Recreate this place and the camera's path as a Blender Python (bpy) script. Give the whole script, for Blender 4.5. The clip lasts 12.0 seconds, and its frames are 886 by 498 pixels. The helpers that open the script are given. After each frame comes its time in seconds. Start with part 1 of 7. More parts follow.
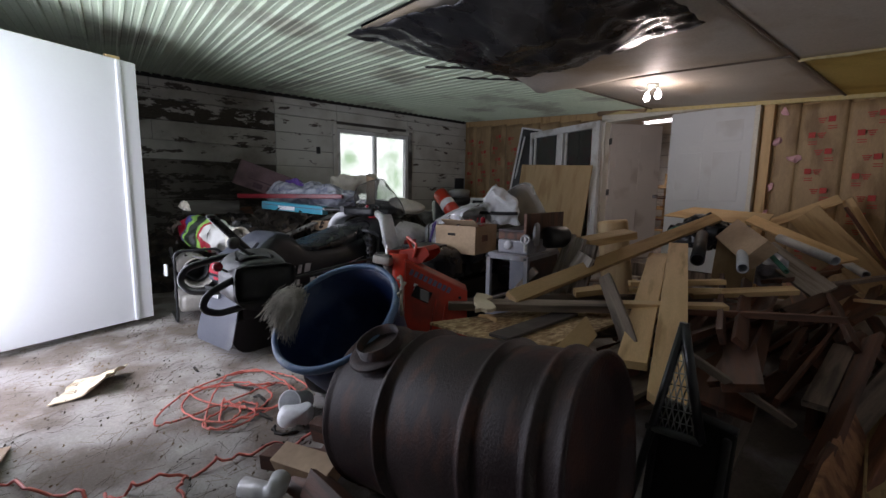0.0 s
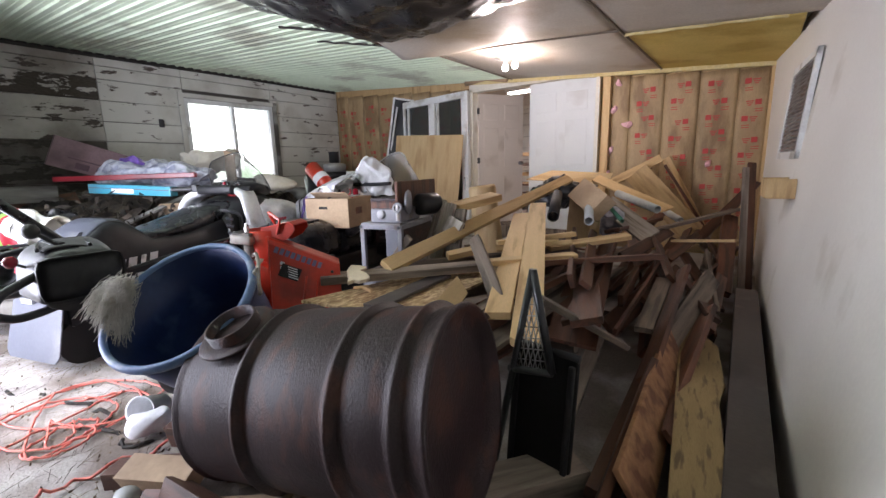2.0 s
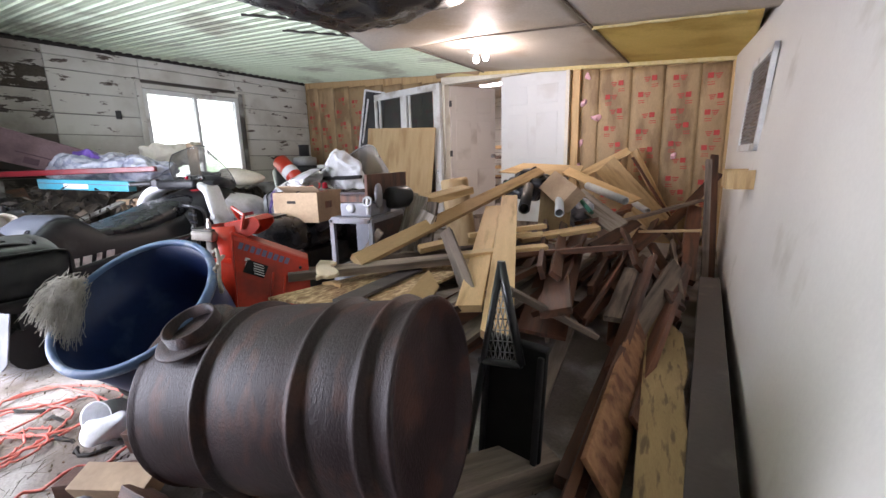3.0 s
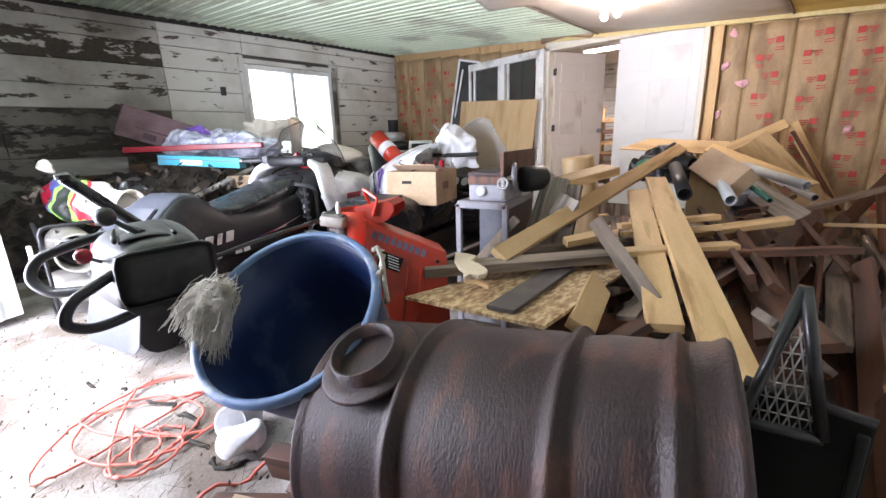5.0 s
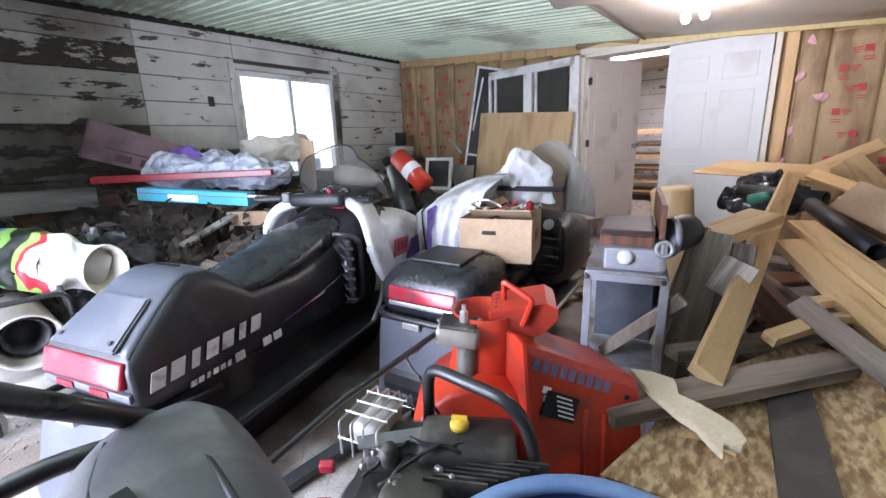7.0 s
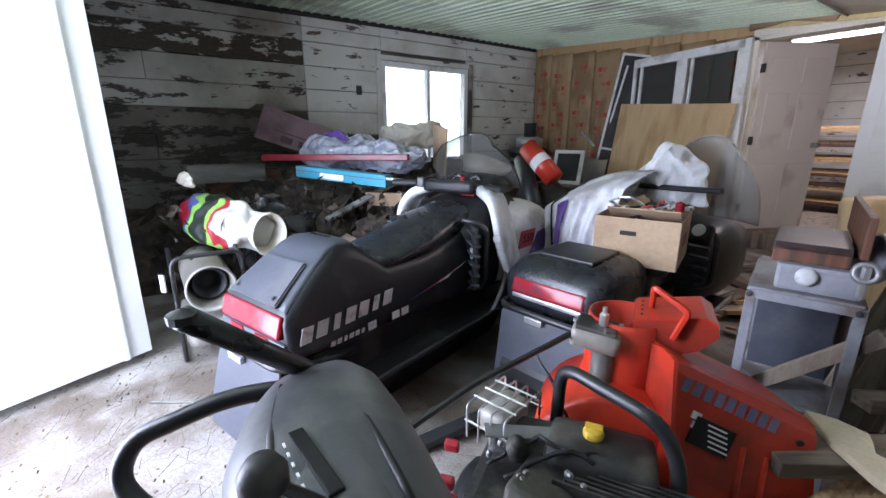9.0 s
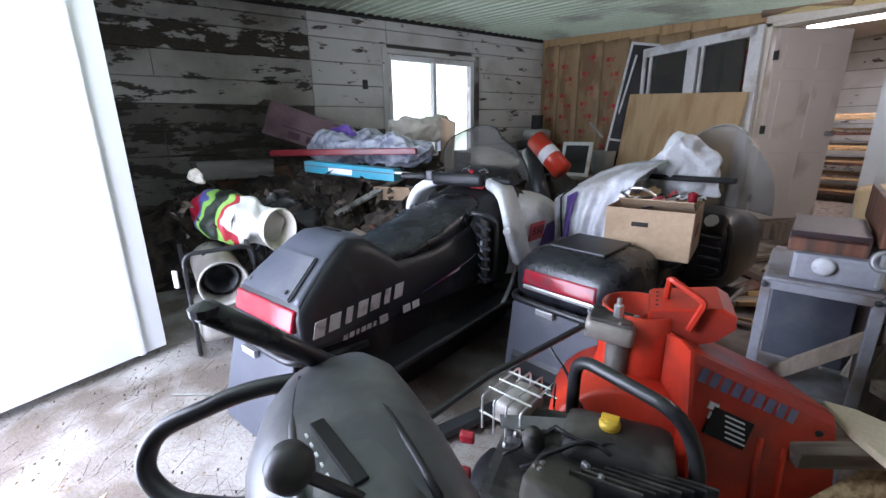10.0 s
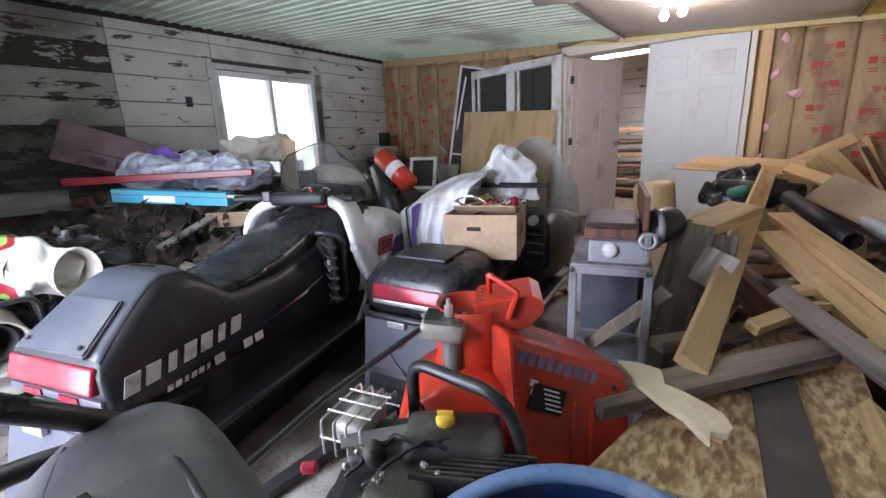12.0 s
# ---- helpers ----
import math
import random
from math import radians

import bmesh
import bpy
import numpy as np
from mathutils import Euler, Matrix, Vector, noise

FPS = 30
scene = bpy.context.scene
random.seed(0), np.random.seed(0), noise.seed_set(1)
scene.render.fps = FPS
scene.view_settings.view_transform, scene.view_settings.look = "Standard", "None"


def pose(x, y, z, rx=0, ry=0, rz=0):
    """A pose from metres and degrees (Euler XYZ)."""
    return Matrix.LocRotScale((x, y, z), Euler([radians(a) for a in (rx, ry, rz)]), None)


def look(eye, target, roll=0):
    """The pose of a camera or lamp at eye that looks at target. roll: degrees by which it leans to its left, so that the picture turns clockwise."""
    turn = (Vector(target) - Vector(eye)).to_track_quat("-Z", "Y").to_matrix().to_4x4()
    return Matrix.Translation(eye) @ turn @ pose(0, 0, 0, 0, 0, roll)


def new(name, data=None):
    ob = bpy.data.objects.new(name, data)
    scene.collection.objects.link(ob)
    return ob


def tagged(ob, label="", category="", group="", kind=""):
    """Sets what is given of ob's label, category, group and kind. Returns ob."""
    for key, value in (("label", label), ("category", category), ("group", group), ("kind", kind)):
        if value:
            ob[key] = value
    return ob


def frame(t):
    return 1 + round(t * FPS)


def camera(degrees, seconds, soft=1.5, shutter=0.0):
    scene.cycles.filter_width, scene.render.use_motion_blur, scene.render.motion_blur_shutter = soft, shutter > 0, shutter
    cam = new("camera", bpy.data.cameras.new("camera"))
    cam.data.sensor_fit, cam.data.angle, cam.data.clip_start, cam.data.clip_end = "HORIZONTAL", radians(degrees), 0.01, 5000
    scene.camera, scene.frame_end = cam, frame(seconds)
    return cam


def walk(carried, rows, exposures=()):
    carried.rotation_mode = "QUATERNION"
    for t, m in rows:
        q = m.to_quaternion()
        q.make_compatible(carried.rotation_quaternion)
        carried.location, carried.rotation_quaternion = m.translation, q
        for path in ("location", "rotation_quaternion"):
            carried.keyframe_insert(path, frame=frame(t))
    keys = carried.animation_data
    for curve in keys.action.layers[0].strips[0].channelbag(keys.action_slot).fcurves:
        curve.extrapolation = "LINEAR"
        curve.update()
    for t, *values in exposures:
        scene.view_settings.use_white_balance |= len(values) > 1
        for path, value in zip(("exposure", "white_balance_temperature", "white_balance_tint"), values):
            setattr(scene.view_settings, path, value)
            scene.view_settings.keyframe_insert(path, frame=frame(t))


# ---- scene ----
cam = camera(92.9, 12.0)
PATH = [
    (0, (0.717, 0.636, 1.117), (-0.845, 1.858, 0.858), 0.9),
    (0.5, (0.716, 0.652, 1.108), (-0.794, 1.933, 0.828), 0.7),
    (1, (0.73, 0.677, 1.095), (-0.7, 2.043, 0.798), -0.5),
    (1.5, (0.75, 0.704, 1.084), (-0.528, 2.201, 0.726), -1.0),
    (2, (0.761, 0.718, 1.077), (-0.411, 2.293, 0.7), -1.4),
    (2.5, (0.774, 0.733, 1.072), (-0.359, 2.327, 0.651), -1.8),
    (2.7, (0.775, 0.738, 1.071), (-0.318, 2.363, 0.662), -1.5),
    (4.3, (0.556, 0.775, 1.070), (-0.491, 2.423, 0.636), -2.0),
    (4.5, (0.478, 0.761, 1.083), (-0.596, 2.391, 0.644), -3.3),
    (5, (0.221, 0.806, 1.075), (-1.087, 2.232, 0.57), -1.7),
    (5.5, (-0.152, 0.913, 1.13), (-1.518, 2.318, 0.73), -2.8),
    (6, (-0.525, 0.974, 1.183), (-1.658, 2.544, 0.68), -4.4),
    (6.5, (-0.693, 1.01, 1.232), (-1.823, 2.579, 0.719), -2.2),
    (7, (-0.737, 1.01, 1.243), (-1.97, 2.507, 0.755), -1.8),
    (7.2, (-0.752, 0.995, 1.246), (-2.135, 2.361, 0.776), -0.9),
    (7.5, (-0.783, 0.974, 1.247), (-2.307, 2.167, 0.743), -0.5),
    (7.7, (-0.783, 0.994, 1.23), (-2.33, 2.153, 0.716), -0.1),
    (9.5, (-0.808, 0.959, 1.233), (-2.402, 2.047, 0.708), -0.4),
    (10, (-0.81, 0.956, 1.228), (-2.408, 2.028, 0.683), -0.8),
    (10.5, (-0.809, 0.958, 1.227), (-2.416, 2.014, 0.679), -0.9),
    (11, (-0.796, 0.963, 1.227), (-2.398, 2.035, 0.694), -1.2),
    (11.5, (-0.763, 1.006, 1.215), (-2.248, 2.237, 0.688), -2.1),
    (12, (-0.741, 1.027, 1.216), (-1.924, 2.565, 0.732), -2.3),
]
EXPOSURES = [(0, -0.85, 6350, 27), (0.5, -0.42, 6350, 28), (1.0, -0.1, 6350, 28), (1.5, 0.5, 6350, 28), (2.5, 0.95, 6350, 28), (4.5, 1.5, 6350, 29), (5.5, 1.38, 6250, 27), (6.5, 1.2, 5950, 27), (7.0, 1.15, 5900, 27), (7.5, 1.08, 5900, 27), (9.5, 0.42, 5850, 26), (11.0, 0.37, 5850, 26), (11.5, 0.42, 5950, 27), (12, 0.65, 6050, 27)]
walk(cam, [(t, look(eye, target, roll)) for t, eye, target, roll in PATH], EXPOSURES)


# world and lights
world = bpy.data.worlds.new("sky")
scene.world = world
world.use_nodes = True
wn = world.node_tree.nodes
sky = wn.new("ShaderNodeTexSky")
sky.sky_type, sky.sun_disc, sky.sun_elevation, sky.sun_rotation = "NISHITA", False, radians(48), radians(200)
world.node_tree.links.new(sky.outputs[0], wn["Background"].inputs[0])
wn["Background"].inputs[1].default_value = 0.12


def lamp(name, kind, m, energy, colour=(1, 1, 1), **more):
    data = bpy.data.lights.new(name, kind)
    data.energy, data.color = energy, colour
    if kind == "AREA":
        data.shape, data.size, data.size_y = "RECTANGLE", more["size"], more["size_y"]
    elif kind == "SUN":
        data.angle = more["angle"]
    else:
        data.shadow_soft_size = more["soft"]
    ob = new(name, data)
    ob.matrix_world = m
    return ob


lamp("sun", "SUN", look((0, 0, 0), (0.3, 0.6, -0.9)), 1.2, (1, 0.97, 0.92), angle=radians(15))
lamp("doorway_daylight", "AREA", pose(-2.5, -0.12, 1.1, 90, 0, 0), 100, (0.84, 0.94, 1.0), size=1.25, size_y=2.0)
lamp("bulb_light", "POINT", pose(-1.42, 4.93, 2.06), 17, (1, 0.9, 0.74), soft=0.05)
lamp("next_room_light", "AREA", pose(-2.6, 8.2, 2.2, 0, 0, 0), 20, (1, 0.96, 0.9), size=0.2, size_y=1.2)


# materials
def material(name, a, b, scale=6.0, rough=0.6, bump=0.15, metal=0.0, stretch=(1, 1, 1), dirt=None, dirt_amount=0.35, dirt_scale=1.7, vary=0.0, fine=55.0, spec=0.5, spread=0.25, grain=0.19):
    """Two tones in a noise, a dirt tone in a coarser one, fine relief, and a change of tone from piece to piece."""
    m = bpy.data.materials.new(name)
    m.use_nodes = True
    n, l = m.node_tree.nodes, m.node_tree.links
    p = n["Principled BSDF"]
    tc, mp = n.new("ShaderNodeTexCoord"), n.new("ShaderNodeMapping")
    mp.inputs["Scale"].default_value = stretch
    inf = n.new("ShaderNodeObjectInfo")
    off = n.new("ShaderNodeVectorMath")
    off.operation = "SCALE"
    off.inputs[0].default_value = (17, 29, 41)
    l.new(inf.outputs["Random"], off.inputs["Scale"])
    l.new(off.outputs[0], mp.inputs["Location"])
    l.new(tc.outputs["Object"], mp.inputs["Vector"])

    def noisy(s, detail=4):
        t = n.new("ShaderNodeTexNoise")
        t.inputs["Scale"].default_value, t.inputs["Detail"].default_value = s, detail
        l.new(mp.outputs[0], t.inputs["Vector"])
        return t

    def ramp(src, lo, hi):
        r = n.new("ShaderNodeMapRange")
        r.inputs["From Min"].default_value, r.inputs["From Max"].default_value = lo, hi
        l.new(src, r.inputs["Value"])
        return r.outputs[0]

    def mix(f, x, y, kind="MIX"):
        k = n.new("ShaderNodeMix")
        k.data_type, k.blend_type = "RGBA", kind
        for i, v in ((0, f), (6, x), (7, y)):
            if hasattr(v, "is_linked"):
                l.new(v, k.inputs[i])
            else:
                k.inputs[i].default_value = (*v, 1) if isinstance(v, tuple) else v
        return k.outputs[2]

    n1, n2, n3 = noisy(scale), noisy(fine, 3), noisy(dirt_scale, 6)
    c = mix(ramp(n1.outputs[0], 0.5 - spread, 0.5 + spread), a, b)
    if dirt:
        k = n.new("ShaderNodeMath")
        k.operation = "MULTIPLY"
        l.new(ramp(n3.outputs[0], 0.62 - dirt_amount * 0.4, 0.72 - dirt_amount * 0.3), k.inputs[0])
        k.inputs[1].default_value = 0.9
        c = mix(k.outputs[0], c, dirt)
    g = n.new("ShaderNodeMapRange")
    g.inputs["To Min"].default_value, g.inputs["To Max"].default_value = 1 - grain, 1 + grain
    l.new(n2.outputs[0], g.inputs["Value"])
    c = mix(1.0, c, g.outputs[0], "MULTIPLY")
    if vary:
        v = n.new("ShaderNodeMapRange")
        v.inputs["To Min"].default_value, v.inputs["To Max"].default_value = 1 - vary, 1 + vary * 0.6
        l.new(inf.outputs["Random"], v.inputs["Value"])
        c = mix(1.0, c, v.outputs[0], "MULTIPLY")
    l.new(c, p.inputs["Base Color"])
    r = n.new("ShaderNodeMapRange")
    r.inputs["To Min"].default_value, r.inputs["To Max"].default_value = max(0.03, rough - 0.14), min(1, rough + 0.14)
    l.new(n1.outputs[0], r.inputs["Value"])
    l.new(r.outputs[0], p.inputs["Roughness"])
    p.inputs["Metallic"].default_value = metal
    p.inputs["Specular IOR Level"].default_value = spec
    if bump:
        add = n.new("ShaderNodeMath")
        add.operation = "ADD"
        l.new(n1.outputs[0], add.inputs[0])
        l.new(n2.outputs[0], add.inputs[1])
        bp = n.new("ShaderNodeBump")
        bp.inputs["Strength"].default_value, bp.inputs["Distance"].default_value = bump, 0.006
        l.new(add.outputs[0], bp.inputs["Height"])
        l.new(bp.outputs[0], p.inputs["Normal"])
    return m


def glassy(name, colour, rough=0.05, weight=1.0, ior=1.3):
    m = bpy.data.materials.new(name)
    m.use_nodes = True
    p = m.node_tree.nodes["Principled BSDF"]
    p.inputs["Base Color"].default_value = (*colour, 1)
    p.inputs["Transmission Weight"].default_value, p.inputs["Roughness"].default_value, p.inputs["IOR"].default_value = weight, rough, ior
    return m


def glowing(name, colour, strength):
    m = bpy.data.materials.new(name)
    m.use_nodes = True
    p = m.node_tree.nodes["Principled BSDF"]
    p.inputs["Emission Color"].default_value, p.inputs["Emission Strength"].default_value = (*colour, 1), strength
    return m


CONCRETE = material("dusty_concrete", (0.29, 0.265, 0.245), (0.46, 0.43, 0.395), 2.6, 0.9, 0.6, dirt=(0.15, 0.115, 0.09), dirt_amount=0.46, dirt_scale=2.4, fine=95, grain=0.34, spread=0.2)


def peeling(name, paint, grime, bare, peel, dirty):
    """Old paint over bare boards: large soft grime, and sharp-edged flakes gone along the grain."""
    m = bpy.data.materials.new(name)
    m.use_nodes = True
    n, l = m.node_tree.nodes, m.node_tree.links
    p = n["Principled BSDF"]
    geo, mp = n.new("ShaderNodeNewGeometry"), n.new("ShaderNodeMapping")
    mp.inputs["Scale"].default_value = (1, 1, 3.2)
    l.new(geo.outputs["Position"], mp.inputs["Vector"])

    def noisy(scale, detail, src, rough=0.6):
        t = n.new("ShaderNodeTexNoise")
        t.inputs["Scale"].default_value, t.inputs["Detail"].default_value, t.inputs["Roughness"].default_value = scale, detail, rough
        l.new(src, t.inputs["Vector"])
        return t.outputs[0]

    def ramp(src, lo, hi, a=0.0, b=1.0):
        r = n.new("ShaderNodeMapRange")
        for k, v in (("From Min", lo), ("From Max", hi), ("To Min", a), ("To Max", b)):
            r.inputs[k].default_value = v
        l.new(src, r.inputs["Value"])
        return r.outputs[0]

    def mix(f, x, y):
        k = n.new("ShaderNodeMix")
        k.data_type = "RGBA"
        for i, v in ((0, f), (6, x), (7, y)):
            if isinstance(v, tuple):
                k.inputs[i].default_value = (*v, 1)
            else:
                l.new(v, k.inputs[i])
        return k.outputs[2]

    soft, flakes, grain = noisy(1.1, 5, geo.outputs["Position"]), noisy(2.6, 12, mp.outputs[0], 0.68), noisy(38, 4, mp.outputs[0])
    c = mix(ramp(soft, 0.6 - dirty, 0.85 - dirty), paint, grime)
    c = mix(ramp(grain, 0.62, 0.78, 0, 0.5), c, grime)
    bare_tone = mix(ramp(grain, 0.3, 0.7), bare, tuple(k * 2.2 for k in bare))
    mask = ramp(flakes, 0.66 - peel, 0.68 - peel)
    c = mix(mask, c, bare_tone)
    l.new(c, p.inputs["Base Color"])
    p.inputs["Roughness"].default_value = 0.85
    h = n.new("ShaderNodeMath")
    h.operation = "SUBTRACT"
    l.new(grain, h.inputs[0])
    l.new(mask, h.inputs[1])
    bp = n.new("ShaderNodeBump")
    bp.inputs["Strength"].default_value, bp.inputs["Distance"].default_value = 0.5, 0.004
    l.new(h.outputs[0], bp.inputs["Height"])
    l.new(bp.outputs[0], p.inputs["Normal"])
    return m


WHITEWASH = peeling("peeling_whitewash", (0.70, 0.70, 0.65), (0.44, 0.42, 0.36), (0.07, 0.055, 0.045), 0.06, 0.12)
# Dimmer paint: shade behind the open door mixed with real soiling.
SHADEDWASH = peeling("shaded_soiled_whitewash", (0.52, 0.51, 0.47), (0.26, 0.24, 0.21), (0.05, 0.042, 0.035), 0.10, 0.2)
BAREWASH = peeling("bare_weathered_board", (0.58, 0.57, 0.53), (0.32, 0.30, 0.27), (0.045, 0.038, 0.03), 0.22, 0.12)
# Darkest boards: shade low on the wall put into grimy paint.
DIMWASH = peeling("shaded_grimy_boards", (0.20, 0.185, 0.16), (0.09, 0.078, 0.065), (0.03, 0.025, 0.02), 0.16, 0.25)
GREYBOARD = material("grimy_board", (0.22, 0.21, 0.19), (0.40, 0.39, 0.36), 4.0, 0.9, 0.5, stretch=(1, 0.3, 2.5), dirt=(0.07, 0.06, 0.05), dirt_amount=0.5, dirt_scale=2.4, vary=0.2)
KRAFT = material("kraft_paper", (0.40, 0.27, 0.135), (0.54, 0.385, 0.21), 2.6, 0.6, 0.5, stretch=(1.6, 1, 0.5), dirt=(0.28, 0.18, 0.09), dirt_amount=0.36, dirt_scale=3.5, vary=0.14)
REDINK = material("red_print", (0.50, 0.055, 0.045), (0.58, 0.08, 0.065), 9, 0.7, 0.05)
PINKWOOL = material("pink_glass_wool", (0.75, 0.40, 0.45), (0.85, 0.55, 0.58), 30, 0.95, 0.8)
# Green light thrown up by grass is put into the ceiling metal's colour.
CEILMETAL = material("grass_lit_metal", (0.62, 0.73, 0.54), (0.74, 0.84, 0.66), 2.5, 0.42, 0.06, dirt=(0.36, 0.37, 0.28), dirt_amount=0.18, dirt_scale=1.1)
CEILBOARD = material("tan_ceiling_board", (0.55, 0.49, 0.41), (0.64, 0.59, 0.52), 2.0, 0.6, 0.1, dirt=(0.42, 0.33, 0.22), dirt_amount=0.25, dirt_scale=0.9, vary=0.06)
FOAMBOARD = material("yellow_foam_board", (0.62, 0.46, 0.10), (0.72, 0.56, 0.18), 3.0, 0.7, 0.12, dirt=(0.5, 0.33, 0.06), dirt_amount=0.3)
PLASTER = material("white_wall_panel", (0.76, 0.73, 0.68), (0.82, 0.80, 0.75), 1.6, 0.5, 0.1, dirt=(0.60, 0.56, 0.49), dirt_amount=0.1, dirt_scale=2.2, grain=0.05)
WHITEDOOR = material("white_door_paint", (0.80, 0.81, 0.82), (0.84, 0.85, 0.86), 1.5, 0.4, 0.02, grain=0.015)
BEIGEDOOR = material("beige_door_paint", (0.62, 0.56, 0.50), (0.68, 0.62, 0.56), 2.0, 0.55, 0.06, dirt=(0.45, 0.38, 0.32), dirt_amount=0.12, grain=0.05)
GREYDOOR = material("pale_grey_door_paint", (0.63, 0.66, 0.67), (0.69, 0.72, 0.72), 2.0, 0.5, 0.06, dirt=(0.55, 0.56, 0.55), dirt_amount=0.06, grain=0.04)
TRIM = material("creamy_trim_paint", (0.68, 0.65, 0.55), (0.76, 0.73, 0.63), 4.0, 0.5, 0.08, dirt=(0.4, 0.33, 0.22), dirt_amount=0.2)
WHITEPVC = material("white_window_plastic", (0.74, 0.76, 0.75), (0.80, 0.82, 0.81), 3.0, 0.4, 0.04, dirt=(0.45, 0.43, 0.38), dirt_amount=0.15, dirt_scale=3)
PINE = material("fresh_pine", (0.57, 0.37, 0.165), (0.72, 0.51, 0.265), 4.0, 0.65, 0.2, stretch=(5, 5, 0.6), dirt=(0.40, 0.24, 0.10), dirt_amount=0.16, dirt_scale=2.6, vary=0.22, spread=0.35)
PALEPINE = material("pale_planed_pine", (0.66, 0.54, 0.38), (0.76, 0.64, 0.47), 5.0, 0.6, 0.1, stretch=(2, 2, 2), dirt=(0.5, 0.38, 0.24), dirt_amount=0.15)
PALEGREY = material("pale_grey_weathered_board", (0.36, 0.31, 0.26), (0.55, 0.49, 0.42), 5.0, 0.85, 0.35, stretch=(8, 8, 0.6), dirt=(0.22, 0.18, 0.14), dirt_amount=0.3, dirt_scale=4, vary=0.2)
OLDWOOD = material("weathered_grey_lumber", (0.20, 0.15, 0.115), (0.36, 0.29, 0.23), 6.0, 0.85, 0.45, stretch=(7, 7, 0.6), dirt=(0.09, 0.07, 0.055), dirt_amount=0.35, dirt_scale=3, vary=0.25)
BROWNWOOD = material("brown_stained_lumber", (0.085, 0.028, 0.014), (0.21, 0.082, 0.04), 6.0, 0.6, 0.3, stretch=(7, 7, 0.6), dirt=(0.05, 0.026, 0.016), dirt_amount=0.35, dirt_scale=3, vary=0.4)
DARKBOARD = material("dark_taupe_board", (0.055, 0.045, 0.042), (0.085, 0.071, 0.066), 5.0, 0.6, 0.15, dirt=(0.13, 0.11, 0.1), dirt_amount=0.12, dirt_scale=4)
OSB = material("strand_board", (0.40, 0.25, 0.12), (0.70, 0.52, 0.30), 30.0, 0.75, 0.35, stretch=(1.8, 0.7, 1), dirt=(0.26, 0.14, 0.065), dirt_amount=0.3, dirt_scale=24, spread=0.09)
PLYWOOD = material("plywood", (0.50, 0.34, 0.17), (0.58, 0.42, 0.23), 4.0, 0.6, 0.1, stretch=(4, 4, 0.8), dirt=(0.40, 0.25, 0.11), dirt_amount=0.25)
CARDBOARD = material("cardboard", (0.42, 0.29, 0.18), (0.50, 0.36, 0.23), 4.0, 0.8, 0.1, dirt=(0.30, 0.20, 0.12), dirt_amount=0.2)
RUST = material("rusty_drum_steel", (0.022, 0.013, 0.015), (0.052, 0.030, 0.031), 3.5, 0.50, 0.4, metal=0.0, spec=0.36, stretch=(1, 1, 2.2), dirt=(0.085, 0.036, 0.028), dirt_amount=0.24, dirt_scale=7, fine=110, grain=0.32)
TUBBLUE = material("blue_plastic", (0.007, 0.018, 0.07), (0.013, 0.034, 0.12), 4.0, 0.38, 0.06, dirt=(0.05, 0.08, 0.16), dirt_amount=0.16, dirt_scale=7)
TUBRIM = material("scuffed_blue_rim", (0.07, 0.14, 0.30), (0.16, 0.24, 0.40), 8.0, 0.45, 0.12, dirt=(0.35, 0.4, 0.47), dirt_amount=0.2, dirt_scale=9)
BLACKPLASTIC = material("black_plastic", (0.009, 0.009, 0.01), (0.018, 0.018, 0.02), 5.0, 0.42, 0.1, dirt=(0.05, 0.047, 0.045), dirt_amount=0.15, dirt_scale=4, spec=0.35)
# Grey raised for dust and for a sky reflection held in the colour.
SHEENPANEL = material("dusty_sheen_panel_plastic", (0.045, 0.045, 0.05), (0.08, 0.08, 0.085), 4.0, 0.42, 0.1, dirt=(0.13, 0.125, 0.12), dirt_amount=0.25, dirt_scale=5)
MOULDPINE = material("mould_spotted_pine", (0.30, 0.20, 0.085), (0.40, 0.28, 0.13), 5.0, 0.75, 0.25, stretch=(5, 5, 0.8), dirt=(0.14, 0.09, 0.045), dirt_amount=0.2, dirt_scale=9)
REDSTRAND = material("reddish_strand_board", (0.30, 0.13, 0.06), (0.50, 0.27, 0.13), 28.0, 0.75, 0.35, dirt=(0.16, 0.06, 0.03), dirt_amount=0.4, dirt_scale=14)
GREYPLASTIC = material("dusty_charcoal_plastic", (0.022, 0.022, 0.025), (0.04, 0.04, 0.044), 4.0, 0.36, 0.1, dirt=(0.09, 0.088, 0.085), dirt_amount=0.22, dirt_scale=4)
SLEDBODY = material("charcoal_sled_plastic", (0.012, 0.0125, 0.015), (0.022, 0.023, 0.027), 4.0, 0.38, 0.08, dirt=(0.05, 0.05, 0.055), dirt_amount=0.2, dirt_scale=3.5, spec=0.4)
SLEDTAIL = material("slate_tail_plastic", (0.045, 0.05, 0.066), (0.075, 0.08, 0.1), 4.0, 0.45, 0.08, dirt=(0.12, 0.12, 0.125), dirt_amount=0.15)
SEAT = material("black_vinyl", (0.010, 0.011, 0.014), (0.02, 0.021, 0.025), 8.0, 0.27, 0.14, dirt=(0.06, 0.06, 0.065), dirt_amount=0.2, dirt_scale=5, fine=140)
SLEDWHITE = material("white_sled_plastic", (0.68, 0.69, 0.70), (0.76, 0.77, 0.78), 4.0, 0.35, 0.05, dirt=(0.4, 0.4, 0.38), dirt_amount=0.18, dirt_scale=4)
PURPLE = material("purple_decal", (0.07, 0.035, 0.17), (0.10, 0.05, 0.22), 5, 0.4, 0.03)
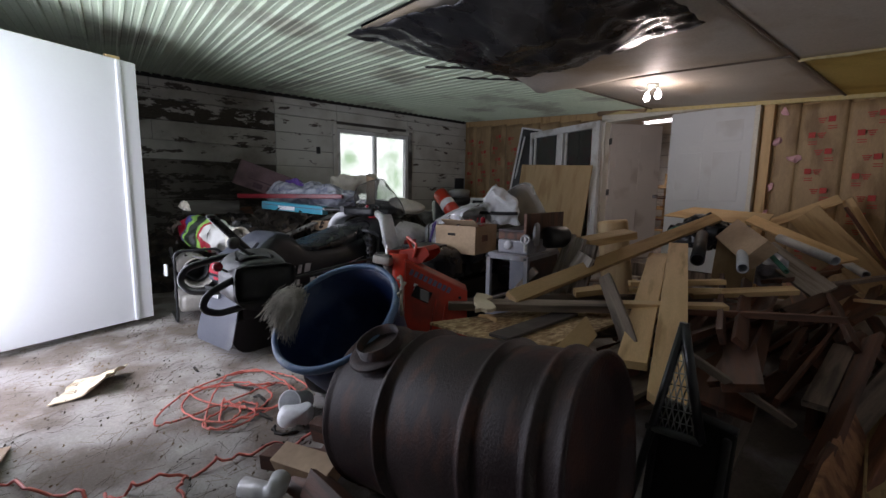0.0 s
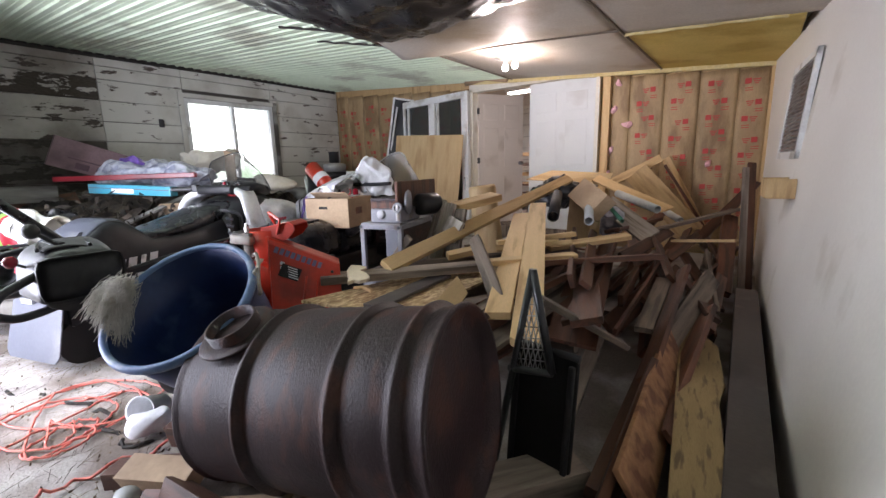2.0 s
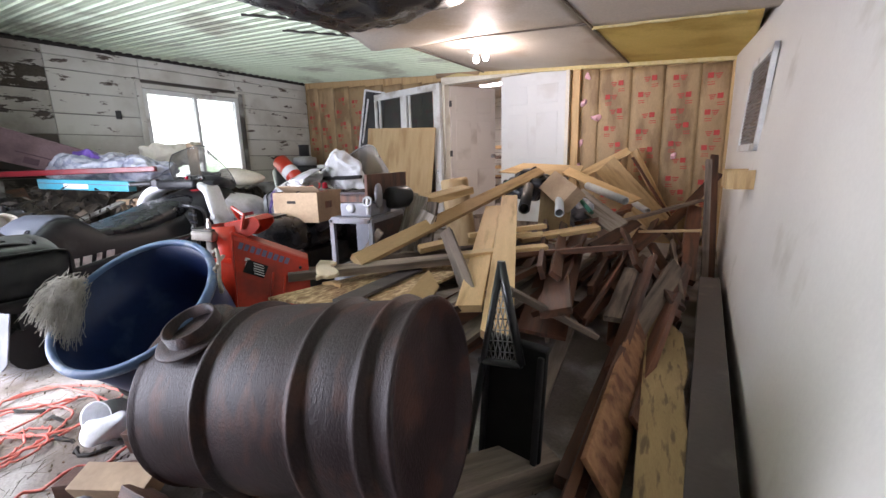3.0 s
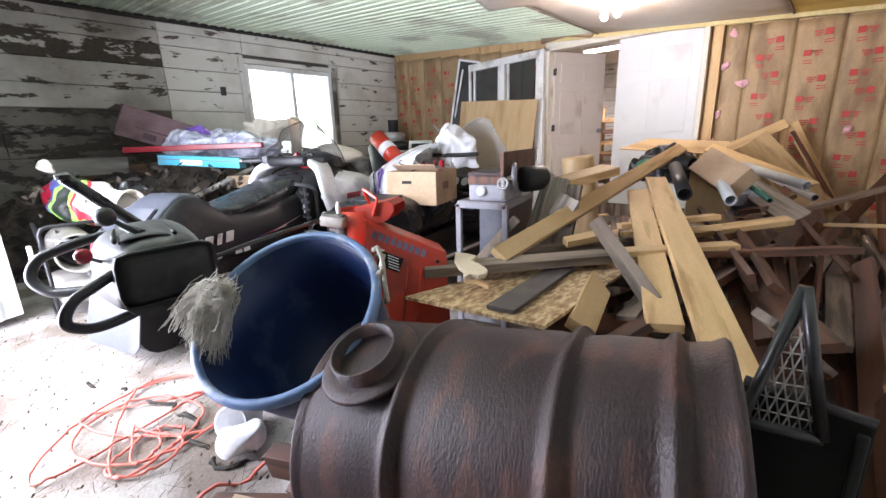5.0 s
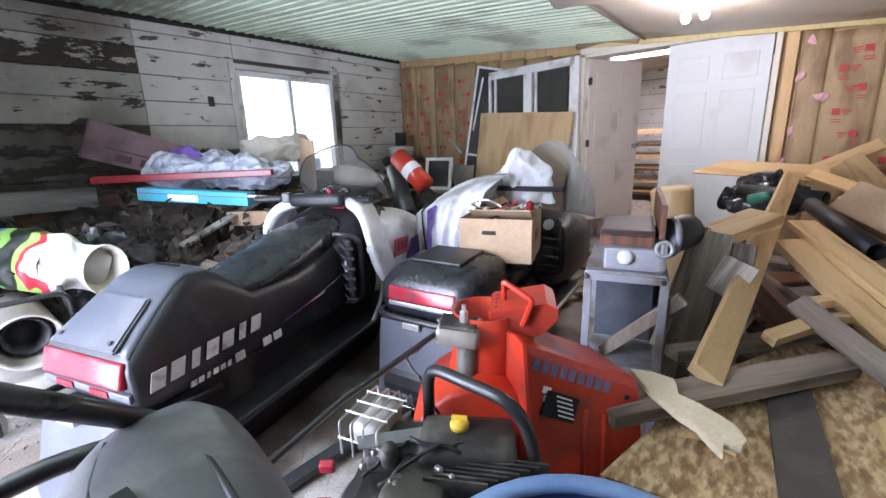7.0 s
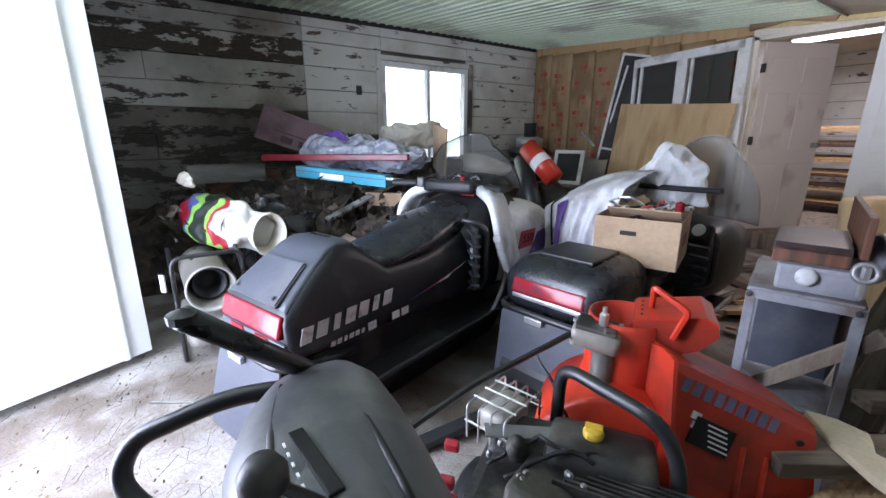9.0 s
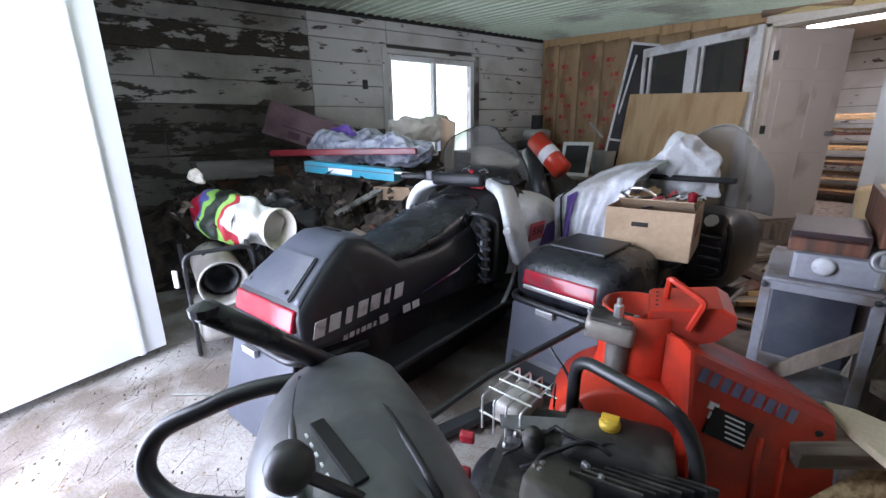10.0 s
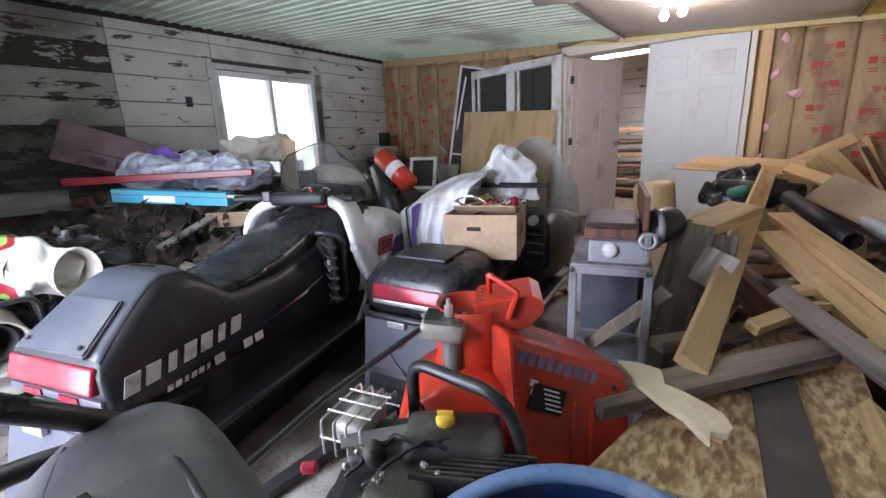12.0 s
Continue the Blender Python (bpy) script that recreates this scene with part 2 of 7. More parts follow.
REDDECAL = material("red_decal", (0.5, 0.04, 0.05), (0.6, 0.07, 0.07), 5, 0.4, 0.03)
YELLOW = material("yellow_plastic", (0.65, 0.42, 0.03), (0.75, 0.5, 0.05), 6, 0.45, 0.05)
SILVERPRINT = material("silver_print", (0.50, 0.50, 0.52), (0.62, 0.62, 0.64), 8, 0.5, 0.05, dirt=(0.3, 0.3, 0.3), dirt_amount=0.15, dirt_scale=20)
TAILRED = material("red_lens", (0.26, 0.008, 0.018), (0.36, 0.02, 0.035), 12, 0.22, 0.1, dirt=(0.16, 0.04, 0.05), dirt_amount=0.15, dirt_scale=9)
ORANGE = material("orange_red_paint", (0.47, 0.030, 0.012), (0.55, 0.045, 0.018), 3.0, 0.34, 0.06, dirt=(0.27, 0.035, 0.022), dirt_amount=0.25, dirt_scale=4)
CHUTEGREY = material("faded_chute_edge", (0.45, 0.17, 0.12), (0.5, 0.35, 0.3), 6, 0.5, 0.08)
ENGINE = material("greasy_engine_metal", (0.02, 0.019, 0.018), (0.05, 0.048, 0.045), 9.0, 0.6, 0.35, metal=0.3, dirt=(0.13, 0.12, 0.105), dirt_amount=0.35, dirt_scale=8)
STEEL = material("grey_steel", (0.26, 0.26, 0.27), (0.40, 0.40, 0.41), 6.0, 0.45, 0.12, metal=0.6, dirt=(0.18, 0.14, 0.11), dirt_amount=0.3, dirt_scale=5)
PAINTSTEEL = material("grey_painted_steel", (0.22, 0.22, 0.25), (0.32, 0.32, 0.35), 6.0, 0.5, 0.1, dirt=(0.16, 0.12, 0.10), dirt_amount=0.3, dirt_scale=5)
CHROME = material("chromed_wire", (0.55, 0.55, 0.55), (0.68, 0.68, 0.68), 8.0, 0.3, 0.05, metal=0.8, dirt=(0.3, 0.26, 0.2), dirt_amount=0.2)
BLACKSTEEL = material("black_tube_paint", (0.012, 0.012, 0.013), (0.024, 0.024, 0.026), 6.0, 0.32, 0.06, dirt=(0.08, 0.08, 0.08), dirt_amount=0.12)
REDPAINT = material("dark_red_paint", (0.17, 0.009, 0.014), (0.25, 0.016, 0.022), 4.0, 0.35, 0.06, dirt=(0.09, 0.012, 0.014), dirt_amount=0.25)
TEAL = material("turquoise_plastic", (0.03, 0.24, 0.34), (0.045, 0.32, 0.43), 4.0, 0.4, 0.04, dirt=(0.06, 0.2, 0.25), dirt_amount=0.2)
PAPER = material("paper_label", (0.70, 0.71, 0.72), (0.78, 0.78, 0.78), 8, 0.7, 0.03)
LABELBLACK = material("black_label", (0.006, 0.006, 0.006), (0.014, 0.014, 0.014), 8, 0.55, 0.03, spec=0.25)
LOGOBLUE = material("faded_blue_lettering", (0.11, 0.11, 0.22), (0.2, 0.17, 0.25), 12, 0.5, 0.03)
TARP = material("black_tarpaulin", (0.012, 0.012, 0.013), (0.022, 0.022, 0.024), 6.0, 0.28, 0.3, dirt=(0.05, 0.048, 0.045), dirt_amount=0.2)
MAUVE = material("mauve_foam_board", (0.28, 0.18, 0.20), (0.34, 0.23, 0.25), 4.0, 0.75, 0.1, dirt=(0.17, 0.11, 0.12), dirt_amount=0.3)
MAUVEINK = material("dark_board_print", (0.13, 0.08, 0.10), (0.16, 0.10, 0.12), 6, 0.8, 0.03)
BAGWHITE = material("white_plastic_bag", (0.72, 0.73, 0.74), (0.82, 0.83, 0.83), 9.0, 0.35, 0.25)
STRAW = material("dry_straw", (0.07, 0.05, 0.035), (0.26, 0.19, 0.11), 9, 0.9, 0.1, vary=0.2, dirt=(0.04, 0.03, 0.022), dirt_amount=0.4, dirt_scale=3)
PRINTED = material("printed_sack_film", (0.78, 0.78, 0.76), (0.70, 0.70, 0.68), 6.0, 0.38, 0.25)
pn, pl_ = PRINTED.node_tree.nodes, PRINTED.node_tree.links
pno, prm, ptc = pn.new("ShaderNodeTexNoise"), pn.new("ShaderNodeValToRGB"), pn.new("ShaderNodeTexCoord")
pno.inputs["Scale"].default_value, pno.inputs["Detail"].default_value = 5.0, 1.5
psx, pma, pmb = pn.new("ShaderNodeSeparateXYZ"), pn.new("ShaderNodeMath"), pn.new("ShaderNodeMath")
pma.operation = pmb.operation = "MULTIPLY_ADD"
pma.inputs[1].default_value, pma.inputs[2].default_value, pmb.inputs[1].default_value = 0.95, 0.33, 0.34
prm.color_ramp.interpolation = "CONSTANT"
prm.color_ramp.elements[0].position, prm.color_ramp.elements[0].color = 0.0, (0.30, 0.012, 0.03, 1)
prm.color_ramp.elements[1].position, prm.color_ramp.elements[1].color = 0.62, (0.60, 0.59, 0.55, 1)
for pos, col in ((0.30, (0.06, 0.07, 0.22, 1)), (0.34, (0.18, 0.36, 0.07, 1)), (0.39, (0.015, 0.02, 0.015, 1)), (0.47, (0.22, 0.42, 0.08, 1)), (0.52, (0.36, 0.02, 0.035, 1)), (0.56, (0.60, 0.59, 0.55, 1))):
    el = prm.color_ramp.elements.new(pos)
    el.color = col
pl_.new(ptc.outputs["Object"], pno.inputs["Vector"])
pl_.new(ptc.outputs["Object"], psx.inputs[0])
pl_.new(psx.outputs["X"], pma.inputs[0])
pl_.new(pno.outputs[0], pmb.inputs[0])
pl_.new(pma.outputs[0], pmb.inputs[2])
pl_.new(pmb.outputs[0], prm.inputs[0])
pl_.new(prm.outputs[0], pn["Principled BSDF"].inputs["Base Color"])
CLEARBAG = material("clear_bag_film", (0.40, 0.42, 0.50), (0.62, 0.64, 0.72), 22.0, 0.2, 0.5, dirt=(0.25, 0.27, 0.36), dirt_amount=0.4, dirt_scale=12)
BAGPURPLE = material("violet_print", (0.12, 0.06, 0.30), (0.18, 0.10, 0.40), 12, 0.35, 0.3)
CREAMFOAM = material("cream_foam", (0.60, 0.56, 0.47), (0.70, 0.66, 0.57), 5.0, 0.8, 0.2, dirt=(0.42, 0.37, 0.28), dirt_amount=0.25)
CLOTH = material("silver_cover_cloth", (0.64, 0.64, 0.67), (0.76, 0.76, 0.79), 6.0, 0.75, 0.3, dirt=(0.36, 0.34, 0.32), dirt_amount=0.25, dirt_scale=4)
CORDRED = material("red_orange_cord", (0.62, 0.13, 0.10), (0.72, 0.20, 0.15), 12, 0.5, 0.05)
PVC = material("white_pvc_pipe", (0.55, 0.57, 0.58), (0.66, 0.68, 0.69), 5.0, 0.4, 0.05, dirt=(0.36, 0.34, 0.31), dirt_amount=0.25)
GREENPIPE = material("green_hose", (0.03, 0.16, 0.10), (0.05, 0.22, 0.14), 6, 0.45, 0.08)
ROPE = material("pale_rope", (0.34, 0.31, 0.26), (0.48, 0.44, 0.38), 40, 0.9, 0.6)
FLUFF = material("grey_fibre_tuft", (0.44, 0.41, 0.34), (0.68, 0.65, 0.57), 30, 0.95, 0.3, vary=0.2)
HEATERTAN = material("dusty_heater_shell", (0.30, 0.28, 0.25), (0.42, 0.40, 0.36), 5, 0.5, 0.1, metal=0.2, dirt=(0.22, 0.19, 0.16), dirt_amount=0.3)
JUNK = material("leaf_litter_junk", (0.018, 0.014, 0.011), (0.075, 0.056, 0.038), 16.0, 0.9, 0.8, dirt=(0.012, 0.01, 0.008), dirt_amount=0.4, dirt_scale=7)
DARKMETAL = material("dark_stove_steel", (0.025, 0.028, 0.03), (0.05, 0.052, 0.055), 6, 0.45, 0.1, metal=0.3)
GALV = material("galvanised_bucket", (0.48, 0.50, 0.50), (0.62, 0.64, 0.64), 7, 0.45, 0.08, metal=0.3, dirt=(0.36, 0.36, 0.34), dirt_amount=0.2)
SEAM = material("dark_seam_strip", (0.16, 0.125, 0.09), (0.22, 0.175, 0.13), 6, 0.7, 0.1)
DARKGAP = material("dark_gap", (0.02, 0.018, 0.015), (0.04, 0.035, 0.03), 6, 0.9, 0.1)
CAULK = material("yellow_spray_foam", (0.62, 0.50, 0.20), (0.72, 0.62, 0.34), 20, 0.8, 0.5)
PORCELAIN = material("cream_porcelain", (0.7, 0.67, 0.6), (0.75, 0.72, 0.66), 5, 0.3, 0.02)
GLASS = glassy("window_glass", (0.97, 0.98, 0.97), 0.02, 1.0, 1.05)
# Grey tint and alpha stand in for reflections on a clear screen.
TINTED = glassy("reflection_grey_windshield", (0.10, 0.10, 0.09), 0.06, 0.0, 1.45)
TINTED.node_tree.nodes["Principled BSDF"].inputs["Alpha"].default_value = 0.4
HAZE = glassy("dusty_windshield", (0.30, 0.285, 0.26), 0.2, 0.0, 1.45)
HAZE.node_tree.nodes["Principled BSDF"].inputs["Alpha"].default_value = 0.55
BULB = glowing("lit_bulb", (1, 0.95, 0.86), 40)
TUBELIGHT = glowing("lit_tube", (1, 0.97, 0.92), 9)


# mesh helpers
def part(name, bm, mat, parent=None, label="", smooth=False):
    me = bpy.data.meshes.new(name)
    if smooth:
        for fc in bm.faces:
            fc.smooth = True
    bmesh.ops.recalc_face_normals(bm, faces=bm.faces)
    bm.to_mesh(me)
    bm.free()
    for m in (mat if isinstance(mat, (list, tuple)) else [mat]):
        me.materials.append(m)
    ob = new(name, me)
    if parent:
        ob.parent = parent
    if label:
        tagged(ob, label)
    return ob


def thing(name, m, label, category, group="", kind=""):
    ob = new(name)
    ob.empty_display_size = 0.1
    ob.matrix_world = m
    return tagged(ob, label, category, group, kind)


def box(w, d, h, m=None, bevel=0.0, bm=None, base=False):
    """A box w x d x h round its centre (or standing on it), with rounded edges."""
    b = bmesh.new()
    bmesh.ops.create_cube(b, size=1, matrix=Matrix.Translation((0, 0, h / 2 if base else 0)) @ Matrix.Diagonal((w, d, h, 1)))
    if bevel:
        bmesh.ops.bevel(b, geom=b.edges[:], offset=bevel, segments=2, affect="EDGES", profile=0.6)
    if m is not None:
        b.transform(m)
    return merged(bm, b)


def merged(bm, b):
    if bm is None:
        return b
    me = bpy.data.meshes.new("tmp")
    b.to_mesh(me)
    b.free()
    bm.from_mesh(me)
    bpy.data.meshes.remove(me)
    return bm


def lathe(profile, m=None, segments=28, bm=None):
    """Turn (radius, z) pairs round z."""
    b = bmesh.new()
    rings = []
    for r, z in profile:
        if r < 1e-5:
            rings.append([b.verts.new((0, 0, z))])
        else:
            rings.append([b.verts.new((r * math.cos(2 * math.pi * i / segments), r * math.sin(2 * math.pi * i / segments), z)) for i in range(segments)])
    for p, q in zip(rings, rings[1:]):
        for i in range(segments):
            j = (i + 1) % segments
            if len(p) == 1 and len(q) == 1:
                continue
            if len(p) == 1:
                b.faces.new((p[0], q[j], q[i]))
            elif len(q) == 1:
                b.faces.new((p[i], p[j], q[0]))
            else:
                b.faces.new((p[i], p[j], q[j], q[i]))
    if m is not None:
        b.transform(m)
    return merged(bm, b)


def tube(points, r, sides=8, bm=None, closed=False, taper=None):
    """A round bar along points."""
    b = bmesh.new()
    pts = [Vector(p) for p in points]
    rings = []
    ref = Vector((0.13, 0.31, 0.94))
    for i, p in enumerate(pts):
        a = pts[i - 1] if i or closed else p
        c = pts[(i + 1) % len(pts)] if i + 1 < len(pts) or closed else p
        d = (c - a).normalized()
        u = d.cross(ref).normalized()
        v = d.cross(u)
        ref = -v if abs(d.dot(ref)) < 0.9 else ref
        u = d.cross(ref).normalized()
        v = d.cross(u)
        ref = v
        k = r if taper is None else r * taper[i]
        rings.append([b.verts.new(p + k * (math.cos(2 * math.pi * s / sides) * u + math.sin(2 * math.pi * s / sides) * v)) for s in range(sides)])
        ref = u.cross(d)
    n = len(rings)
    for i in range(n if closed else n - 1):
        p, q = rings[i], rings[(i + 1) % n]
        for s in range(sides):
            b.faces.new((p[s], p[(s + 1) % sides], q[(s + 1) % sides], q[s]))
    if not closed:
        b.faces.new(rings[0])
        b.faces.new(rings[-1])
    return merged(bm, b)


def rounded(points, r, steps=5):
    """Points with their inner corners rounded off."""
    pts = [Vector(p) for p in points]
    out = [pts[0]]
    for a, p, c in zip(pts, pts[1:], pts[2:]):
        k = min(r, (a - p).length * 0.48, (c - p).length * 0.48)
        s, e = p + (a - p).normalized() * k, p + (c - p).normalized() * k
        out += [(1 - t) ** 2 * s + 2 * t * (1 - t) * p + t * t * e for t in [i / steps for i in range(steps + 1)]]
    return out + [pts[-1]]


def loft(sections, bm=None, cap=True):
    """A skin over sections with equal numbers of points."""
    b = bmesh.new()
    rings = [[b.verts.new(p) for p in s] for s in sections]
    k = len(rings[0])
    for p, q in zip(rings, rings[1:]):
        for i in range(k):
            b.faces.new((p[i], p[(i + 1) % k], q[(i + 1) % k], q[i]))
    if cap:
        b.faces.new(rings[0])
        b.faces.new(rings[-1])
    return merged(bm, b)


def prism(outline, depth, m=None, bevel=0.0, bm=None):
    """A flat outline in x, z thickened along y."""
    b = bmesh.new()
    f0 = b.faces.new([b.verts.new((x, 0, z)) for x, z in outline])
    g = bmesh.ops.extrude_face_region(b, geom=[f0])
    bmesh.ops.translate(b, vec=(0, depth, 0), verts=[v for v in g["geom"] if isinstance(v, bmesh.types.BMVert)])
    if bevel:
        bmesh.ops.bevel(b, geom=b.edges[:], offset=bevel, segments=2, affect="EDGES")
    if m is not None:
        b.transform(m)
    return merged(bm, b)


def sheet(nx, ny, fn, thick=0.004, bm=None):
    """A grid through fn(u, v) with thickness."""
    b = bmesh.new()
    top = [[b.verts.new(fn(i / nx, j / ny)) for j in range(ny + 1)] for i in range(nx + 1)]
    for i in range(nx):
        for j in range(ny):
            b.faces.new((top[i][j], top[i + 1][j], top[i + 1][j + 1], top[i][j + 1]))
    if thick:
        bmesh.ops.recalc_face_normals(b, faces=b.faces)
        bmesh.ops.solidify(b, geom=b.faces[:], thickness=thick)
    return merged(bm, b)


def superoval(w, h, y, zc, n=24, e=2.8, flat=0.0):
    """A rounded-box section in x, z at y."""
    out = []
    for i in range(n):
        a = 2 * math.pi * i / n
        c, s = math.cos(a), math.sin(a)
        out.append((w * math.copysign(abs(c) ** (2 / e), c), y, zc + h * math.copysign(abs(s) ** (2 / e), s)))
    return out


def lump(bm, seed, amount, scale=3.0):
    for v in bm.verts:
        v.co += Vector(noise.noise_vector(v.co * scale + Vector((seed * 7.1, seed * 3.3, seed)))) * amount
    return bm


def blob(w, d, h, seed, amount=0.06, sub=4, scale=4.0, flat=True):
    b = bmesh.new()
    bmesh.ops.create_icosphere(b, subdivisions=sub, radius=1)
    b.transform(Matrix.Diagonal((w / 2, d / 2, h / 2, 1)))
    lump(b, seed, amount, scale)
    if flat:
        for v in b.verts:
            v.co.z = max(v.co.z, -h * 0.38)
    return b


def between(a, b, roll=0):
    """The pose at the middle of a and b whose z runs from a to b."""
    a, b = Vector(a), Vector(b)
    return Matrix.Translation((a + b) / 2) @ (b - a).to_track_quat("Z", "Y").to_matrix().to_4x4() @ pose(0, 0, 0, 0, 0, roll)


def plank(name, a, b, w, t, mat, label, category="lumber", roll=0, group="loose lumber", bow=0.0, cut=0.0):
    """A board from a to b, w wide and t thick, its grain along its length, with eased edges and a slanted cut."""
    length = (Vector(b) - Vector(a)).length
    bm = box(w, t, length, bevel=min(0.003, t * 0.15))
    for v in bm.verts:
        k = v.co.z / length
        if k > 0:
            v.co.z += v.co.x * cut
        v.co += Vector((noise.noise((k * 2, length, w)) * 0.002, bow * (1 - 4 * k * k), 0))
    ob = part(name, bm, mat)
    ob.matrix_world = between(a, b, roll)
    return tagged(ob, label, category, group)


def laid(name, a, b, w, t, n, mat, label, category="lumber", group="loose lumber", cut=0.0, cut2=0.0):
    """A board from a to b whose wide face looks along n."""
    a, b, n = Vector(a), Vector(b), Vector(n)
    z = (b - a).normalized()
    x = n.cross(z).normalized()
    y = z.cross(x)
    length = (b - a).length
    bm = box(w, t, length, bevel=min(0.003, t * 0.15))
    for v in bm.verts:
        v.co.z += v.co.x * (cut if v.co.z > 0 else cut2)
    ob = part(name, bm, mat)
    ob.matrix_world = Matrix.Translation((a + b) / 2) @ Matrix((x, y, z)).transposed().to_4x4()
    return tagged(ob, label, category, group)


# the place
XL, YF, YB = -6.07, 6.48, -0.2


def ceil_z(x):
    return 2.6 - 0.075 * (x - XL)


def wall_x(y, z=1.2):
    return 0.80 + (6.48 - y) * (0.026 + 0.045 * z)


def structure(ob, label):
    return tagged(ob, label, kind="structure")


def fl(u, v):
    x, y = -6.4 + 8.2 * u, -0.3 + 7.0 * v
    return (x, y, 0.012 * noise.noise((x * 0.9, y * 0.9, 2)) + 0.004 * noise.noise((x * 4, y * 4, 7)))


bm = sheet(90, 80, fl, 0)
structure(part("floor", bm, CONCRETE, smooth=True), "dusty cracked concrete floor with straw and dirt")
structure(part("ground", box(160, 160, 0.1, pose(0, 0, -0.12)), material("gravel_yard", (0.34, 0.33, 0.3), (0.5, 0.49, 0.46), 3, 0.95, 0.5)), "pale gravel yard outside")

# wall with the window: planks on a dark backing
wl = structure(part("wall_left", box(0.1, 6.9, 0.86, pose(XL - 0.09, 3.15, 0.43)), GREYBOARD), "old board wall with peeling whitewash and a window")
for y0, y1, z0, z1 in ((-0.3, 3.66, 0.86, 2.75), (5.05, 6.6, 0.86, 2.75), (3.66, 5.05, 2.15, 2.75)):
    part("backing", box(0.1, y1 - y0, z1 - z0, pose(XL - 0.09, (y0 + y1) / 2, (z0 + z1) / 2)), GREYBOARD, wl)
TIERS = (0.0, 0.24, 0.5, 0.76, 1.0, 1.25, 1.52, 1.77, 2.03, 2.29, 2.45, 2.62)
for i, (z0, z1) in enumerate(zip(TIERS, TIERS[1:])):
    cuts = [-0.3, 1.1 if i % 3 == 1 else 2.66, 2.66, 3.66, 5.05, 6.5]
    cuts = sorted(set(cuts))
    for y0, y1 in zip(cuts, cuts[1:]):
        if y0 > 3.6 and y1 < 5.1 and z1 > 0.87 and z0 < 2.14:
            continue
        # low and near-door planks carry their shade in darker paint
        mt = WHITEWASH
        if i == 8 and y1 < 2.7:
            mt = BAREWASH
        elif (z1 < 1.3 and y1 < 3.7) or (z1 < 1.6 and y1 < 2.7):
            mt = DIMWASH
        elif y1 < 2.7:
            mt = SHADEDWASH
        h = z1 - z0 - 0.009
        b = box(0.028 + 0.006 * random.random(), y1 - y0 - 0.006, h, None, 0.003)
        lump(b, i + y0, 0.003, 2.0)
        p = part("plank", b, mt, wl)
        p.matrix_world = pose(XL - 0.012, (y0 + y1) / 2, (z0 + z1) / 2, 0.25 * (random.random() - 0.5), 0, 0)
structure(part("trim", tube([(XL + 0.02, -0.2, ceil_z(XL) - 0.02), (XL + 0.02, 2.2, ceil_z(XL) - 0.035), (XL + 0.02, 4.4, ceil_z(XL) - 0.02), (XL + 0.02, 6.45, ceil_z(XL) - 0.03)], 0.03, 6), DARKGAP), "dark ragged gap filler under the ceiling")

# sliding window
win = structure(thing("window_1", pose(XL, 4.355, 1.52), "white sliding window with two panes", "window"), "white sliding window with two panes in an old board wall")


def bar(w, d, h, x, y, z, mat, parent, name="window_frame", bevel=0.004):
    p = part(name, box(w, d, h, None, bevel), mat, parent)
    p.location = (x, y, z)
    return p


for y, z, d, h in ((-0.675, 0, 0.06, 1.3), (0.675, 0, 0.06, 1.3), (0, 0.62, 1.29, 0.06), (0, -0.62, 1.29, 0.06), (0.02, 0, 0.05, 1.18)):
    bar(0.09, d, h, -0.02, y, z, WHITEPVC, win)
for y in (-0.32, 0.345):
    g = bar(0.006, 0.6, 1.16, -0.03, y, 0, GLASS, win, "pane", 0)
    g.visible_shadow = False
for y, z, d, h in ((-0.745, 0, 0.07, 1.44), (0.745, 0.0, 0.07, 1.44), (0, 0.685, 1.42, 0.06)):
    bar(0.03, d, h, 0.035, y, z, GREYBOARD if y > 0.1 else WHITEWASH, win, "casing")
# what lies beyond the window: an emissive sheet stands in for daylit trees
back = bpy.data.materials.new("glowing_tree_backdrop")
back.use_nodes = True
nn, ll = back.node_tree.nodes, back.node_tree.links
ns, cr = nn.new("ShaderNodeTexNoise"), nn.new("ShaderNodeValToRGB")
ns.inputs["Scale"].default_value, ns.inputs["Detail"].default_value = 0.55, 9
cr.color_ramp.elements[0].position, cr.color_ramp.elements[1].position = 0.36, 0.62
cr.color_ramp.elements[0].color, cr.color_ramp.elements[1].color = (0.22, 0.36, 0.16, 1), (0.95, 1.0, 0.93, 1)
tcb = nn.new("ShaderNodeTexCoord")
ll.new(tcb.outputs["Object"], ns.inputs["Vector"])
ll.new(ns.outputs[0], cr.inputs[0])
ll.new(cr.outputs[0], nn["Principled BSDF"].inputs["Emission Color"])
# daylight on the trees is given as emission of the sheet
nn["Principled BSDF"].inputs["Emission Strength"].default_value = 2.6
structure(part("backdrop", box(0.1, 60, 16, pose(-24, 12, 5)), back), "glowing sheet coloured like hazy trees beyond the yard")
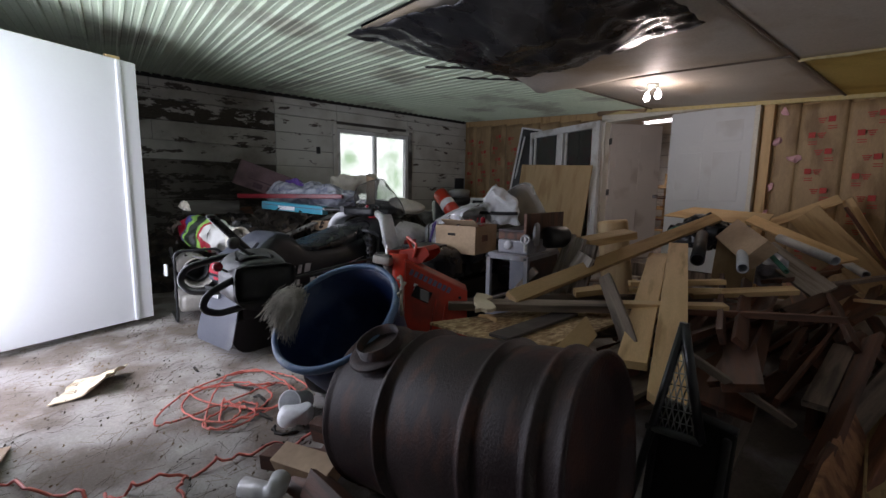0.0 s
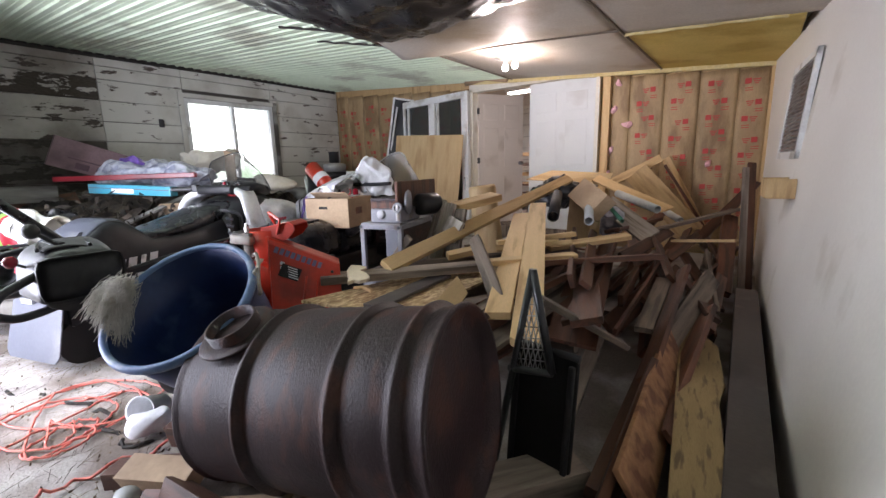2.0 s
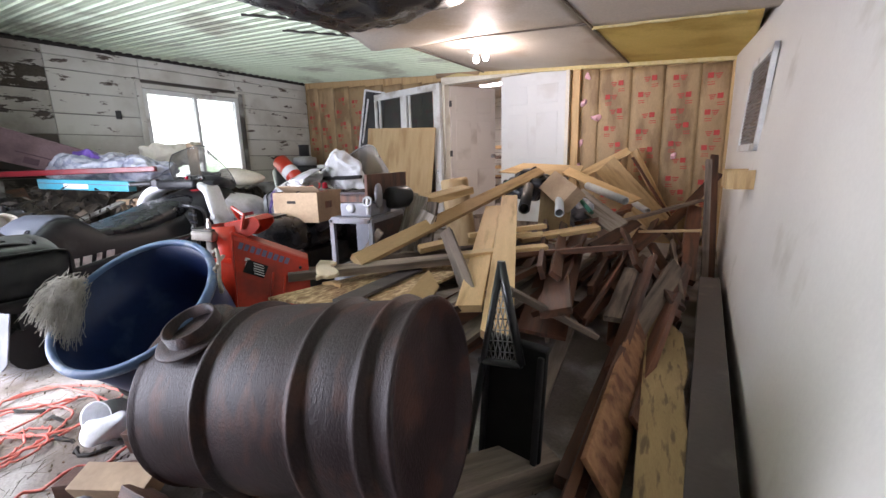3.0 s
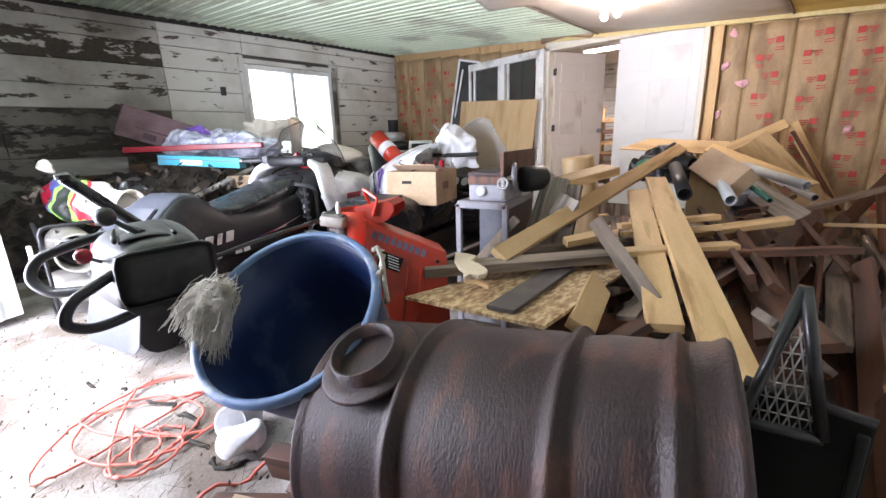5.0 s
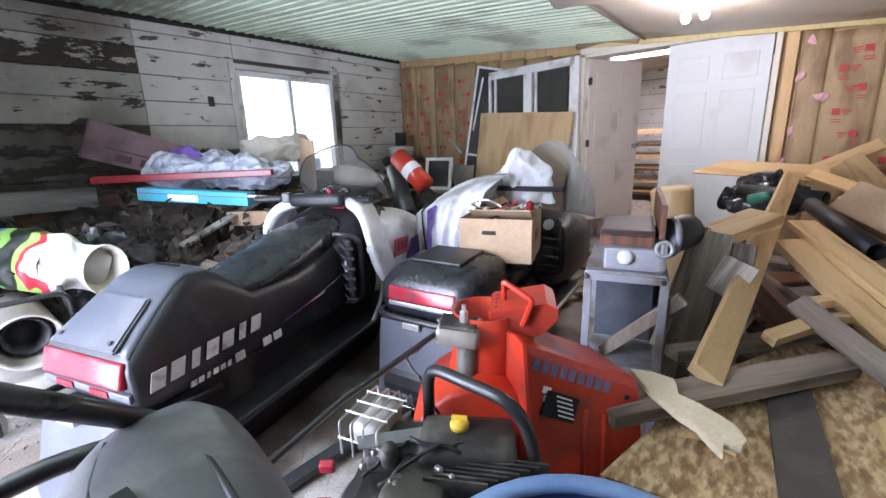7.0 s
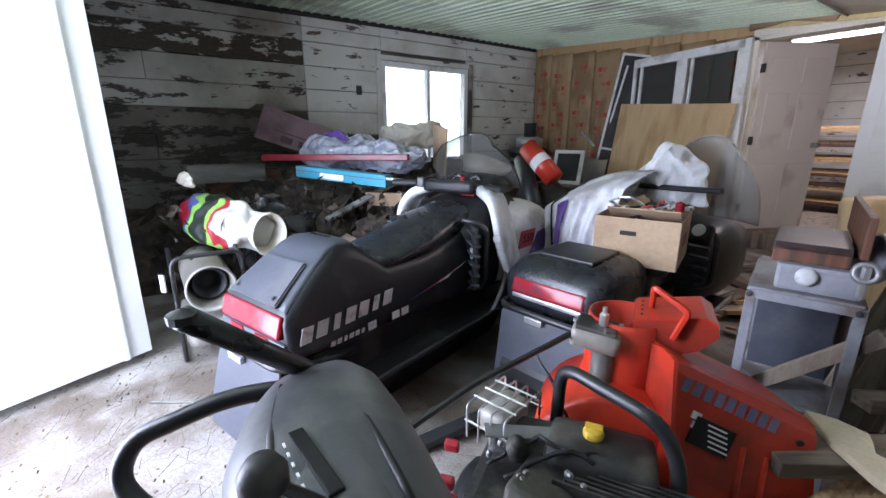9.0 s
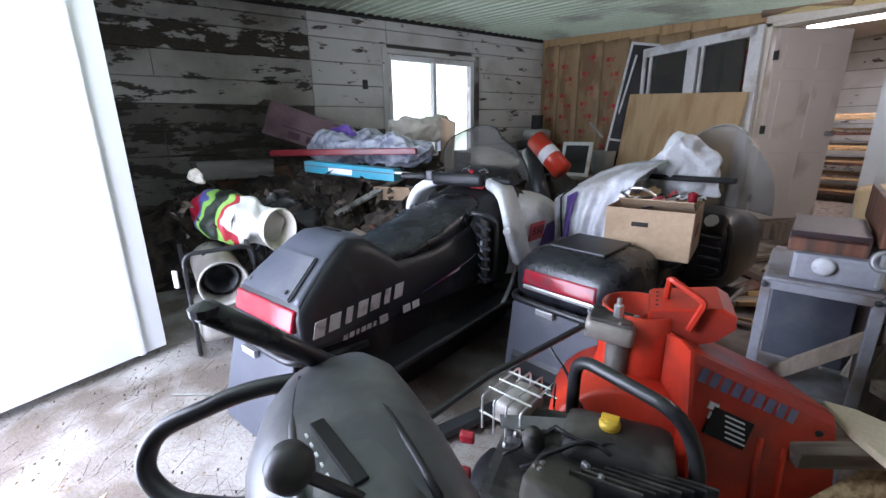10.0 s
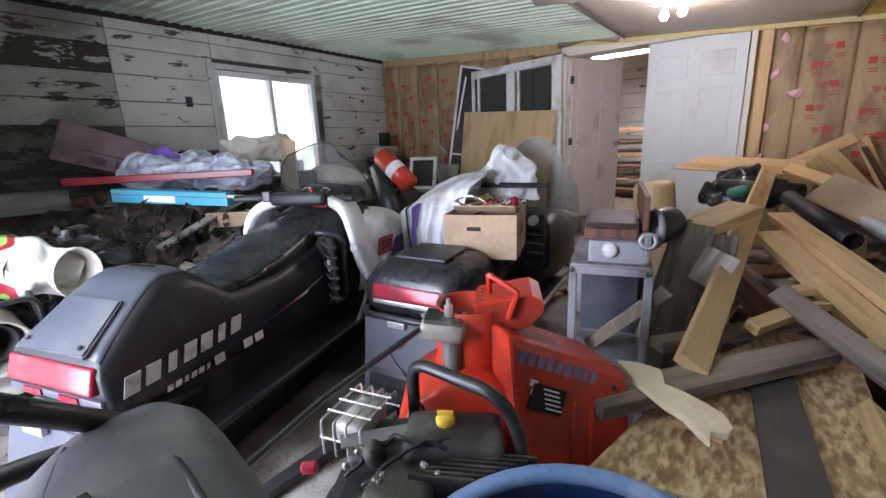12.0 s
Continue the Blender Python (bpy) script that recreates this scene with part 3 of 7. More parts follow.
for k, (x, y) in enumerate(((-9.5, 5.6), (-10.2, 6.6), (-10.8, 7.9), (-11.5, 4.6))):
    chair = thing("patio_chair", pose(x, y, -0.06, 0, 0, 40 * k), "white garden chair standing in the yard", "chair", "garden chairs in the yard")
    part("seat", box(0.5, 0.5, 0.04, pose(0, 0, 0.45), 0.01), WHITEPVC, chair)
    part("backrest", box(0.5, 0.04, 0.5, pose(0, 0.24, 0.75, -10), 0.01), WHITEPVC, chair)
    for sx in (-0.22, 0.22):
        for sy in (-0.22, 0.22):
            part("leg", tube([(sx, sy, 0), (sx, sy, 0.45)], 0.02, 6), WHITEPVC, chair)

# far wall: studs, insulation, double door
wf = structure(part("wall_far", box(3.4, 0.12, 2.9, pose(-4.6, YF + 0.1, 1.45)), PINE), "stud wall filled with paper-faced insulation batts")
part("backing", box(2.0, 0.12, 2.9, pose(0.04, YF + 0.1, 1.45)), PINE, wf)
part("backing", box(1.86, 0.12, 0.7, pose(-1.93, YF + 0.1, 2.55)), PINE, wf)
part("sill", box(1.86, 0.14, 0.18, pose(-1.93, YF + 0.1, 0.09), 0.004), OLDWOOD, wf)


def batt(x0, x1, z0, z1, seed):
    w = x1 - x0
    rng = random.Random(seed)

    def f(u, v):
        x = x0 + w * u
        puff = 0.014 * (4 * u * (1 - u)) ** 0.5 + 0.008 * noise.noise((u * 5 + seed, v * 9, seed)) * (4 * u * (1 - u))
        return (x, YF + 0.014 - puff, z0 + (z1 - z0) * v)

    ob = part("batt", sheet(10, 26, f, 0.004), KRAFT, wf, smooth=True)
    if w < 0.25:
        return
    marks = bmesh.new()
    z = z0 + rng.random() * 0.3 + 0.1
    side = rng.random() < 0.5
    while z < z1 - 0.1:
        cx = x0 + w * (0.68 if side else 0.3)
        box(0.056, 0.004, 0.056, pose(cx, YF - 0.018, z), bm=marks)
        for k in range(3):
            box(0.07 - 0.018 * k, 0.004, 0.01, pose(cx + (-0.075 if side else 0.075), YF - 0.018, z + 0.012 - 0.02 * k), bm=marks)
        for k in range(2):
            box(0.07, 0.004, 0.008, pose(cx + 0.01, YF - 0.018, z - 0.07 - 0.024 * k), bm=marks)
        side = not side
        z += 0.15 + 0.1 * rng.random()
    part("print", marks, REDINK, wf, "red printed squares and bars")


edges = [-6.02, -5.72, -5.32, -4.92, -4.52, -4.12, -3.72, -3.32, -2.96]
for i, (a, b) in enumerate(zip(edges, edges[1:])):
    batt(a + 0.001, b - 0.001, 0.02, ceil_z(b) - 0.1, i)
for i, (a, b) in enumerate(zip((-0.80, -0.60, -0.22, 0.14, 0.5), (-0.60, -0.22, 0.14, 0.5, 0.78))):
    batt(a + 0.001, b - 0.001, 0.02, ceil_z(b) - 0.05, 20 + i)
part("stud", box(0.09, 0.05, 2.25, pose(-0.875, YF - 0.005, 1.13), 0.004), PINE, wf)
part("stud", box(0.05, 0.06, 2.1, pose(0.80, YF - 0.01, 1.05), 0.004), PINE, wf)
part("top_plate", box(3.8, 0.05, 0.05, pose(-1.05, YF - 0.03, ceil_z(-1.05) - 0.03, 0, 4.29, 0), 0.004), CAULK, wf)
part("header", box(2.0, 0.04, 0.12, pose(-1.93, YF - 0.01, 2.285, 0, 1.0, 0), 0.003), TRIM, wf)
for k, (x, z) in enumerate(((-0.62, 1.55), (-0.78, 1.75), (-0.8, 1.25), (-0.83, 0.95), (0.28, 1.05), (-0.74, 2.05))):
    w_ = part("torn_wool", blob(0.07 if k else 0.15, 0.03, 0.09, k, 0.035, 4, 14, False), PINKWOOL, wf, "torn pink insulation", True)
    w_.location = (x, YF - 0.02, z)
roll = tagged(part("insulation_strip", lump(tube([(-2.95, YF - 0.1, 2.33), (-2.6, YF - 0.12, 2.35), (-2.25, YF - 0.1, 2.3)], 0.045, 10), 3, 0.03, 8), CARDBOARD, smooth=True), "torn brown paper strip hanging over the door frame", "scrap")
# double door
dz = 0.18
dr = structure(thing("door_1", pose(-1.48, YF + 0.04, dz), "pale grey panelled door leaf, shut", "door"), "pale grey six-panel door leaf, shut")


def leaf(parent, w, h, mat):
    part("door_leaf", box(w, 0.035, h, pose(w / 2, 0, h / 2), 0.003), mat, parent)
    for cx in (0.27, 0.73):
        for z0, z1 in ((0.2, 0.75), (0.9, 1.5), (1.62, 1.86)):
            for s in (-1, 1):
                b = box(w * 0.32, 0.012, z1 - z0, pose(w * cx, s * 0.0165, (z0 + z1) / 2), 0.005)
                part("panel", b, mat, parent)


dr.matrix_world = pose(-1.94, YF + 0.03, dz)
leaf(dr, 0.92, 2.02, GREYDOOR)
dl = structure(thing("door_2", pose(-2.83, YF + 0.06, dz, 0, 0, 62), "beige panelled door leaf, ajar", "door"), "beige six-panel door leaf standing ajar into the next room")
leaf(dl, 0.84, 2.01, BEIGEDOOR)
hnd = part("door_handle", lathe([(0, -0.06), (0.028, -0.055), (0.03, -0.035), (0.012, -0.025), (0.012, 0.0), (0.03, 0.004), (0.03, 0.01), (0, 0.01)], pose(0.78, -0.025, 0.95, -90, 0, 0)), STEEL, dl, "round steel knob", True)
for k in (0.25, 1.0, 1.75):
    part("hinge", box(0.02, 0.05, 0.09, pose(0, -0.01, k), 0.002), DARKMETAL, dl)
cs = structure(thing("door_frame", pose(0, 0, 0), "cream door frame", "door frame"), "cream painted frame of a double door")
for x0, z0, w, h in ((-2.89, 1.12, 0.065, 2.24), (-0.98, 1.12, 0.05, 2.24), (-1.935, 2.215, 1.96, 0.04)):
    part("casing", box(w, 0.16, h, pose(x0, YF + 0.03, z0), 0.004), TRIM, cs)
part("leaning_lath", box(0.05, 0.025, 1.9, pose(-2.98, YF - 0.07, 1.0, 2, 3, 0), 0.003), OLDWOOD, cs)

# room beyond
structure(part("floor_beyond", box(6, 3.6, 0.1, pose(-2.4, 8.4, 0.13)), OLDWOOD), "worn board floor of the next room")
structure(part("ceiling_beyond", box(6, 3.6, 0.1, pose(-2.4, 8.4, 2.5)), CEILBOARD), "pale ceiling of the next room")
wb = structure(part("wall_beyond", box(6, 0.1, 2.6, pose(-2.4, 10.1, 1.3)), GREYBOARD), "old whitewashed board wall of the next room")
for i in range(9):
    part("plank", box(6, 0.03, 0.25, pose(-2.4, 10.03, 0.32 + 0.26 * i), 0.003), WHITEWASH, wb)
for x in (-5.4, 0.6):
    structure(part("wall_side_beyond", box(0.1, 3.6, 2.6, pose(x, 8.4, 1.3)), WHITEWASH), "old white wall of the next room")
rack = thing("shelf_rack", pose(-2.25, 9.0, 0.18), "wooden rack stacked with loose boards", "shelf")
for k in range(6):
    part("shelf", box(2.0, 0.5, 0.03, pose(0, 0, 0.12 + 0.2 * k), 0.003), PINE if k % 2 else BROWNWOOD, rack)
    for j in range(3):
        part("board", box(1.5 + 0.3 * random.random(), 0.14, 0.03, pose(0.1 * j - 0.1, -0.16 + 0.16 * j, 0.155 + 0.2 * k + 0.012 * j, 0, 0, 3 * j - 3), 0.003), (PINE, OLDWOOD, PLYWOOD)[(k + j) % 3], rack)
for x in (-0.95, 0.0, 0.95):
    part("post", box(0.06, 0.06, 1.4, pose(x, 0.27, 0.7), 0.003), PINE, rack)
tl = thing("tube_lamp", pose(-2.5, 8.0, 2.40), "lit fluorescent tube lamp on the ceiling", "lamp")
part("housing", box(1.2, 0.16, 0.05, pose(0, 0, 0.03), 0.005), WHITEPVC, tl)
for s in (-0.04, 0.04):
    part("tube", tube([(-0.56, s, -0.015), (0.56, s, -0.015)], 0.016, 10), TUBELIGHT, tl)

# side wall and front wall
structure(part("wall_right", sheet(40, 16, lambda u, v: (wall_x(-0.4 + 7.0 * u, 2.6 * v) + 0.004 * noise.noise((u * 9, v * 4, 3)), -0.4 + 7.0 * u, 2.6 * v), -0.06), PLASTER, smooth=True), "off-white painted panel wall with scuffs")
hat = structure(thing("wall_hatch", pose(wall_x(4.75, 1.42) - 0.012, 4.75, 1.42, 0, 4, 5.06), "grey grille in a white frame", "vent"), "grey slatted grille in a white frame on the wall")
part("panel", box(0.012, 0.74, 0.58, None, 0.002), STEEL, hat)
for y, z, d, h in ((-0.4, 0, 0.05, 0.68), (0.4, 0, 0.05, 0.68), (0, 0.315, 0.85, 0.05), (0, -0.315, 0.85, 0.05)):
    part("frame", box(0.03, d, h, pose(-0.005, y, z), 0.003), WHITEPVC, hat)
for k in range(22):
    part("slat", box(0.01, 0.73, 0.012, pose(-0.009, 0, -0.27 + 0.0257 * k, 0, 30, 0)), STEEL, hat)
wbx = thing("wall_box", pose(wall_x(4.25, 0.9) - 0.08, 4.25, 0.84, 0, 0, 4), "small pine box fixed to the white wall", "box")
for w, d, h, x, y, z in ((0.15, 0.36, 0.015, 0, 0, 0.007), (0.015, 0.36, 0.12, -0.067, 0, 0.06), (0.15, 0.015, 0.12, 0, -0.173, 0.06), (0.15, 0.015, 0.12, 0, 0.173, 0.06)):
    part("side", box(w, d, h, pose(x, y, z), 0.002), PINE, wbx)
# Unseen wall, kept dark so that less light bounces onto the foreground.
wfr = structure(part("wall_front", box(3.2, 0.15, 2.7, pose(-4.72, YB - 0.075, 1.35)), DIMWASH), "unseen dark board wall beside the doorway")
part("pier", box(3.6, 0.15, 2.7, pose(-0.05, YB - 0.075, 1.35)), DIMWASH, wfr)
part("lintel", box(1.27, 0.15, 0.55, pose(-2.485, YB - 0.075, 2.48)), DIMWASH, wfr)

# ceiling
rb = bmesh.new()


def ribs(x0, x1, y0, y1, pitch):
    n = int((y1 - y0) / pitch)
    prof = []
    for i in range(n + 1):
        y = y0 + i * pitch
        prof += [(y, 0), (y + 0.008, -0.016), (y + 0.026, -0.016), (y + 0.034, 0), (y + pitch * 0.62, 0), (y + pitch * 0.62 + 0.004, -0.004), (y + pitch * 0.62 + 0.012, -0.004), (y + pitch * 0.62 + 0.016, 0)]
    xs = [x0 + (x1 - x0) * k / 3 for k in range(4)]
    rows = [[rb.verts.new((x, min(y, y1), ceil_z(x) + z)) for y, z in prof] for x in xs]
    for p, q in zip(rows, rows[1:]):
        for i in range(len(prof) - 1):
            rb.faces.new((p[i], p[i + 1], q[i + 1], q[i]))


ribs(XL - 0.05, -2.2, -0.3, 6.5, 0.118)
ribs(-2.2, 1.45, -0.3, 2.12, 0.118)
structure(part("ceiling", rb, CEILMETAL), "ribbed sheet-metal ceiling with green grass light in its colour")
structure(part("roof_deck", box(7.6, 7.4, 0.06, pose(-2.55, 3.1, ceil_z(-2.55) + 0.09, 0, 4.29, 0)), GREYBOARD), "dark boards above the ceiling")


def ceiling_board(name, x0, x1, y0, y1, mat, label, droop=None):
    def f(u, v):
        x, y = x0 + (x1 - x0) * u, y0 + (y1 - y0) * v
        s = 0.008 * math.sin(u * 3.1) * math.sin(v * 3.1)
        if droop:
            s += droop(x, y)
        return (x, y, ceil_z(x) - 0.005 - s)

    return structure(part(name, sheet(24, 24, f, 0.008), mat, smooth=True), label)


def curl(x, y):
    k = max(0.0, 1 - math.hypot((x + 2.2) / 1.1, (y - 4.1) / 0.95))
    return 0.17 * k * k


ceiling_board("ceiling_panel", -2.18, -0.27, 2.14, 4.58, CEILBOARD, "tan ceiling board curling down at one corner", curl)
ceiling_board("ceiling_panel", -2.18, -0.27, 4.6, 6.46, CEILBOARD, "tan ceiling board over the door")
ceiling_board("ceiling_panel", -0.25, 1.15, 2.14, 4.72, CEILBOARD, "tan ceiling board by the white wall")
ceiling_board("ceiling_panel", -0.25, 0.93, 4.74, 6.46, FOAMBOARD, "yellow foam ceiling board")
for a, b in (((-0.26, 2.14), (-0.26, 6.46)), ((-2.18, 4.59), (-0.26, 4.59)), ((-2.19, 2.14), (-2.19, 6.46))):
    structure(part("trim", tube([(a[0], a[1], ceil_z(a[0]) - 0.014), (b[0], b[1], ceil_z(b[0]) - 0.014)], 0.012, 6), SEAM), "dark seam strip between ceiling boards")
structure(part("trim", lump(tube([(-0.26 + 1.1 * k / 12, 4.73, ceil_z(-0.26 + 1.1 * k / 12) - 0.014) for k in range(13)], 0.02, 7), 5, 0.012, 9), CAULK, smooth=True), "yellow foam bead along a ceiling board")
structure(part("trim", lump(tube([(-2.9 + 3.7 * k / 24, YF - 0.03, ceil_z(-2.9 + 3.7 * k / 24) - 0.015) for k in range(25)], 0.024, 7), 6, 0.012, 9), CAULK, smooth=True), "yellow foam bead where ceiling and wall meet")


def tarp(u, v):
    x = -2.28 + 1.9 * u
    y = 2.05 + 1.95 * v * (1 - 0.45 * u) + 0.25 * u
    sag = 0.05 + 0.17 * math.sin(math.pi * min(1, u * 1.05)) * math.sin(math.pi * v) + 0.045 * noise.noise((x * 4, y * 4, 3)) + 0.02 * noise.noise((x * 11, y * 11, 5))
    return (x + 0.05 * noise.noise((y * 5, u, 1)), y + 0.05 * noise.noise((x * 5, v, 2)), ceil_z(x) - 0.01 - max(0.012, sag))


tagged(part("tarpaulin", sheet(44, 44, tarp, 0.003), TARP, smooth=True), "torn black plastic sheet sagging from the ceiling", "tarpaulin")
for k, (x0, y0, x1) in enumerate(((-2.75, 3.1, -2.25), (-2.9, 3.62, -2.3))):
    structure(part("trim", lump(tube([(x0 + (x1 - x0) * i / 9, y0 + 0.55 * i / 9, ceil_z(x0 + (x1 - x0) * i / 9) - 0.02) for i in range(10)], 0.011, 5), k, 0.01, 14), DARKGAP), "ragged black sealing strip on the ceiling")
# lamp with two bulbs
lf = thing("ceiling_lamp", pose(-1.45, 4.95, ceil_z(-1.45) - 0.012), "twin-bulb lamp holder on the ceiling, lit", "lamp")
part("base", lathe([(0, 0), (0.055, 0), (0.055, -0.02), (0.03, -0.035), (0, -0.035)]), PORCELAIN, lf, smooth=True)
for s in (-1, 1):
    part("arm", tube(rounded([(0, 0, -0.03), (0.05 * s, -0.02 * s, -0.05), (0.062 * s, -0.02 * s, -0.07)], 0.02), 0.014, 8), PORCELAIN, lf)
    b_ = part("bulb", lathe([(0, -0.05), (0.02, -0.045), (0.033, -0.02), (0.03, 0.005), (0.015, 0.025), (0.013, 0.04), (0, 0.04)]), BULB, lf, "glowing bulb", True)
    b_.location = (0.066 * s, -0.02 * s, -0.115)
part("wire", tube(rounded([(-0.02, 0, -0.01), (-0.12, 0.03, -0.06), (-0.2, 0.05, -0.01)], 0.05), 0.006, 6), PORCELAIN, lf)

# the white door standing open
wd = structure(thing("door_3", pose(-3.13, -0.03, 0.05, 0, 0, 116.5), "white panel door, wide open", "door"), "smooth white door standing wide open")
part("door_leaf", box(0.97, 0.045, 2.05, pose(0.485, 0, 1.025), 0.003), WHITEDOOR, wd)
part("edge_moulding", box(0.03, 0.02, 2.04, pose(0.84, -0.03, 1.02), 0.006), WHITEDOOR, wd)
part("top_block", box(0.1, 0.03, 0.02, pose(0.82, 0, 2.062), 0.003), PINE, wd)


# rusty drum
axis = Vector((0.963, 0.239, 0.128)).normalized()
side = axis.cross(Vector((0, 0, 1))).normalized()
upward = side.cross(axis)
cdir = upward * math.cos(radians(24)) + side * math.sin(radians(24))
dm_ = Matrix.Translation((-0.213, 1.505, 0.378)) @ Matrix((-cdir, axis.cross(-cdir), axis)).transposed().to_4x4()
drum = thing("steel_drum", dm_, "rusty steel drum lying on its side with a pipe collar", "drum")
prof = [(0, -0.397), (0.262, -0.397), (0.272, -0.413), (0.283, -0.415), (0.286, -0.407), (0.28, -0.396), (0.2795, -0.38)]
for s in (-0.162, 0.148, 0.327):
    prof += [(0.2795, s - 0.05), (0.277, s - 0.03), (0.279, s - 0.017), (0.293, s - 0.007), (0.295, s), (0.293, s + 0.006), (0.276, s + 0.016), (0.276, s + 0.028), (0.2795, s + 0.05)]
prof += [(0.2795, 0.386), (0.286, 0.4), (0.289, 0.408), (0.283, 0.416), (0.272, 0.412), (0.262, 0.388), (0.2, 0.38), (0, 0.375)]
body = lathe(prof, None, 96)
for v in body.verts:
    v.co += v.co.normalized() * 0.003 * noise.noise(v.co * 5.0)
part("body", body, RUST, drum, smooth=True)
part("collar_flange", lathe([(0.112, 0.279), (0.118, 0.283), (0.112, 0.288), (0.09, 0.29), (0.0, 0.29)], pose(0, 0, -0.275, 0, -90, 0), 30), RUST, drum, smooth=True)
part("collar", lathe([(0.088, 0.25), (0.094, 0.272), (0.08, 0.285), (0.078, 0.325), (0.071, 0.325), (0.07, 0.272), (0.0, 0.27)], pose(0, 0, -0.275, 0, -90, 0), 30), RUST, drum, "round pipe collar", True)
for k in range(9):
    a = (-0.95 + 0.11 * (k % 5), 1.06 + 0.1 * (k // 5) + 0.02 * k, 0.06 + 0.05 * (k % 2))
    plank("firewood", a, (a[0] + 0.24 + 0.02 * (k % 3), a[1] + 0.16 - 0.05 * (k % 4), a[2] + 0.03), 0.09, 0.06, (BROWNWOOD, CARDBOARD, BROWNWOOD)[k % 3], "split wood chunk lying under the drum", "firewood", 20 * k, "wood chunks under the drum")
for k in range(3):
    plank("timber", (-0.45 + 0.28 * k, 1.25 + 0.2 * k, 0.06), (-0.2 + 0.28 * k, 1.75 + 0.12 * k, 0.06), 0.14, 0.1, OLDWOOD, "thick grey timber carrying the drum", "lumber", 0, "timbers under the drum")

# blue tub
nrm = Vector((0.222, -0.563, 0.797)).normalized()
tq = nrm.to_track_quat("Z", "Y").to_matrix().to_4x4()
tub = thing("plastic_tub", Matrix.Translation((-0.802, 1.293, 0.65)) @ tq, "deep round blue plastic tub tipped towards the drum", "tub")
part("shell", lathe([(0, -0.42), (0.17, -0.42), (0.19, -0.405), (0.225, -0.2), (0.25, -0.005), (0.243, -0.005), (0.218, -0.2), (0.183, -0.395), (0, -0.41)], None, 48), TUBBLUE, tub, smooth=True)
part("rim", lathe([(0.244, -0.012), (0.244, 0.006), (0.252, 0.012), (0.264, 0.008), (0.268, -0.006), (0.262, -0.022), (0.25, -0.02), (0.244, -0.012)], None, 48), TUBRIM, tub, "scuffed paler rim", True)


def wavy(points, r, amp, n, seed):
    out = []
    pts = [Vector(p) for p in points]
    for i in range(n):
        k = i / (n - 1) * (len(pts) - 1)
        j = min(int(k), len(pts) - 2)
        p = pts[j].lerp(pts[j + 1], k - j)
        out.append(p + Vector(noise.noise_vector((i * 0.4, seed, 0))) * amp)
    return tube(out, r, 6)


for k, (p0, p1) in enumerate((((0.23, 0.13, 0.0), (0.19, 0.2, -0.01)), ((0.19, 0.2, 0.0), (0.25, 0.08, -0.05)))):
    part("rope_handle", wavy([p0, (p0[0] * 1.06, p0[1] * 1.06, 0.02), (p1[0] * 1.08, p1[1] * 1.06, -0.02), p1], 0.0065, 0.012, 18, k), ROPE, tub, "knotted pale rope", True)
tuft = bmesh.new()
rng = random.Random(4)
for k in range(1500):
    lean = rng.random()
    a = Vector((-0.835 + 0.018 * rng.gauss(0, 1), 1.165 + 0.015 * rng.gauss(0, 1), 0.735 + 0.016 * rng.gauss(0, 1)))
    e = Vector((-0.985, 1.08, 0.635)).lerp(Vector((-0.905, 1.15, 0.54)), lean) + Vector((0.016 * rng.gauss(0, 1), 0.014 * rng.gauss(0, 1), 0.02 * rng.gauss(0, 1)))
    k0 = 0.6 * rng.random() ** 1.5
    k1 = min(1.0, k0 + 0.35 + 0.4 * rng.random())
    pts = []
    for i in range(6):
        q = k0 + (k1 - k0) * i / 5
        p = a.lerp(e, q) + Vector(noise.noise_vector((q * 4, k * 0.37, 2))) * 0.016
        p.z += 0.035 * math.sin(math.pi * q) * (1 - 0.6 * lean)
        pts.append(p)
    tube(pts, 0.0009, 3, bm=tuft)
core = tube([(-0.835, 1.165, 0.735), (-0.87, 1.14, 0.715), (-0.92, 1.12, 0.66), (-0.945, 1.11, 0.61)], 0.026, 10, taper=[0.5, 1, 1, 0.4])
lump(core, 3, 0.012, 30)
tagged(part("fibre_tuft", merged(tuft, core), FLUFF), "shaggy grey fibre tuft hanging over the tub rim", "rag", kind="stuff")


# snowmobiles
def letters(n, x, y0, z0, step, h, parent, mat, slant=0.25, rise=0.0):
    """Plain slanted blocks in place of a lettered mark, on a side wall at x."""
    for i in range(n):
        y, z = y0 + step * i, z0 + rise * i
        w = step * (0.36 if i % 3 != 2 else 0.22)
        out = [(y - w - slant * h / 2, z - h / 2), (y + w - slant * h / 2, z - h / 2), (y + w + slant * h / 2, z + h / 2), (y - w + slant * h / 2, z + h / 2)]
        part("mark", prism(out, 0.003, Matrix(((0, 1, 0, x), (1, 0, 0, 0), (0, 0, 1, 0), (0, 0, 0, 1)))), mat, parent)


def readable(text, size, m, mat, parent):
    cu = bpy.data.curves.new("lettering", "FONT")
    cu.body, cu.size, cu.extrude = text, size, 0.001
    o = bpy.data.objects.new("lettering", cu)
    me = bpy.data.meshes.new_from_object(o)
    bpy.data.objects.remove(o)
    me.materials.append(mat)
    p = new("number", me)
    p.parent = parent
    p.matrix_local = m
    return p


s1 = thing("snowmobile", pose(-2.44, 1.24, 0, 0, 0, 17), "black and white snowmobile with a long vinyl seat", "snowmobile", "parked snowmobiles")
secs = []
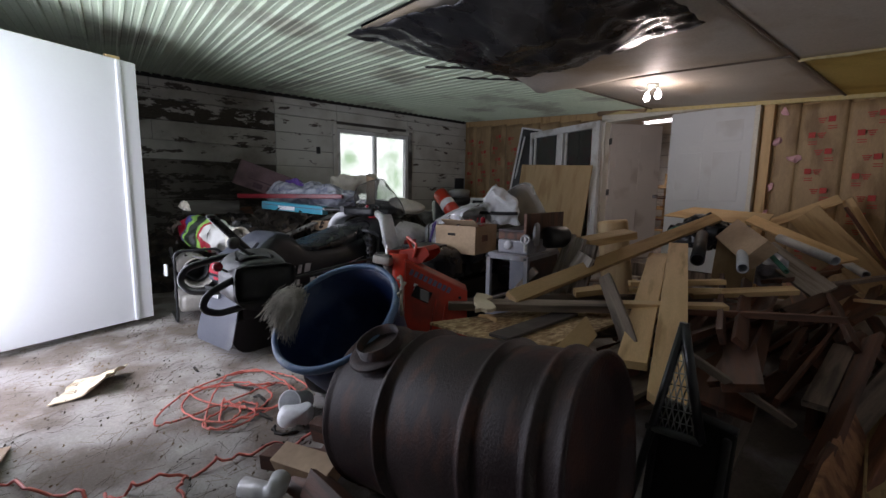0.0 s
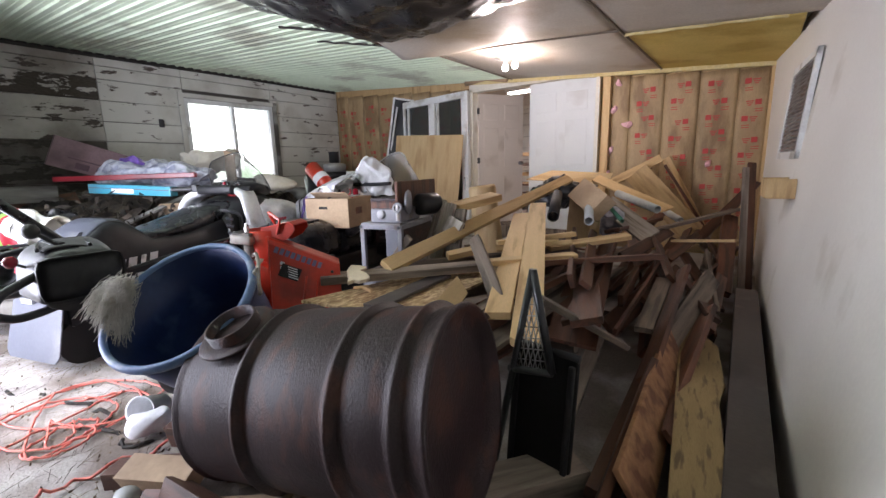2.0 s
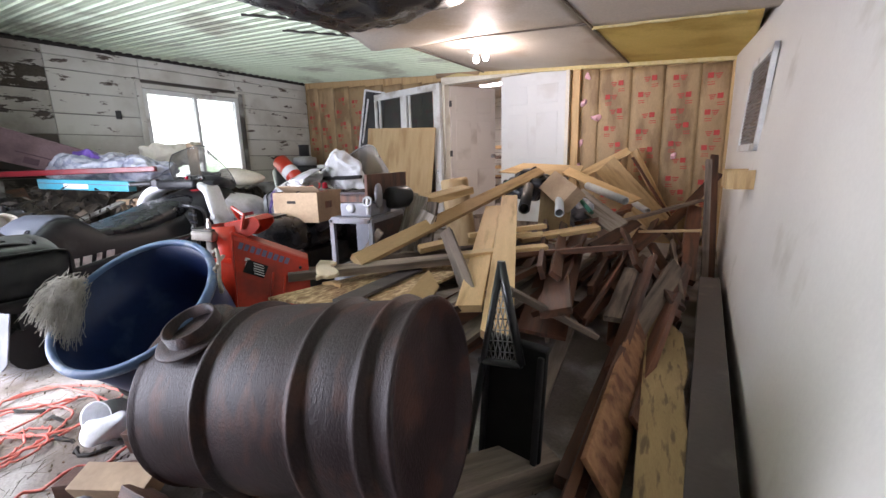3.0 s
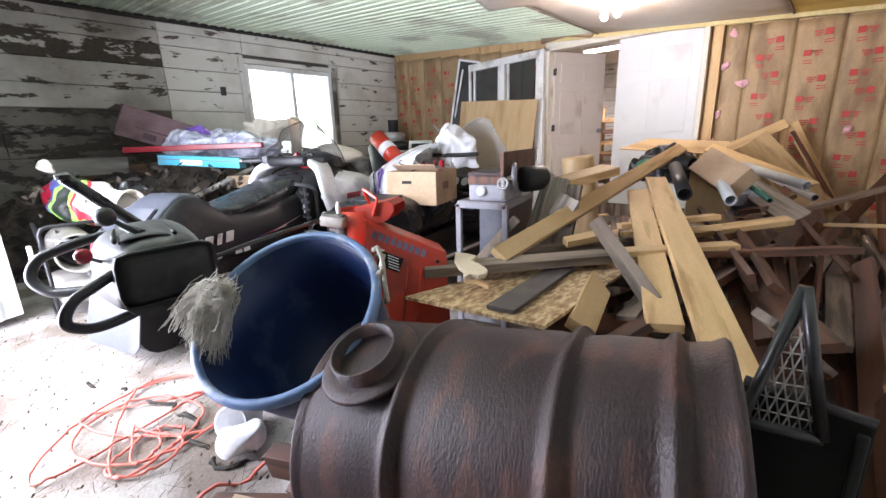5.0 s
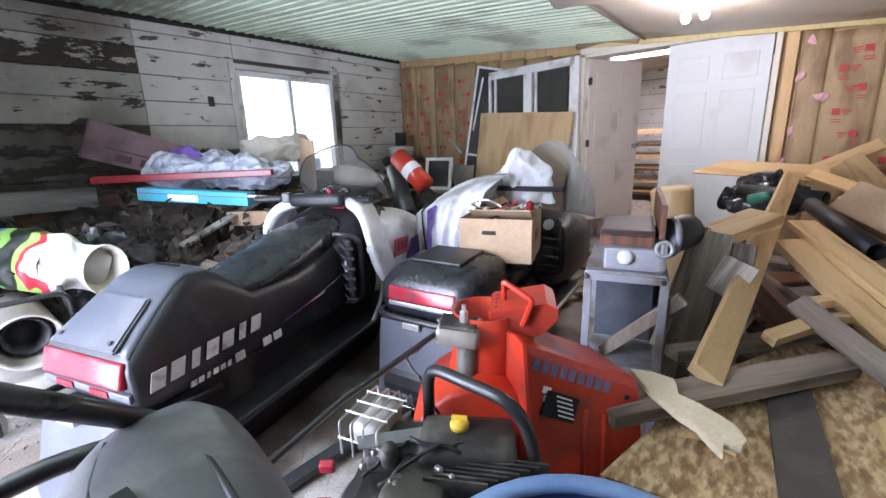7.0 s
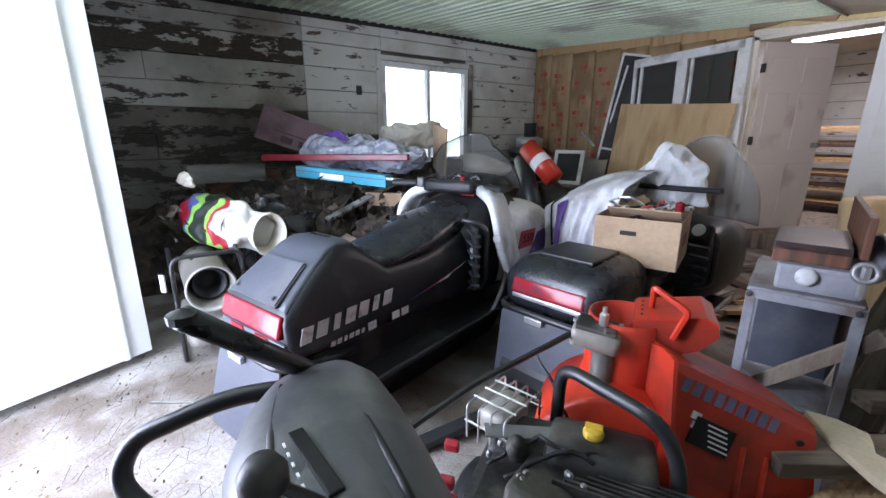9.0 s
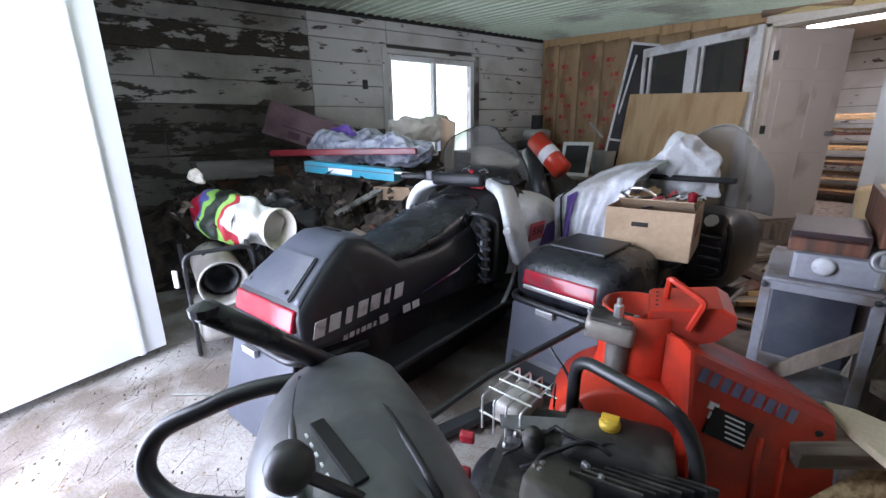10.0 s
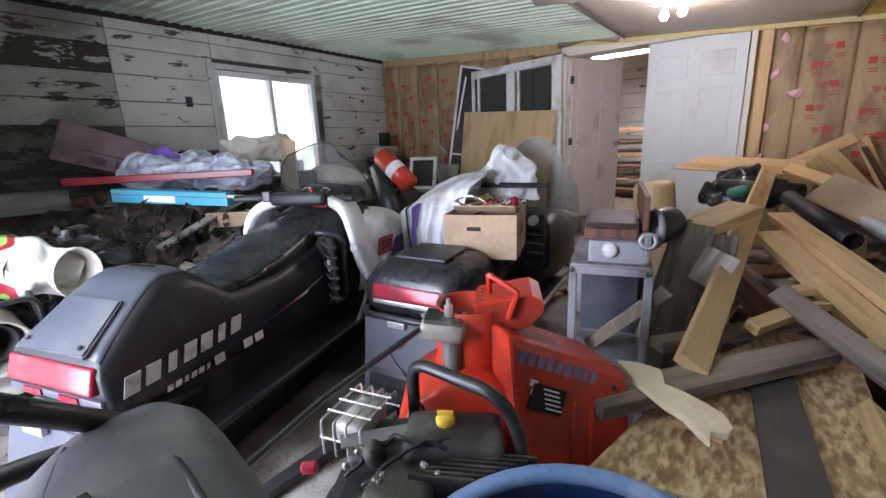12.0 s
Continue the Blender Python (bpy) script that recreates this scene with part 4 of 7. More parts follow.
for y, w, z0, z1 in ((-0.02, 0.228, 0.47, 0.60), (-0.005, 0.236, 0.45, 0.635), (0.06, 0.243, 0.43, 0.69), (0.14, 0.246, 0.42, 0.75), (0.22, 0.246, 0.42, 0.803), (0.27, 0.244, 0.42, 0.822), (0.35, 0.24, 0.41, 0.815), (0.42, 0.238, 0.41, 0.765), (0.5, 0.236, 0.40, 0.69), (0.75, 0.24, 0.39, 0.69), (1.0, 0.25, 0.38, 0.73), (1.28, 0.26, 0.36, 0.78)):
    secs.append([(x * (1 - 0.3 * max(0, (z - 0.56) / 0.26)), yy, z) for x, yy, z in superoval(w, (z1 - z0) / 2, y, (z0 + z1) / 2, 32, 7)])
part("body", loft(secs), SLEDBODY, s1, "charcoal plastic body", True)
# tail lid and light
lid = prism([(-0.165, 0.0), (0.165, 0.0), (0.132, 0.2), (-0.132, 0.2)], 0.02, pose(0, -0.02, 0.648, -53, 0, 0), 0.006)
tlid = part("tail_lid", lid, SLEDTAIL, s1, "slate grey tail lid")
for x in (-0.13, 0.13):
    part("screw", lathe([(0, 0.004), (0.008, 0.003), (0.009, 0)], pose(x, 0.0, 0.668, 37, 0, 0), 10), BLACKSTEEL, tlid)
TAILTOP = ((-0.005, 0.64), (0.06, 0.692), (0.14, 0.752), (0.22, 0.805), (0.27, 0.824), (0.35, 0.817), (0.42, 0.768))


def tail_skin(u, v):
    k = v * (len(TAILTOP) - 1)
    i = min(int(k), len(TAILTOP) - 2)
    y, z = [p + (q - p) * (k - i) for p, q in zip(TAILTOP[i], TAILTOP[i + 1])]
    half = 0.215 - 0.062 * max(0, (z - 0.62) / 0.2)
    a = 2 * u - 1
    return (a * half, y, z + 0.003 - 0.016 * abs(a) ** 5)


part("tail_cover", sheet(16, 18, tail_skin, 0.004), SLEDTAIL, s1, "dusty slate grey tail cover", True)
for k in range(5):
    part("mark", box(0.02, 0.003, 0.018, pose(-0.06 + 0.026 * k, 0.315, 0.825, 90, 0, 0)), LABELBLACK, s1)
tl1 = box(0.41, 0.03, 0.085, pose(0, -0.022, 0.575, -16, 0, 0), 0.01)
part("tail_light", tl1, TAILRED, s1, "wide red tail light", True)
part("rear_bar", box(0.45, 0.05, 0.03, pose(0, -0.01, 0.505), 0.008), SLEDTAIL, s1)
for x in (-0.1, 0.08):
    part("reflector", box(0.09, 0.006, 0.02, pose(x, -0.037, 0.507)), TAILRED, s1)
# seat
secs = []
for y, w, z0, z1 in ((0.41, 0.15, 0.68, 0.72), (0.45, 0.19, 0.66, 0.715), (0.6, 0.2, 0.64, 0.715), (0.8, 0.2, 0.64, 0.765), (1.0, 0.19, 0.66, 0.825), (1.2, 0.175, 0.68, 0.86), (1.3, 0.15, 0.7, 0.865)):
    secs.append(superoval(w, (z1 - z0) / 2, y, (z0 + z1) / 2, 24, 3.2))
part("seat", loft(secs), SEAT, s1, "creased black vinyl seat", True)
letters(7, 0.242, 0.05, 0.535, 0.068, 0.062, s1, SILVERPRINT, rise=0.004)
letters(6, 0.243, 0.16, 0.458, 0.03, 0.02, s1, SILVERPRINT)
for k, (y0, y1, mt) in enumerate(((0.6, 0.86, PURPLE), (0.68, 0.92, REDDECAL), (0.78, 0.98, PAPER))):
    part("stripe", prism([(y0, 0.50 + 0.012 * k), (y1, 0.545 + 0.012 * k), (y1 + 0.06, 0.56 + 0.012 * k), (y0 + 0.1, 0.51 + 0.012 * k)], 0.003, Matrix(((0, 1, 0, 0.243), (1, 0, 0, 0), (0, 0, 1, 0), (0, 0, 0, 1)))), mt, s1)
for y in (0.36, 0.50, 0.56):
    part("label", box(0.003, 0.045, 0.035, pose(0.246, y, 0.462)), PAPER if y > 0.4 else SILVERPRINT, s1)
# tunnel, track, boards
part("tunnel", box(0.40, 1.5, 0.17, pose(0, 0.72, 0.335), 0.02), BLACKPLASTIC, s1)
tr = [(0.02 + 0.12 * math.cos(a), 0.15 + 0.13 * math.sin(a)) for a in [math.pi / 2 + math.pi * i / 8 for i in range(9)]]
tr += [(1.4 + 0.12 * math.cos(a), 0.15 + 0.13 * math.sin(a)) for a in [-math.pi / 2 + math.pi * i / 8 for i in range(9)]]
part("track", prism(tr, 0.36, Matrix(((0, 1, 0, -0.18), (1, 0, 0, 0), (0, 0, 1, 0), (0, 0, 0, 1)))), BLACKPLASTIC, s1, "rubber drive track")
for sx in (-1, 1):
    part("running_board", box(0.15, 1.25, 0.02, pose(sx * 0.30, 0.72, 0.285), 0.005), BLACKPLASTIC, s1)
    part("board_edge", tube([(sx * 0.375, 0.1, 0.3), (sx * 0.375, 1.32, 0.3)], 0.012, 8), BLACKSTEEL, s1)
    part("brace", tube(rounded([(sx * 0.37, 1.12, 0.3), (sx * 0.37, 1.25, 0.42), (sx * 0.33, 1.32, 0.6)], 0.08), 0.012, 8), STEEL, s1)
fp = prism([(-0.22, 0.0), (0.22, 0.0), (0.235, -0.32), (0.2, -0.36), (-0.2, -0.36), (-0.235, -0.32)], 0.008, pose(0, -0.055, 0.43, -14, 0, 0), 0.002)
sflap = part("snow_flap", fp, SLEDTAIL, s1, "slate grey rear snow flap")
for i in range(7):
    part("mark", box(0.035, 0.003, 0.05, pose(-0.17 + 0.055 * i, -0.108, 0.21, -14, 0, 0)), SILVERPRINT, sflap)
part("latch", box(0.1, 0.02, 0.03, pose(-0.06, -0.075, 0.40), 0.004), CHROME, s1)
part("rear_bumper", tube(rounded([(-0.26, 0.25, 0.40), (-0.26, -0.07, 0.44), (0.26, -0.07, 0.44), (0.26, 0.25, 0.40)], 0.1), 0.014, 10), BLACKSTEEL, s1, smooth=True)
# console, hood
secs = []
for y, w, z0, z1 in ((1.05, 0.2, 0.36, 0.74), (1.14, 0.285, 0.36, 0.80), (1.24, 0.30, 0.34, 0.86), (1.4, 0.3, 0.32, 0.9), (1.55, 0.29, 0.3, 0.9)):
    secs.append(superoval(w, (z1 - z0) / 2, y, (z0 + z1) / 2, 28, 4))
part("console", loft(secs), BLACKPLASTIC, s1, "black ribbed knee console", True)
for sx in (-1, 1):
    part("vent_recess", box(0.15, 0.02, 0.34, pose(sx * 0.262, 1.09, 0.60, 0, 0, sx * -43), 0.008), DARKGAP, s1)
    for k in range(6):
        part("vent_slat", box(0.155, 0.05, 0.012, pose(sx * 0.268, 1.072, 0.465 + 0.054 * k, -14, 0, sx * -43), 0.003), SLEDTAIL, s1, "slate grey vent slat")
    part("vent_badge", box(0.022, 0.012, 0.06, pose(sx * 0.275, 1.05, 0.63, 0, 0, sx * -43), 0.003), SILVERPRINT, s1)
    part("vent_frame", tube(rounded([(sx * 0.2, 1.03, 0.42), (sx * 0.31, 1.13, 0.42), (sx * 0.315, 1.14, 0.77), (sx * 0.2, 1.06, 0.8)], 0.06), 0.013, 8), GREYPLASTIC, s1, smooth=True)
    arch = rounded([(sx * 0.34, 1.36, 0.40), (sx * 0.345, 1.20, 0.58), (sx * 0.34, 1.15, 0.76), (sx * 0.28, 1.19, 0.875), (sx * 0.17, 1.25, 0.905)], 0.1, 6)
    mid_ = Vector((sx * 0.15, 0, 0.52))
    band = []
    for p in arch:
        o = (Vector((p.x, 0, p.z)) - mid_).normalized() * 0.052
        band.append([p, p + o * 0.3 + Vector((0, -0.012, 0)), p + o * 0.8 + Vector((0, -0.01, 0)), p + o, p + o * 1.1 + Vector((0, 0.03, 0)), p + o * 1.05 + Vector((0, 0.14, 0)), p + Vector((0, 0.14, 0))])
    part("fairing", loft(band), SLEDWHITE, s1, "white fairing strip", True)
part("fairing_cap", lathe([(0.024, 0), (0.024, 0.006), (0.015, 0.01), (0, 0.01)], pose(0.365, 1.16, 0.70, 90, 0, 0), 18), SILVERPRINT, s1)
secs = []
for y, w, z0, z1 in ((1.3, 0.335, 0.36, 0.84), (1.5, 0.36, 0.33, 0.88), (1.8, 0.38, 0.3, 0.83), (2.1, 0.36, 0.28, 0.70), (2.35, 0.28, 0.28, 0.55), (2.45, 0.18, 0.3, 0.46)):
    secs.append(superoval(w, (z1 - z0) / 2, y, (z0 + z1) / 2, 28, 3.4))
part("hood", loft(secs), SLEDWHITE, s1, "white engine hood with decals", True)
part("belly_pan", loft([superoval(0.34, 0.1, y, 0.3, 20, 4) for y in (1.3, 1.7)] + [superoval(0.25, 0.08, 2.3, 0.28, 20, 4)]), BLACKPLASTIC, s1, smooth=True)
dm = Matrix.Translation((0.345, 1.44, 0.70)) @ Matrix(((0, 0, 1, 0), (1, 0, 0, 0), (0, 1, 0, 0), (0, 0, 0, 1)))
part("decal", box(0.004, 0.15, 0.11, pose(0.368, 1.5, 0.64, 0, 8, -6)), REDDECAL, s1, "red number decal")
readable("550", 0.075, Matrix.Translation((0.375, 1.43, 0.625)) @ pose(0, 0, 0, 0, 8, -6) @ Matrix(((0, 0, 1, 0), (1, 0, 0, 0), (0, 1, 0, 0), (0, 0, 0, 1))), LABELBLACK, s1)
part("decal", prism([(1.5, 0.5), (1.95, 0.52), (1.85, 0.68), (1.62, 0.66)], 0.004, Matrix(((0, 1, 0, 0.374), (1, 0, 0, 0), (0, 0, 1, 0), (0, 0, 0, 1)))), PURPLE, s1, "purple swoosh decal")
part("rubber_latch", box(0.02, 0.03, 0.1, pose(0.345, 1.33, 0.5, 15), 0.006), BLACKPLASTIC, s1)
part("cap", lathe([(0.02, 0), (0.02, 0.008), (0, 0.01)], pose(0.362, 1.28, 0.74, 0, 90, 0), 16), SILVERPRINT, s1)
# dash, bars, screen
pod = loft([superoval(0.05, 0.02, 1.33, 0.93, 20), superoval(0.19, 0.05, 1.40, 0.94, 20), superoval(0.2, 0.06, 1.5, 0.95, 20), superoval(0.17, 0.05, 1.65, 0.92, 20)])
part("dashboard", pod, BLACKPLASTIC, s1, "black dash pod with two gauges", True)
for x in (-0.07, 0.06):
    gg = part("gauge", lathe([(0, 0.006), (0.04, 0.006), (0.045, 0.01), (0.05, 0)], pose(x, 1.385, 0.965, 62, 0, 0), 20), LABELBLACK, s1)
    for k in range(9):
        a = radians(210 - 30 * k)
        part("tick", box(0.003, 0.012, 0.002, pose(x, 1.385, 0.965, 62, 0, 0) @ pose(0.031 * math.cos(a), 0.031 * math.sin(a), 0.008, 0, 0, math.degrees(a) - 90)), PAPER, gg)
    part("needle", box(0.004, 0.03, 0.002, pose(x, 1.385, 0.965, 62, 0, 0) @ pose(0.006, 0.004, 0.009, 0, 0, -55)), REDDECAL, gg)
part("handlebar", tube(rounded([(-0.37, 1.16, 0.955), (-0.2, 1.24, 0.955), (0.0, 1.27, 0.94), (0.16, 1.29, 0.95), (0.31, 1.27, 0.95)], 0.06), 0.013, 8), BLACKSTEEL, s1, smooth=True)
part("grip", tube([(-0.39, 1.15, 0.955), (-0.25, 1.215, 0.957)], 0.019, 10), BLACKPLASTIC, s1)
part("grip", tube([(0.2, 1.285, 0.95), (0.32, 1.27, 0.95)], 0.019, 10), BLACKPLASTIC, s1)
part("bar_pad", box(0.34, 0.07, 0.075, pose(-0.03, 1.255, 0.945, 0, 0, 7), 0.024), BLACKPLASTIC, s1, "padded bar cover", True)
part("switch_block", box(0.05, 0.05, 0.06, pose(-0.22, 1.225, 0.96, 0, 0, 12), 0.01), GREYPLASTIC, s1)
part("brake_lever", tube([(-0.2, 1.27, 0.955), (-0.37, 1.2, 0.94)], 0.008, 6), CHROME, s1)
part("red_badge", box(0.09, 0.05, 0.004, pose(0.05, 1.345, 0.905, 40)), REDDECAL, s1)
part("kill_switch", lathe([(0.012, 0), (0.014, 0.02), (0, 0.024)], pose(0.06, 1.26, 0.985), 12), TAILRED, s1)


def screen(w, z0, z1, y0, lean, seed=0):
    def f(u, v):
        a = (u - 0.5) * 2
        ww = w * (1 - 0.42 * v ** 3)
        return (a * ww, y0 - lean * v + 0.16 * (1 - a * a) ** 1.0 * (1 - 0.3 * v), z0 + (z1 - z0) * v * (1 - 0.22 * a * a))

    return f


ws = part("windshield", sheet(20, 12, screen(0.31, 0.93, 1.25, 1.5, 0.12), 0.004), TINTED, s1, "curved windshield with its reflections as a grey tint", True)
part("screen_edge", tube([screen(0.31, 0.93, 1.25, 1.5, 0.12)(0, k / 8) for k in range(8)] + [screen(0.31, 0.93, 1.25, 1.5, 0.12)(k / 16, 1.0) for k in range(17)] + [screen(0.31, 0.93, 1.25, 1.5, 0.12)(1, 1 - k / 8) for k in range(1, 9)], 0.004, 5), BLACKPLASTIC, s1)
ws.visible_shadow = False
for sx in (-1, 1):
    part("ski", loft([[(sx * 0.45 + a, y, z + b) for a, b in ((-0.06, 0), (0.06, 0), (0.06, 0.03), (-0.06, 0.03))] for y, z in ((1.6, 0.03), (2.3, 0.03), (2.55, 0.08), (2.7, 0.18))]), BLACKPLASTIC, s1)
    part("ski_leg", tube([(sx * 0.3, 1.95, 0.4), (sx * 0.45, 2.05, 0.06)], 0.025, 8), STEEL, s1)

# second snowmobile
s2 = thing("snowmobile", pose(-1.95, 2.33, 0, 0, 0, 8), "black touring snowmobile with a rear trunk under a silver cover", "snowmobile", "parked snowmobiles")
secs = []
for y, w, z0, z1 in ((-0.02, 0.19, 0.5, 0.6), (0.0, 0.23, 0.46, 0.66), (0.08, 0.245, 0.44, 0.70), (0.3, 0.25, 0.42, 0.715), (0.42, 0.24, 0.42, 0.70), (0.48, 0.22, 0.42, 0.64)):
    secs.append(superoval(w, (z1 - z0) / 2, y, (z0 + z1) / 2, 28, 4))
part("trunk", loft(secs), SEAT, s2, "black rounded rear trunk", True)
part("trunk_lid", box(0.27, 0.25, 0.014, pose(0, 0.23, 0.712, 2, 0, 0), 0.006), SLEDBODY, s2)
part("tail_light", box(0.36, 0.03, 0.07, pose(0, -0.012, 0.575, -12), 0.012), TAILRED, s2, "red tail light", True)
part("chrome_strip", box(0.36, 0.03, 0.022, pose(0, -0.012, 0.528), 0.006), CHROME, s2)
part("rear_bumper", tube(rounded([(-0.25, 0.35, 0.45), (-0.25, -0.05, 0.47), (0.25, -0.05, 0.47), (0.25, 0.35, 0.45)], 0.1), 0.015, 10), BLACKSTEEL, s2, smooth=True)
part("snow_flap", prism([(-0.22, 0), (0.22, 0), (0.22, -0.36), (-0.22, -0.36)], 0.008, pose(0, -0.045, 0.45, -8, 0, 0), 0.003), SLEDTAIL, s2, "grey rear snow flap")
part("latch", box(0.09, 0.02, 0.03, pose(-0.03, -0.06, 0.445), 0.004), CHROME, s2)
secs = []
for y, w, z0, z1 in ((0.45, 0.18, 0.42, 0.64), (0.6, 0.21, 0.42, 0.645), (0.9, 0.2, 0.42, 0.66), (1.2, 0.18, 0.42, 0.70), (1.3, 0.14, 0.44, 0.72)):
    secs.append(superoval(w, (z1 - z0) / 2, y, (z0 + z1) / 2, 24, 3.4))
part("seat", loft(secs), SEAT, s2, "black vinyl seat", True)
part("backrest", loft([superoval(0.11, 0.05, 0.56, 0.62, 20), superoval(0.13, 0.13, 0.60, 0.68, 20), superoval(0.12, 0.12, 0.72, 0.70, 20), superoval(0.09, 0.08, 0.78, 0.7, 20)]), SEAT, s2, "rounded black backrest", True).location = (0.16, 0, 0)
part("tunnel", box(0.4, 1.5, 0.3, pose(0, 0.75, 0.27), 0.02), BLACKPLASTIC, s2)
part("track", prism(tr, 0.36, Matrix(((0, 1, 0, -0.18), (1, 0, 0, 0), (0, 0, 1, 0), (0, 0, 0, 1)))), BLACKPLASTIC, s2)
for sx in (-1, 1):
    part("running_board", box(0.16, 1.1, 0.02, pose(sx * 0.3, 0.85, 0.27), 0.005), BLACKPLASTIC, s2)
    part("board_edge", tube([(sx * 0.38, 0.3, 0.29), (sx * 0.38, 1.4, 0.29)], 0.012, 8), STEEL, s2)
secs = []
for y, w, z0, z1 in ((0.95, 0.28, 0.34, 0.64), (1.05, 0.34, 0.3, 0.72), (1.3, 0.38, 0.28, 0.78), (1.7, 0.36, 0.26, 0.72), (1.95, 0.26, 0.26, 0.58)):
    secs.append(superoval(w, (z1 - z0) / 2, y, (z0 + z1) / 2, 28, 4))
part("hood", loft(secs), SLEDBODY, s2, "dark engine hood and console", True)
for k in range(4):
    part("vent_slat", box(0.11, 0.02, 0.016, pose(0.29, 0.945, 0.50 + 0.055 * k, 20, 0, -14), 0.003), SLEDTAIL, s2)
part("vent_frame", tube(rounded([(0.23, 0.95, 0.44), (0.36, 0.99, 0.45), (0.36, 0.99, 0.74), (0.24, 0.95, 0.78)], 0.06), 0.016, 8), GREYPLASTIC, s2, smooth=True)
ws2 = part("windshield", sheet(20, 12, screen(0.30, 0.74, 1.235, 1.36, 0.08), 0.005), HAZE, s2, "tall dusty windshield", True)
ws2.location = (0.15, 0.02, 0)
ws2.visible_shadow = False
part("screen_edge", tube([screen(0.30, 0.74, 1.235, 1.36, 0.08)(k / 16, 1.0) for k in range(17)], 0.005, 6), CHROME, s2).location = (0.15, 0.02, 0)
part("gauge_pod", box(0.2, 0.07, 0.11, pose(0.25, 0.93, 0.74, -30, 0, -8), 0.02), BLACKPLASTIC, s2, smooth=True)
for k in range(2):
    part("gauge", lathe([(0, 0.004), (0.03, 0.004), (0.034, 0)], pose(0.21 + 0.08 * k, 0.895, 0.765, 60, 0, -8), 20), SILVERPRINT, s2)
part("handlebar", tube(rounded([(-0.34, 1.0, 0.96), (-0.15, 1.05, 0.95), (0.15, 1.05, 0.95), (0.34, 1.0, 0.96)], 0.06), 0.016, 8), BLACKPLASTIC, s2)


def cover(u, v):
    top = Vector((-2.62, 3.02, 0.87)).lerp(Vector((-2.08, 3.08, 1.05)), u)
    foot = Vector((-2.53, 2.98, 0.42)).lerp(Vector((-2.22, 2.98, 0.48)), u)
    p = top.lerp(foot, v)
    p.z += 0.05 * math.sin(math.pi * u) * (1 - v)
    p.y += 0.22 * max(0, 0.16 - v) / 0.16
    n = 0.028 * math.sin(26 * u + 3 * v) * (0.25 + v) + 0.05 * noise.noise((u * 3, v * 3, 1)) + 0.018 * noise.noise((u * 10, v * 8, 4))
    return tuple(p + Vector((0.4 * n, -n, 0.2 * n)))


cvr = thing("machine_cover", pose(0, 0, 0), "silver and violet cloth cover bunched beside the box", "cover")
part("cloth", sheet(60, 40, cover, 0.004), CLOTH, cvr, smooth=True)
part("violet_panel", sheet(14, 24, lambda u, v: tuple(Vector(cover(0.17 + 0.16 * u * (1 - 0.5 * v), 0.2 + 0.6 * v)) + Vector((0.004, -0.012, 0.002))), 0.003), PURPLE, cvr, "dark violet stripe", True)
part("piping", tube([Vector(cover(0.09, 0.05 + 0.9 * k / 20)) + Vector((0.003, -0.008, 0)) for k in range(21)], 0.005, 6), LABELBLACK, cvr)
# box on its seat
cb = thing("cardboard_box", pose(-1.90, 2.93, 0.652, 0, 0, 20), "open cardboard box full of tools and cables", "box")
for w, d, h, x, y, z, r in ((0.36, 0.005, 0.22, 0, -0.19, 0.11, 0), (0.36, 0.005, 0.22, 0, 0.19, 0.11, 0), (0.005, 0.38, 0.22, -0.18, 0, 0.11, 0), (0.005, 0.38, 0.22, 0.18, 0, 0.11, 0), (0.36, 0.38, 0.006, 0, 0, 0.005, 0)):
    part("side", box(w, d, h, pose(x, y, z)), CARDBOARD, cb)
part("flap", box(0.3, 0.005, 0.13, pose(0.02, -0.14, 0.235, 62, 0, 0)), CARDBOARD, cb)
part("handhold", box(0.07, 0.004, 0.02, pose(-0.03, -0.1935, 0.15)), DARKGAP, cb)
part("mark", box(0.004, 0.1, 0.05, pose(0.1835, -0.03, 0.12)), BROWNWOOD, cb)
hd = thing("cable_bundle", pose(-1.86, 2.95, 0.84, 0, 0, 20), "tangle of red and grey cables and tools", "cables")
rng = random.Random(9)
for k in range(9):
    c = Vector((rng.uniform(-0.12, 0.12), rng.uniform(-0.12, 0.12), 0.01 + 0.02 * k / 3))
    r = rng.uniform(0.05, 0.1)
    ax = Euler((rng.uniform(-0.6, 0.6), rng.uniform(-0.6, 0.6), 0)).to_matrix()
    part("cable", tube([c + ax @ Vector((r * math.cos(a), r * math.sin(a), 0.01 * math.sin(3 * a))) for a in [i * 0.4 for i in range(15)]], 0.006, 6), (CHROME, REDDECAL, BLACKPLASTIC, PAPER)[k % 4], hd)
part("drill_body", blob(0.12, 0.08, 0.1, 2, 0.01, 3), PAPER, hd, smooth=True)
part("knob", lathe([(0, 0.05), (0.02, 0.04), (0.02, 0), (0, 0)], pose(0.1, 0, 0.05), 12), TAILRED, hd)


def bag(name, m, w, d, h, seed, mat, label, amount=0.1):
    b = blob(w, d, h, seed, amount, 5, 4.5)
    lump(b, seed + 3, 0.035, 14)
    ob = tagged(part(name, b, mat, smooth=True), label, "bag")
    ob.matrix_world = m
    return ob


bag("plastic_bag", pose(-2.1, 3.5, 0.99), 0.36, 0.3, 0.36, 5, BAGWHITE, "crumpled white shopping bag in front of the windshield")
bag("plastic_bag", pose(-2.3, 3.4, 0.93), 0.25, 0.25, 0.2, 8, BAGWHITE, "small crumpled white plastic bag")

# snow blower
sb = thing("snow_blower", pose(0, 0, 0), "orange snow blower with a black control panel", "snow blower")
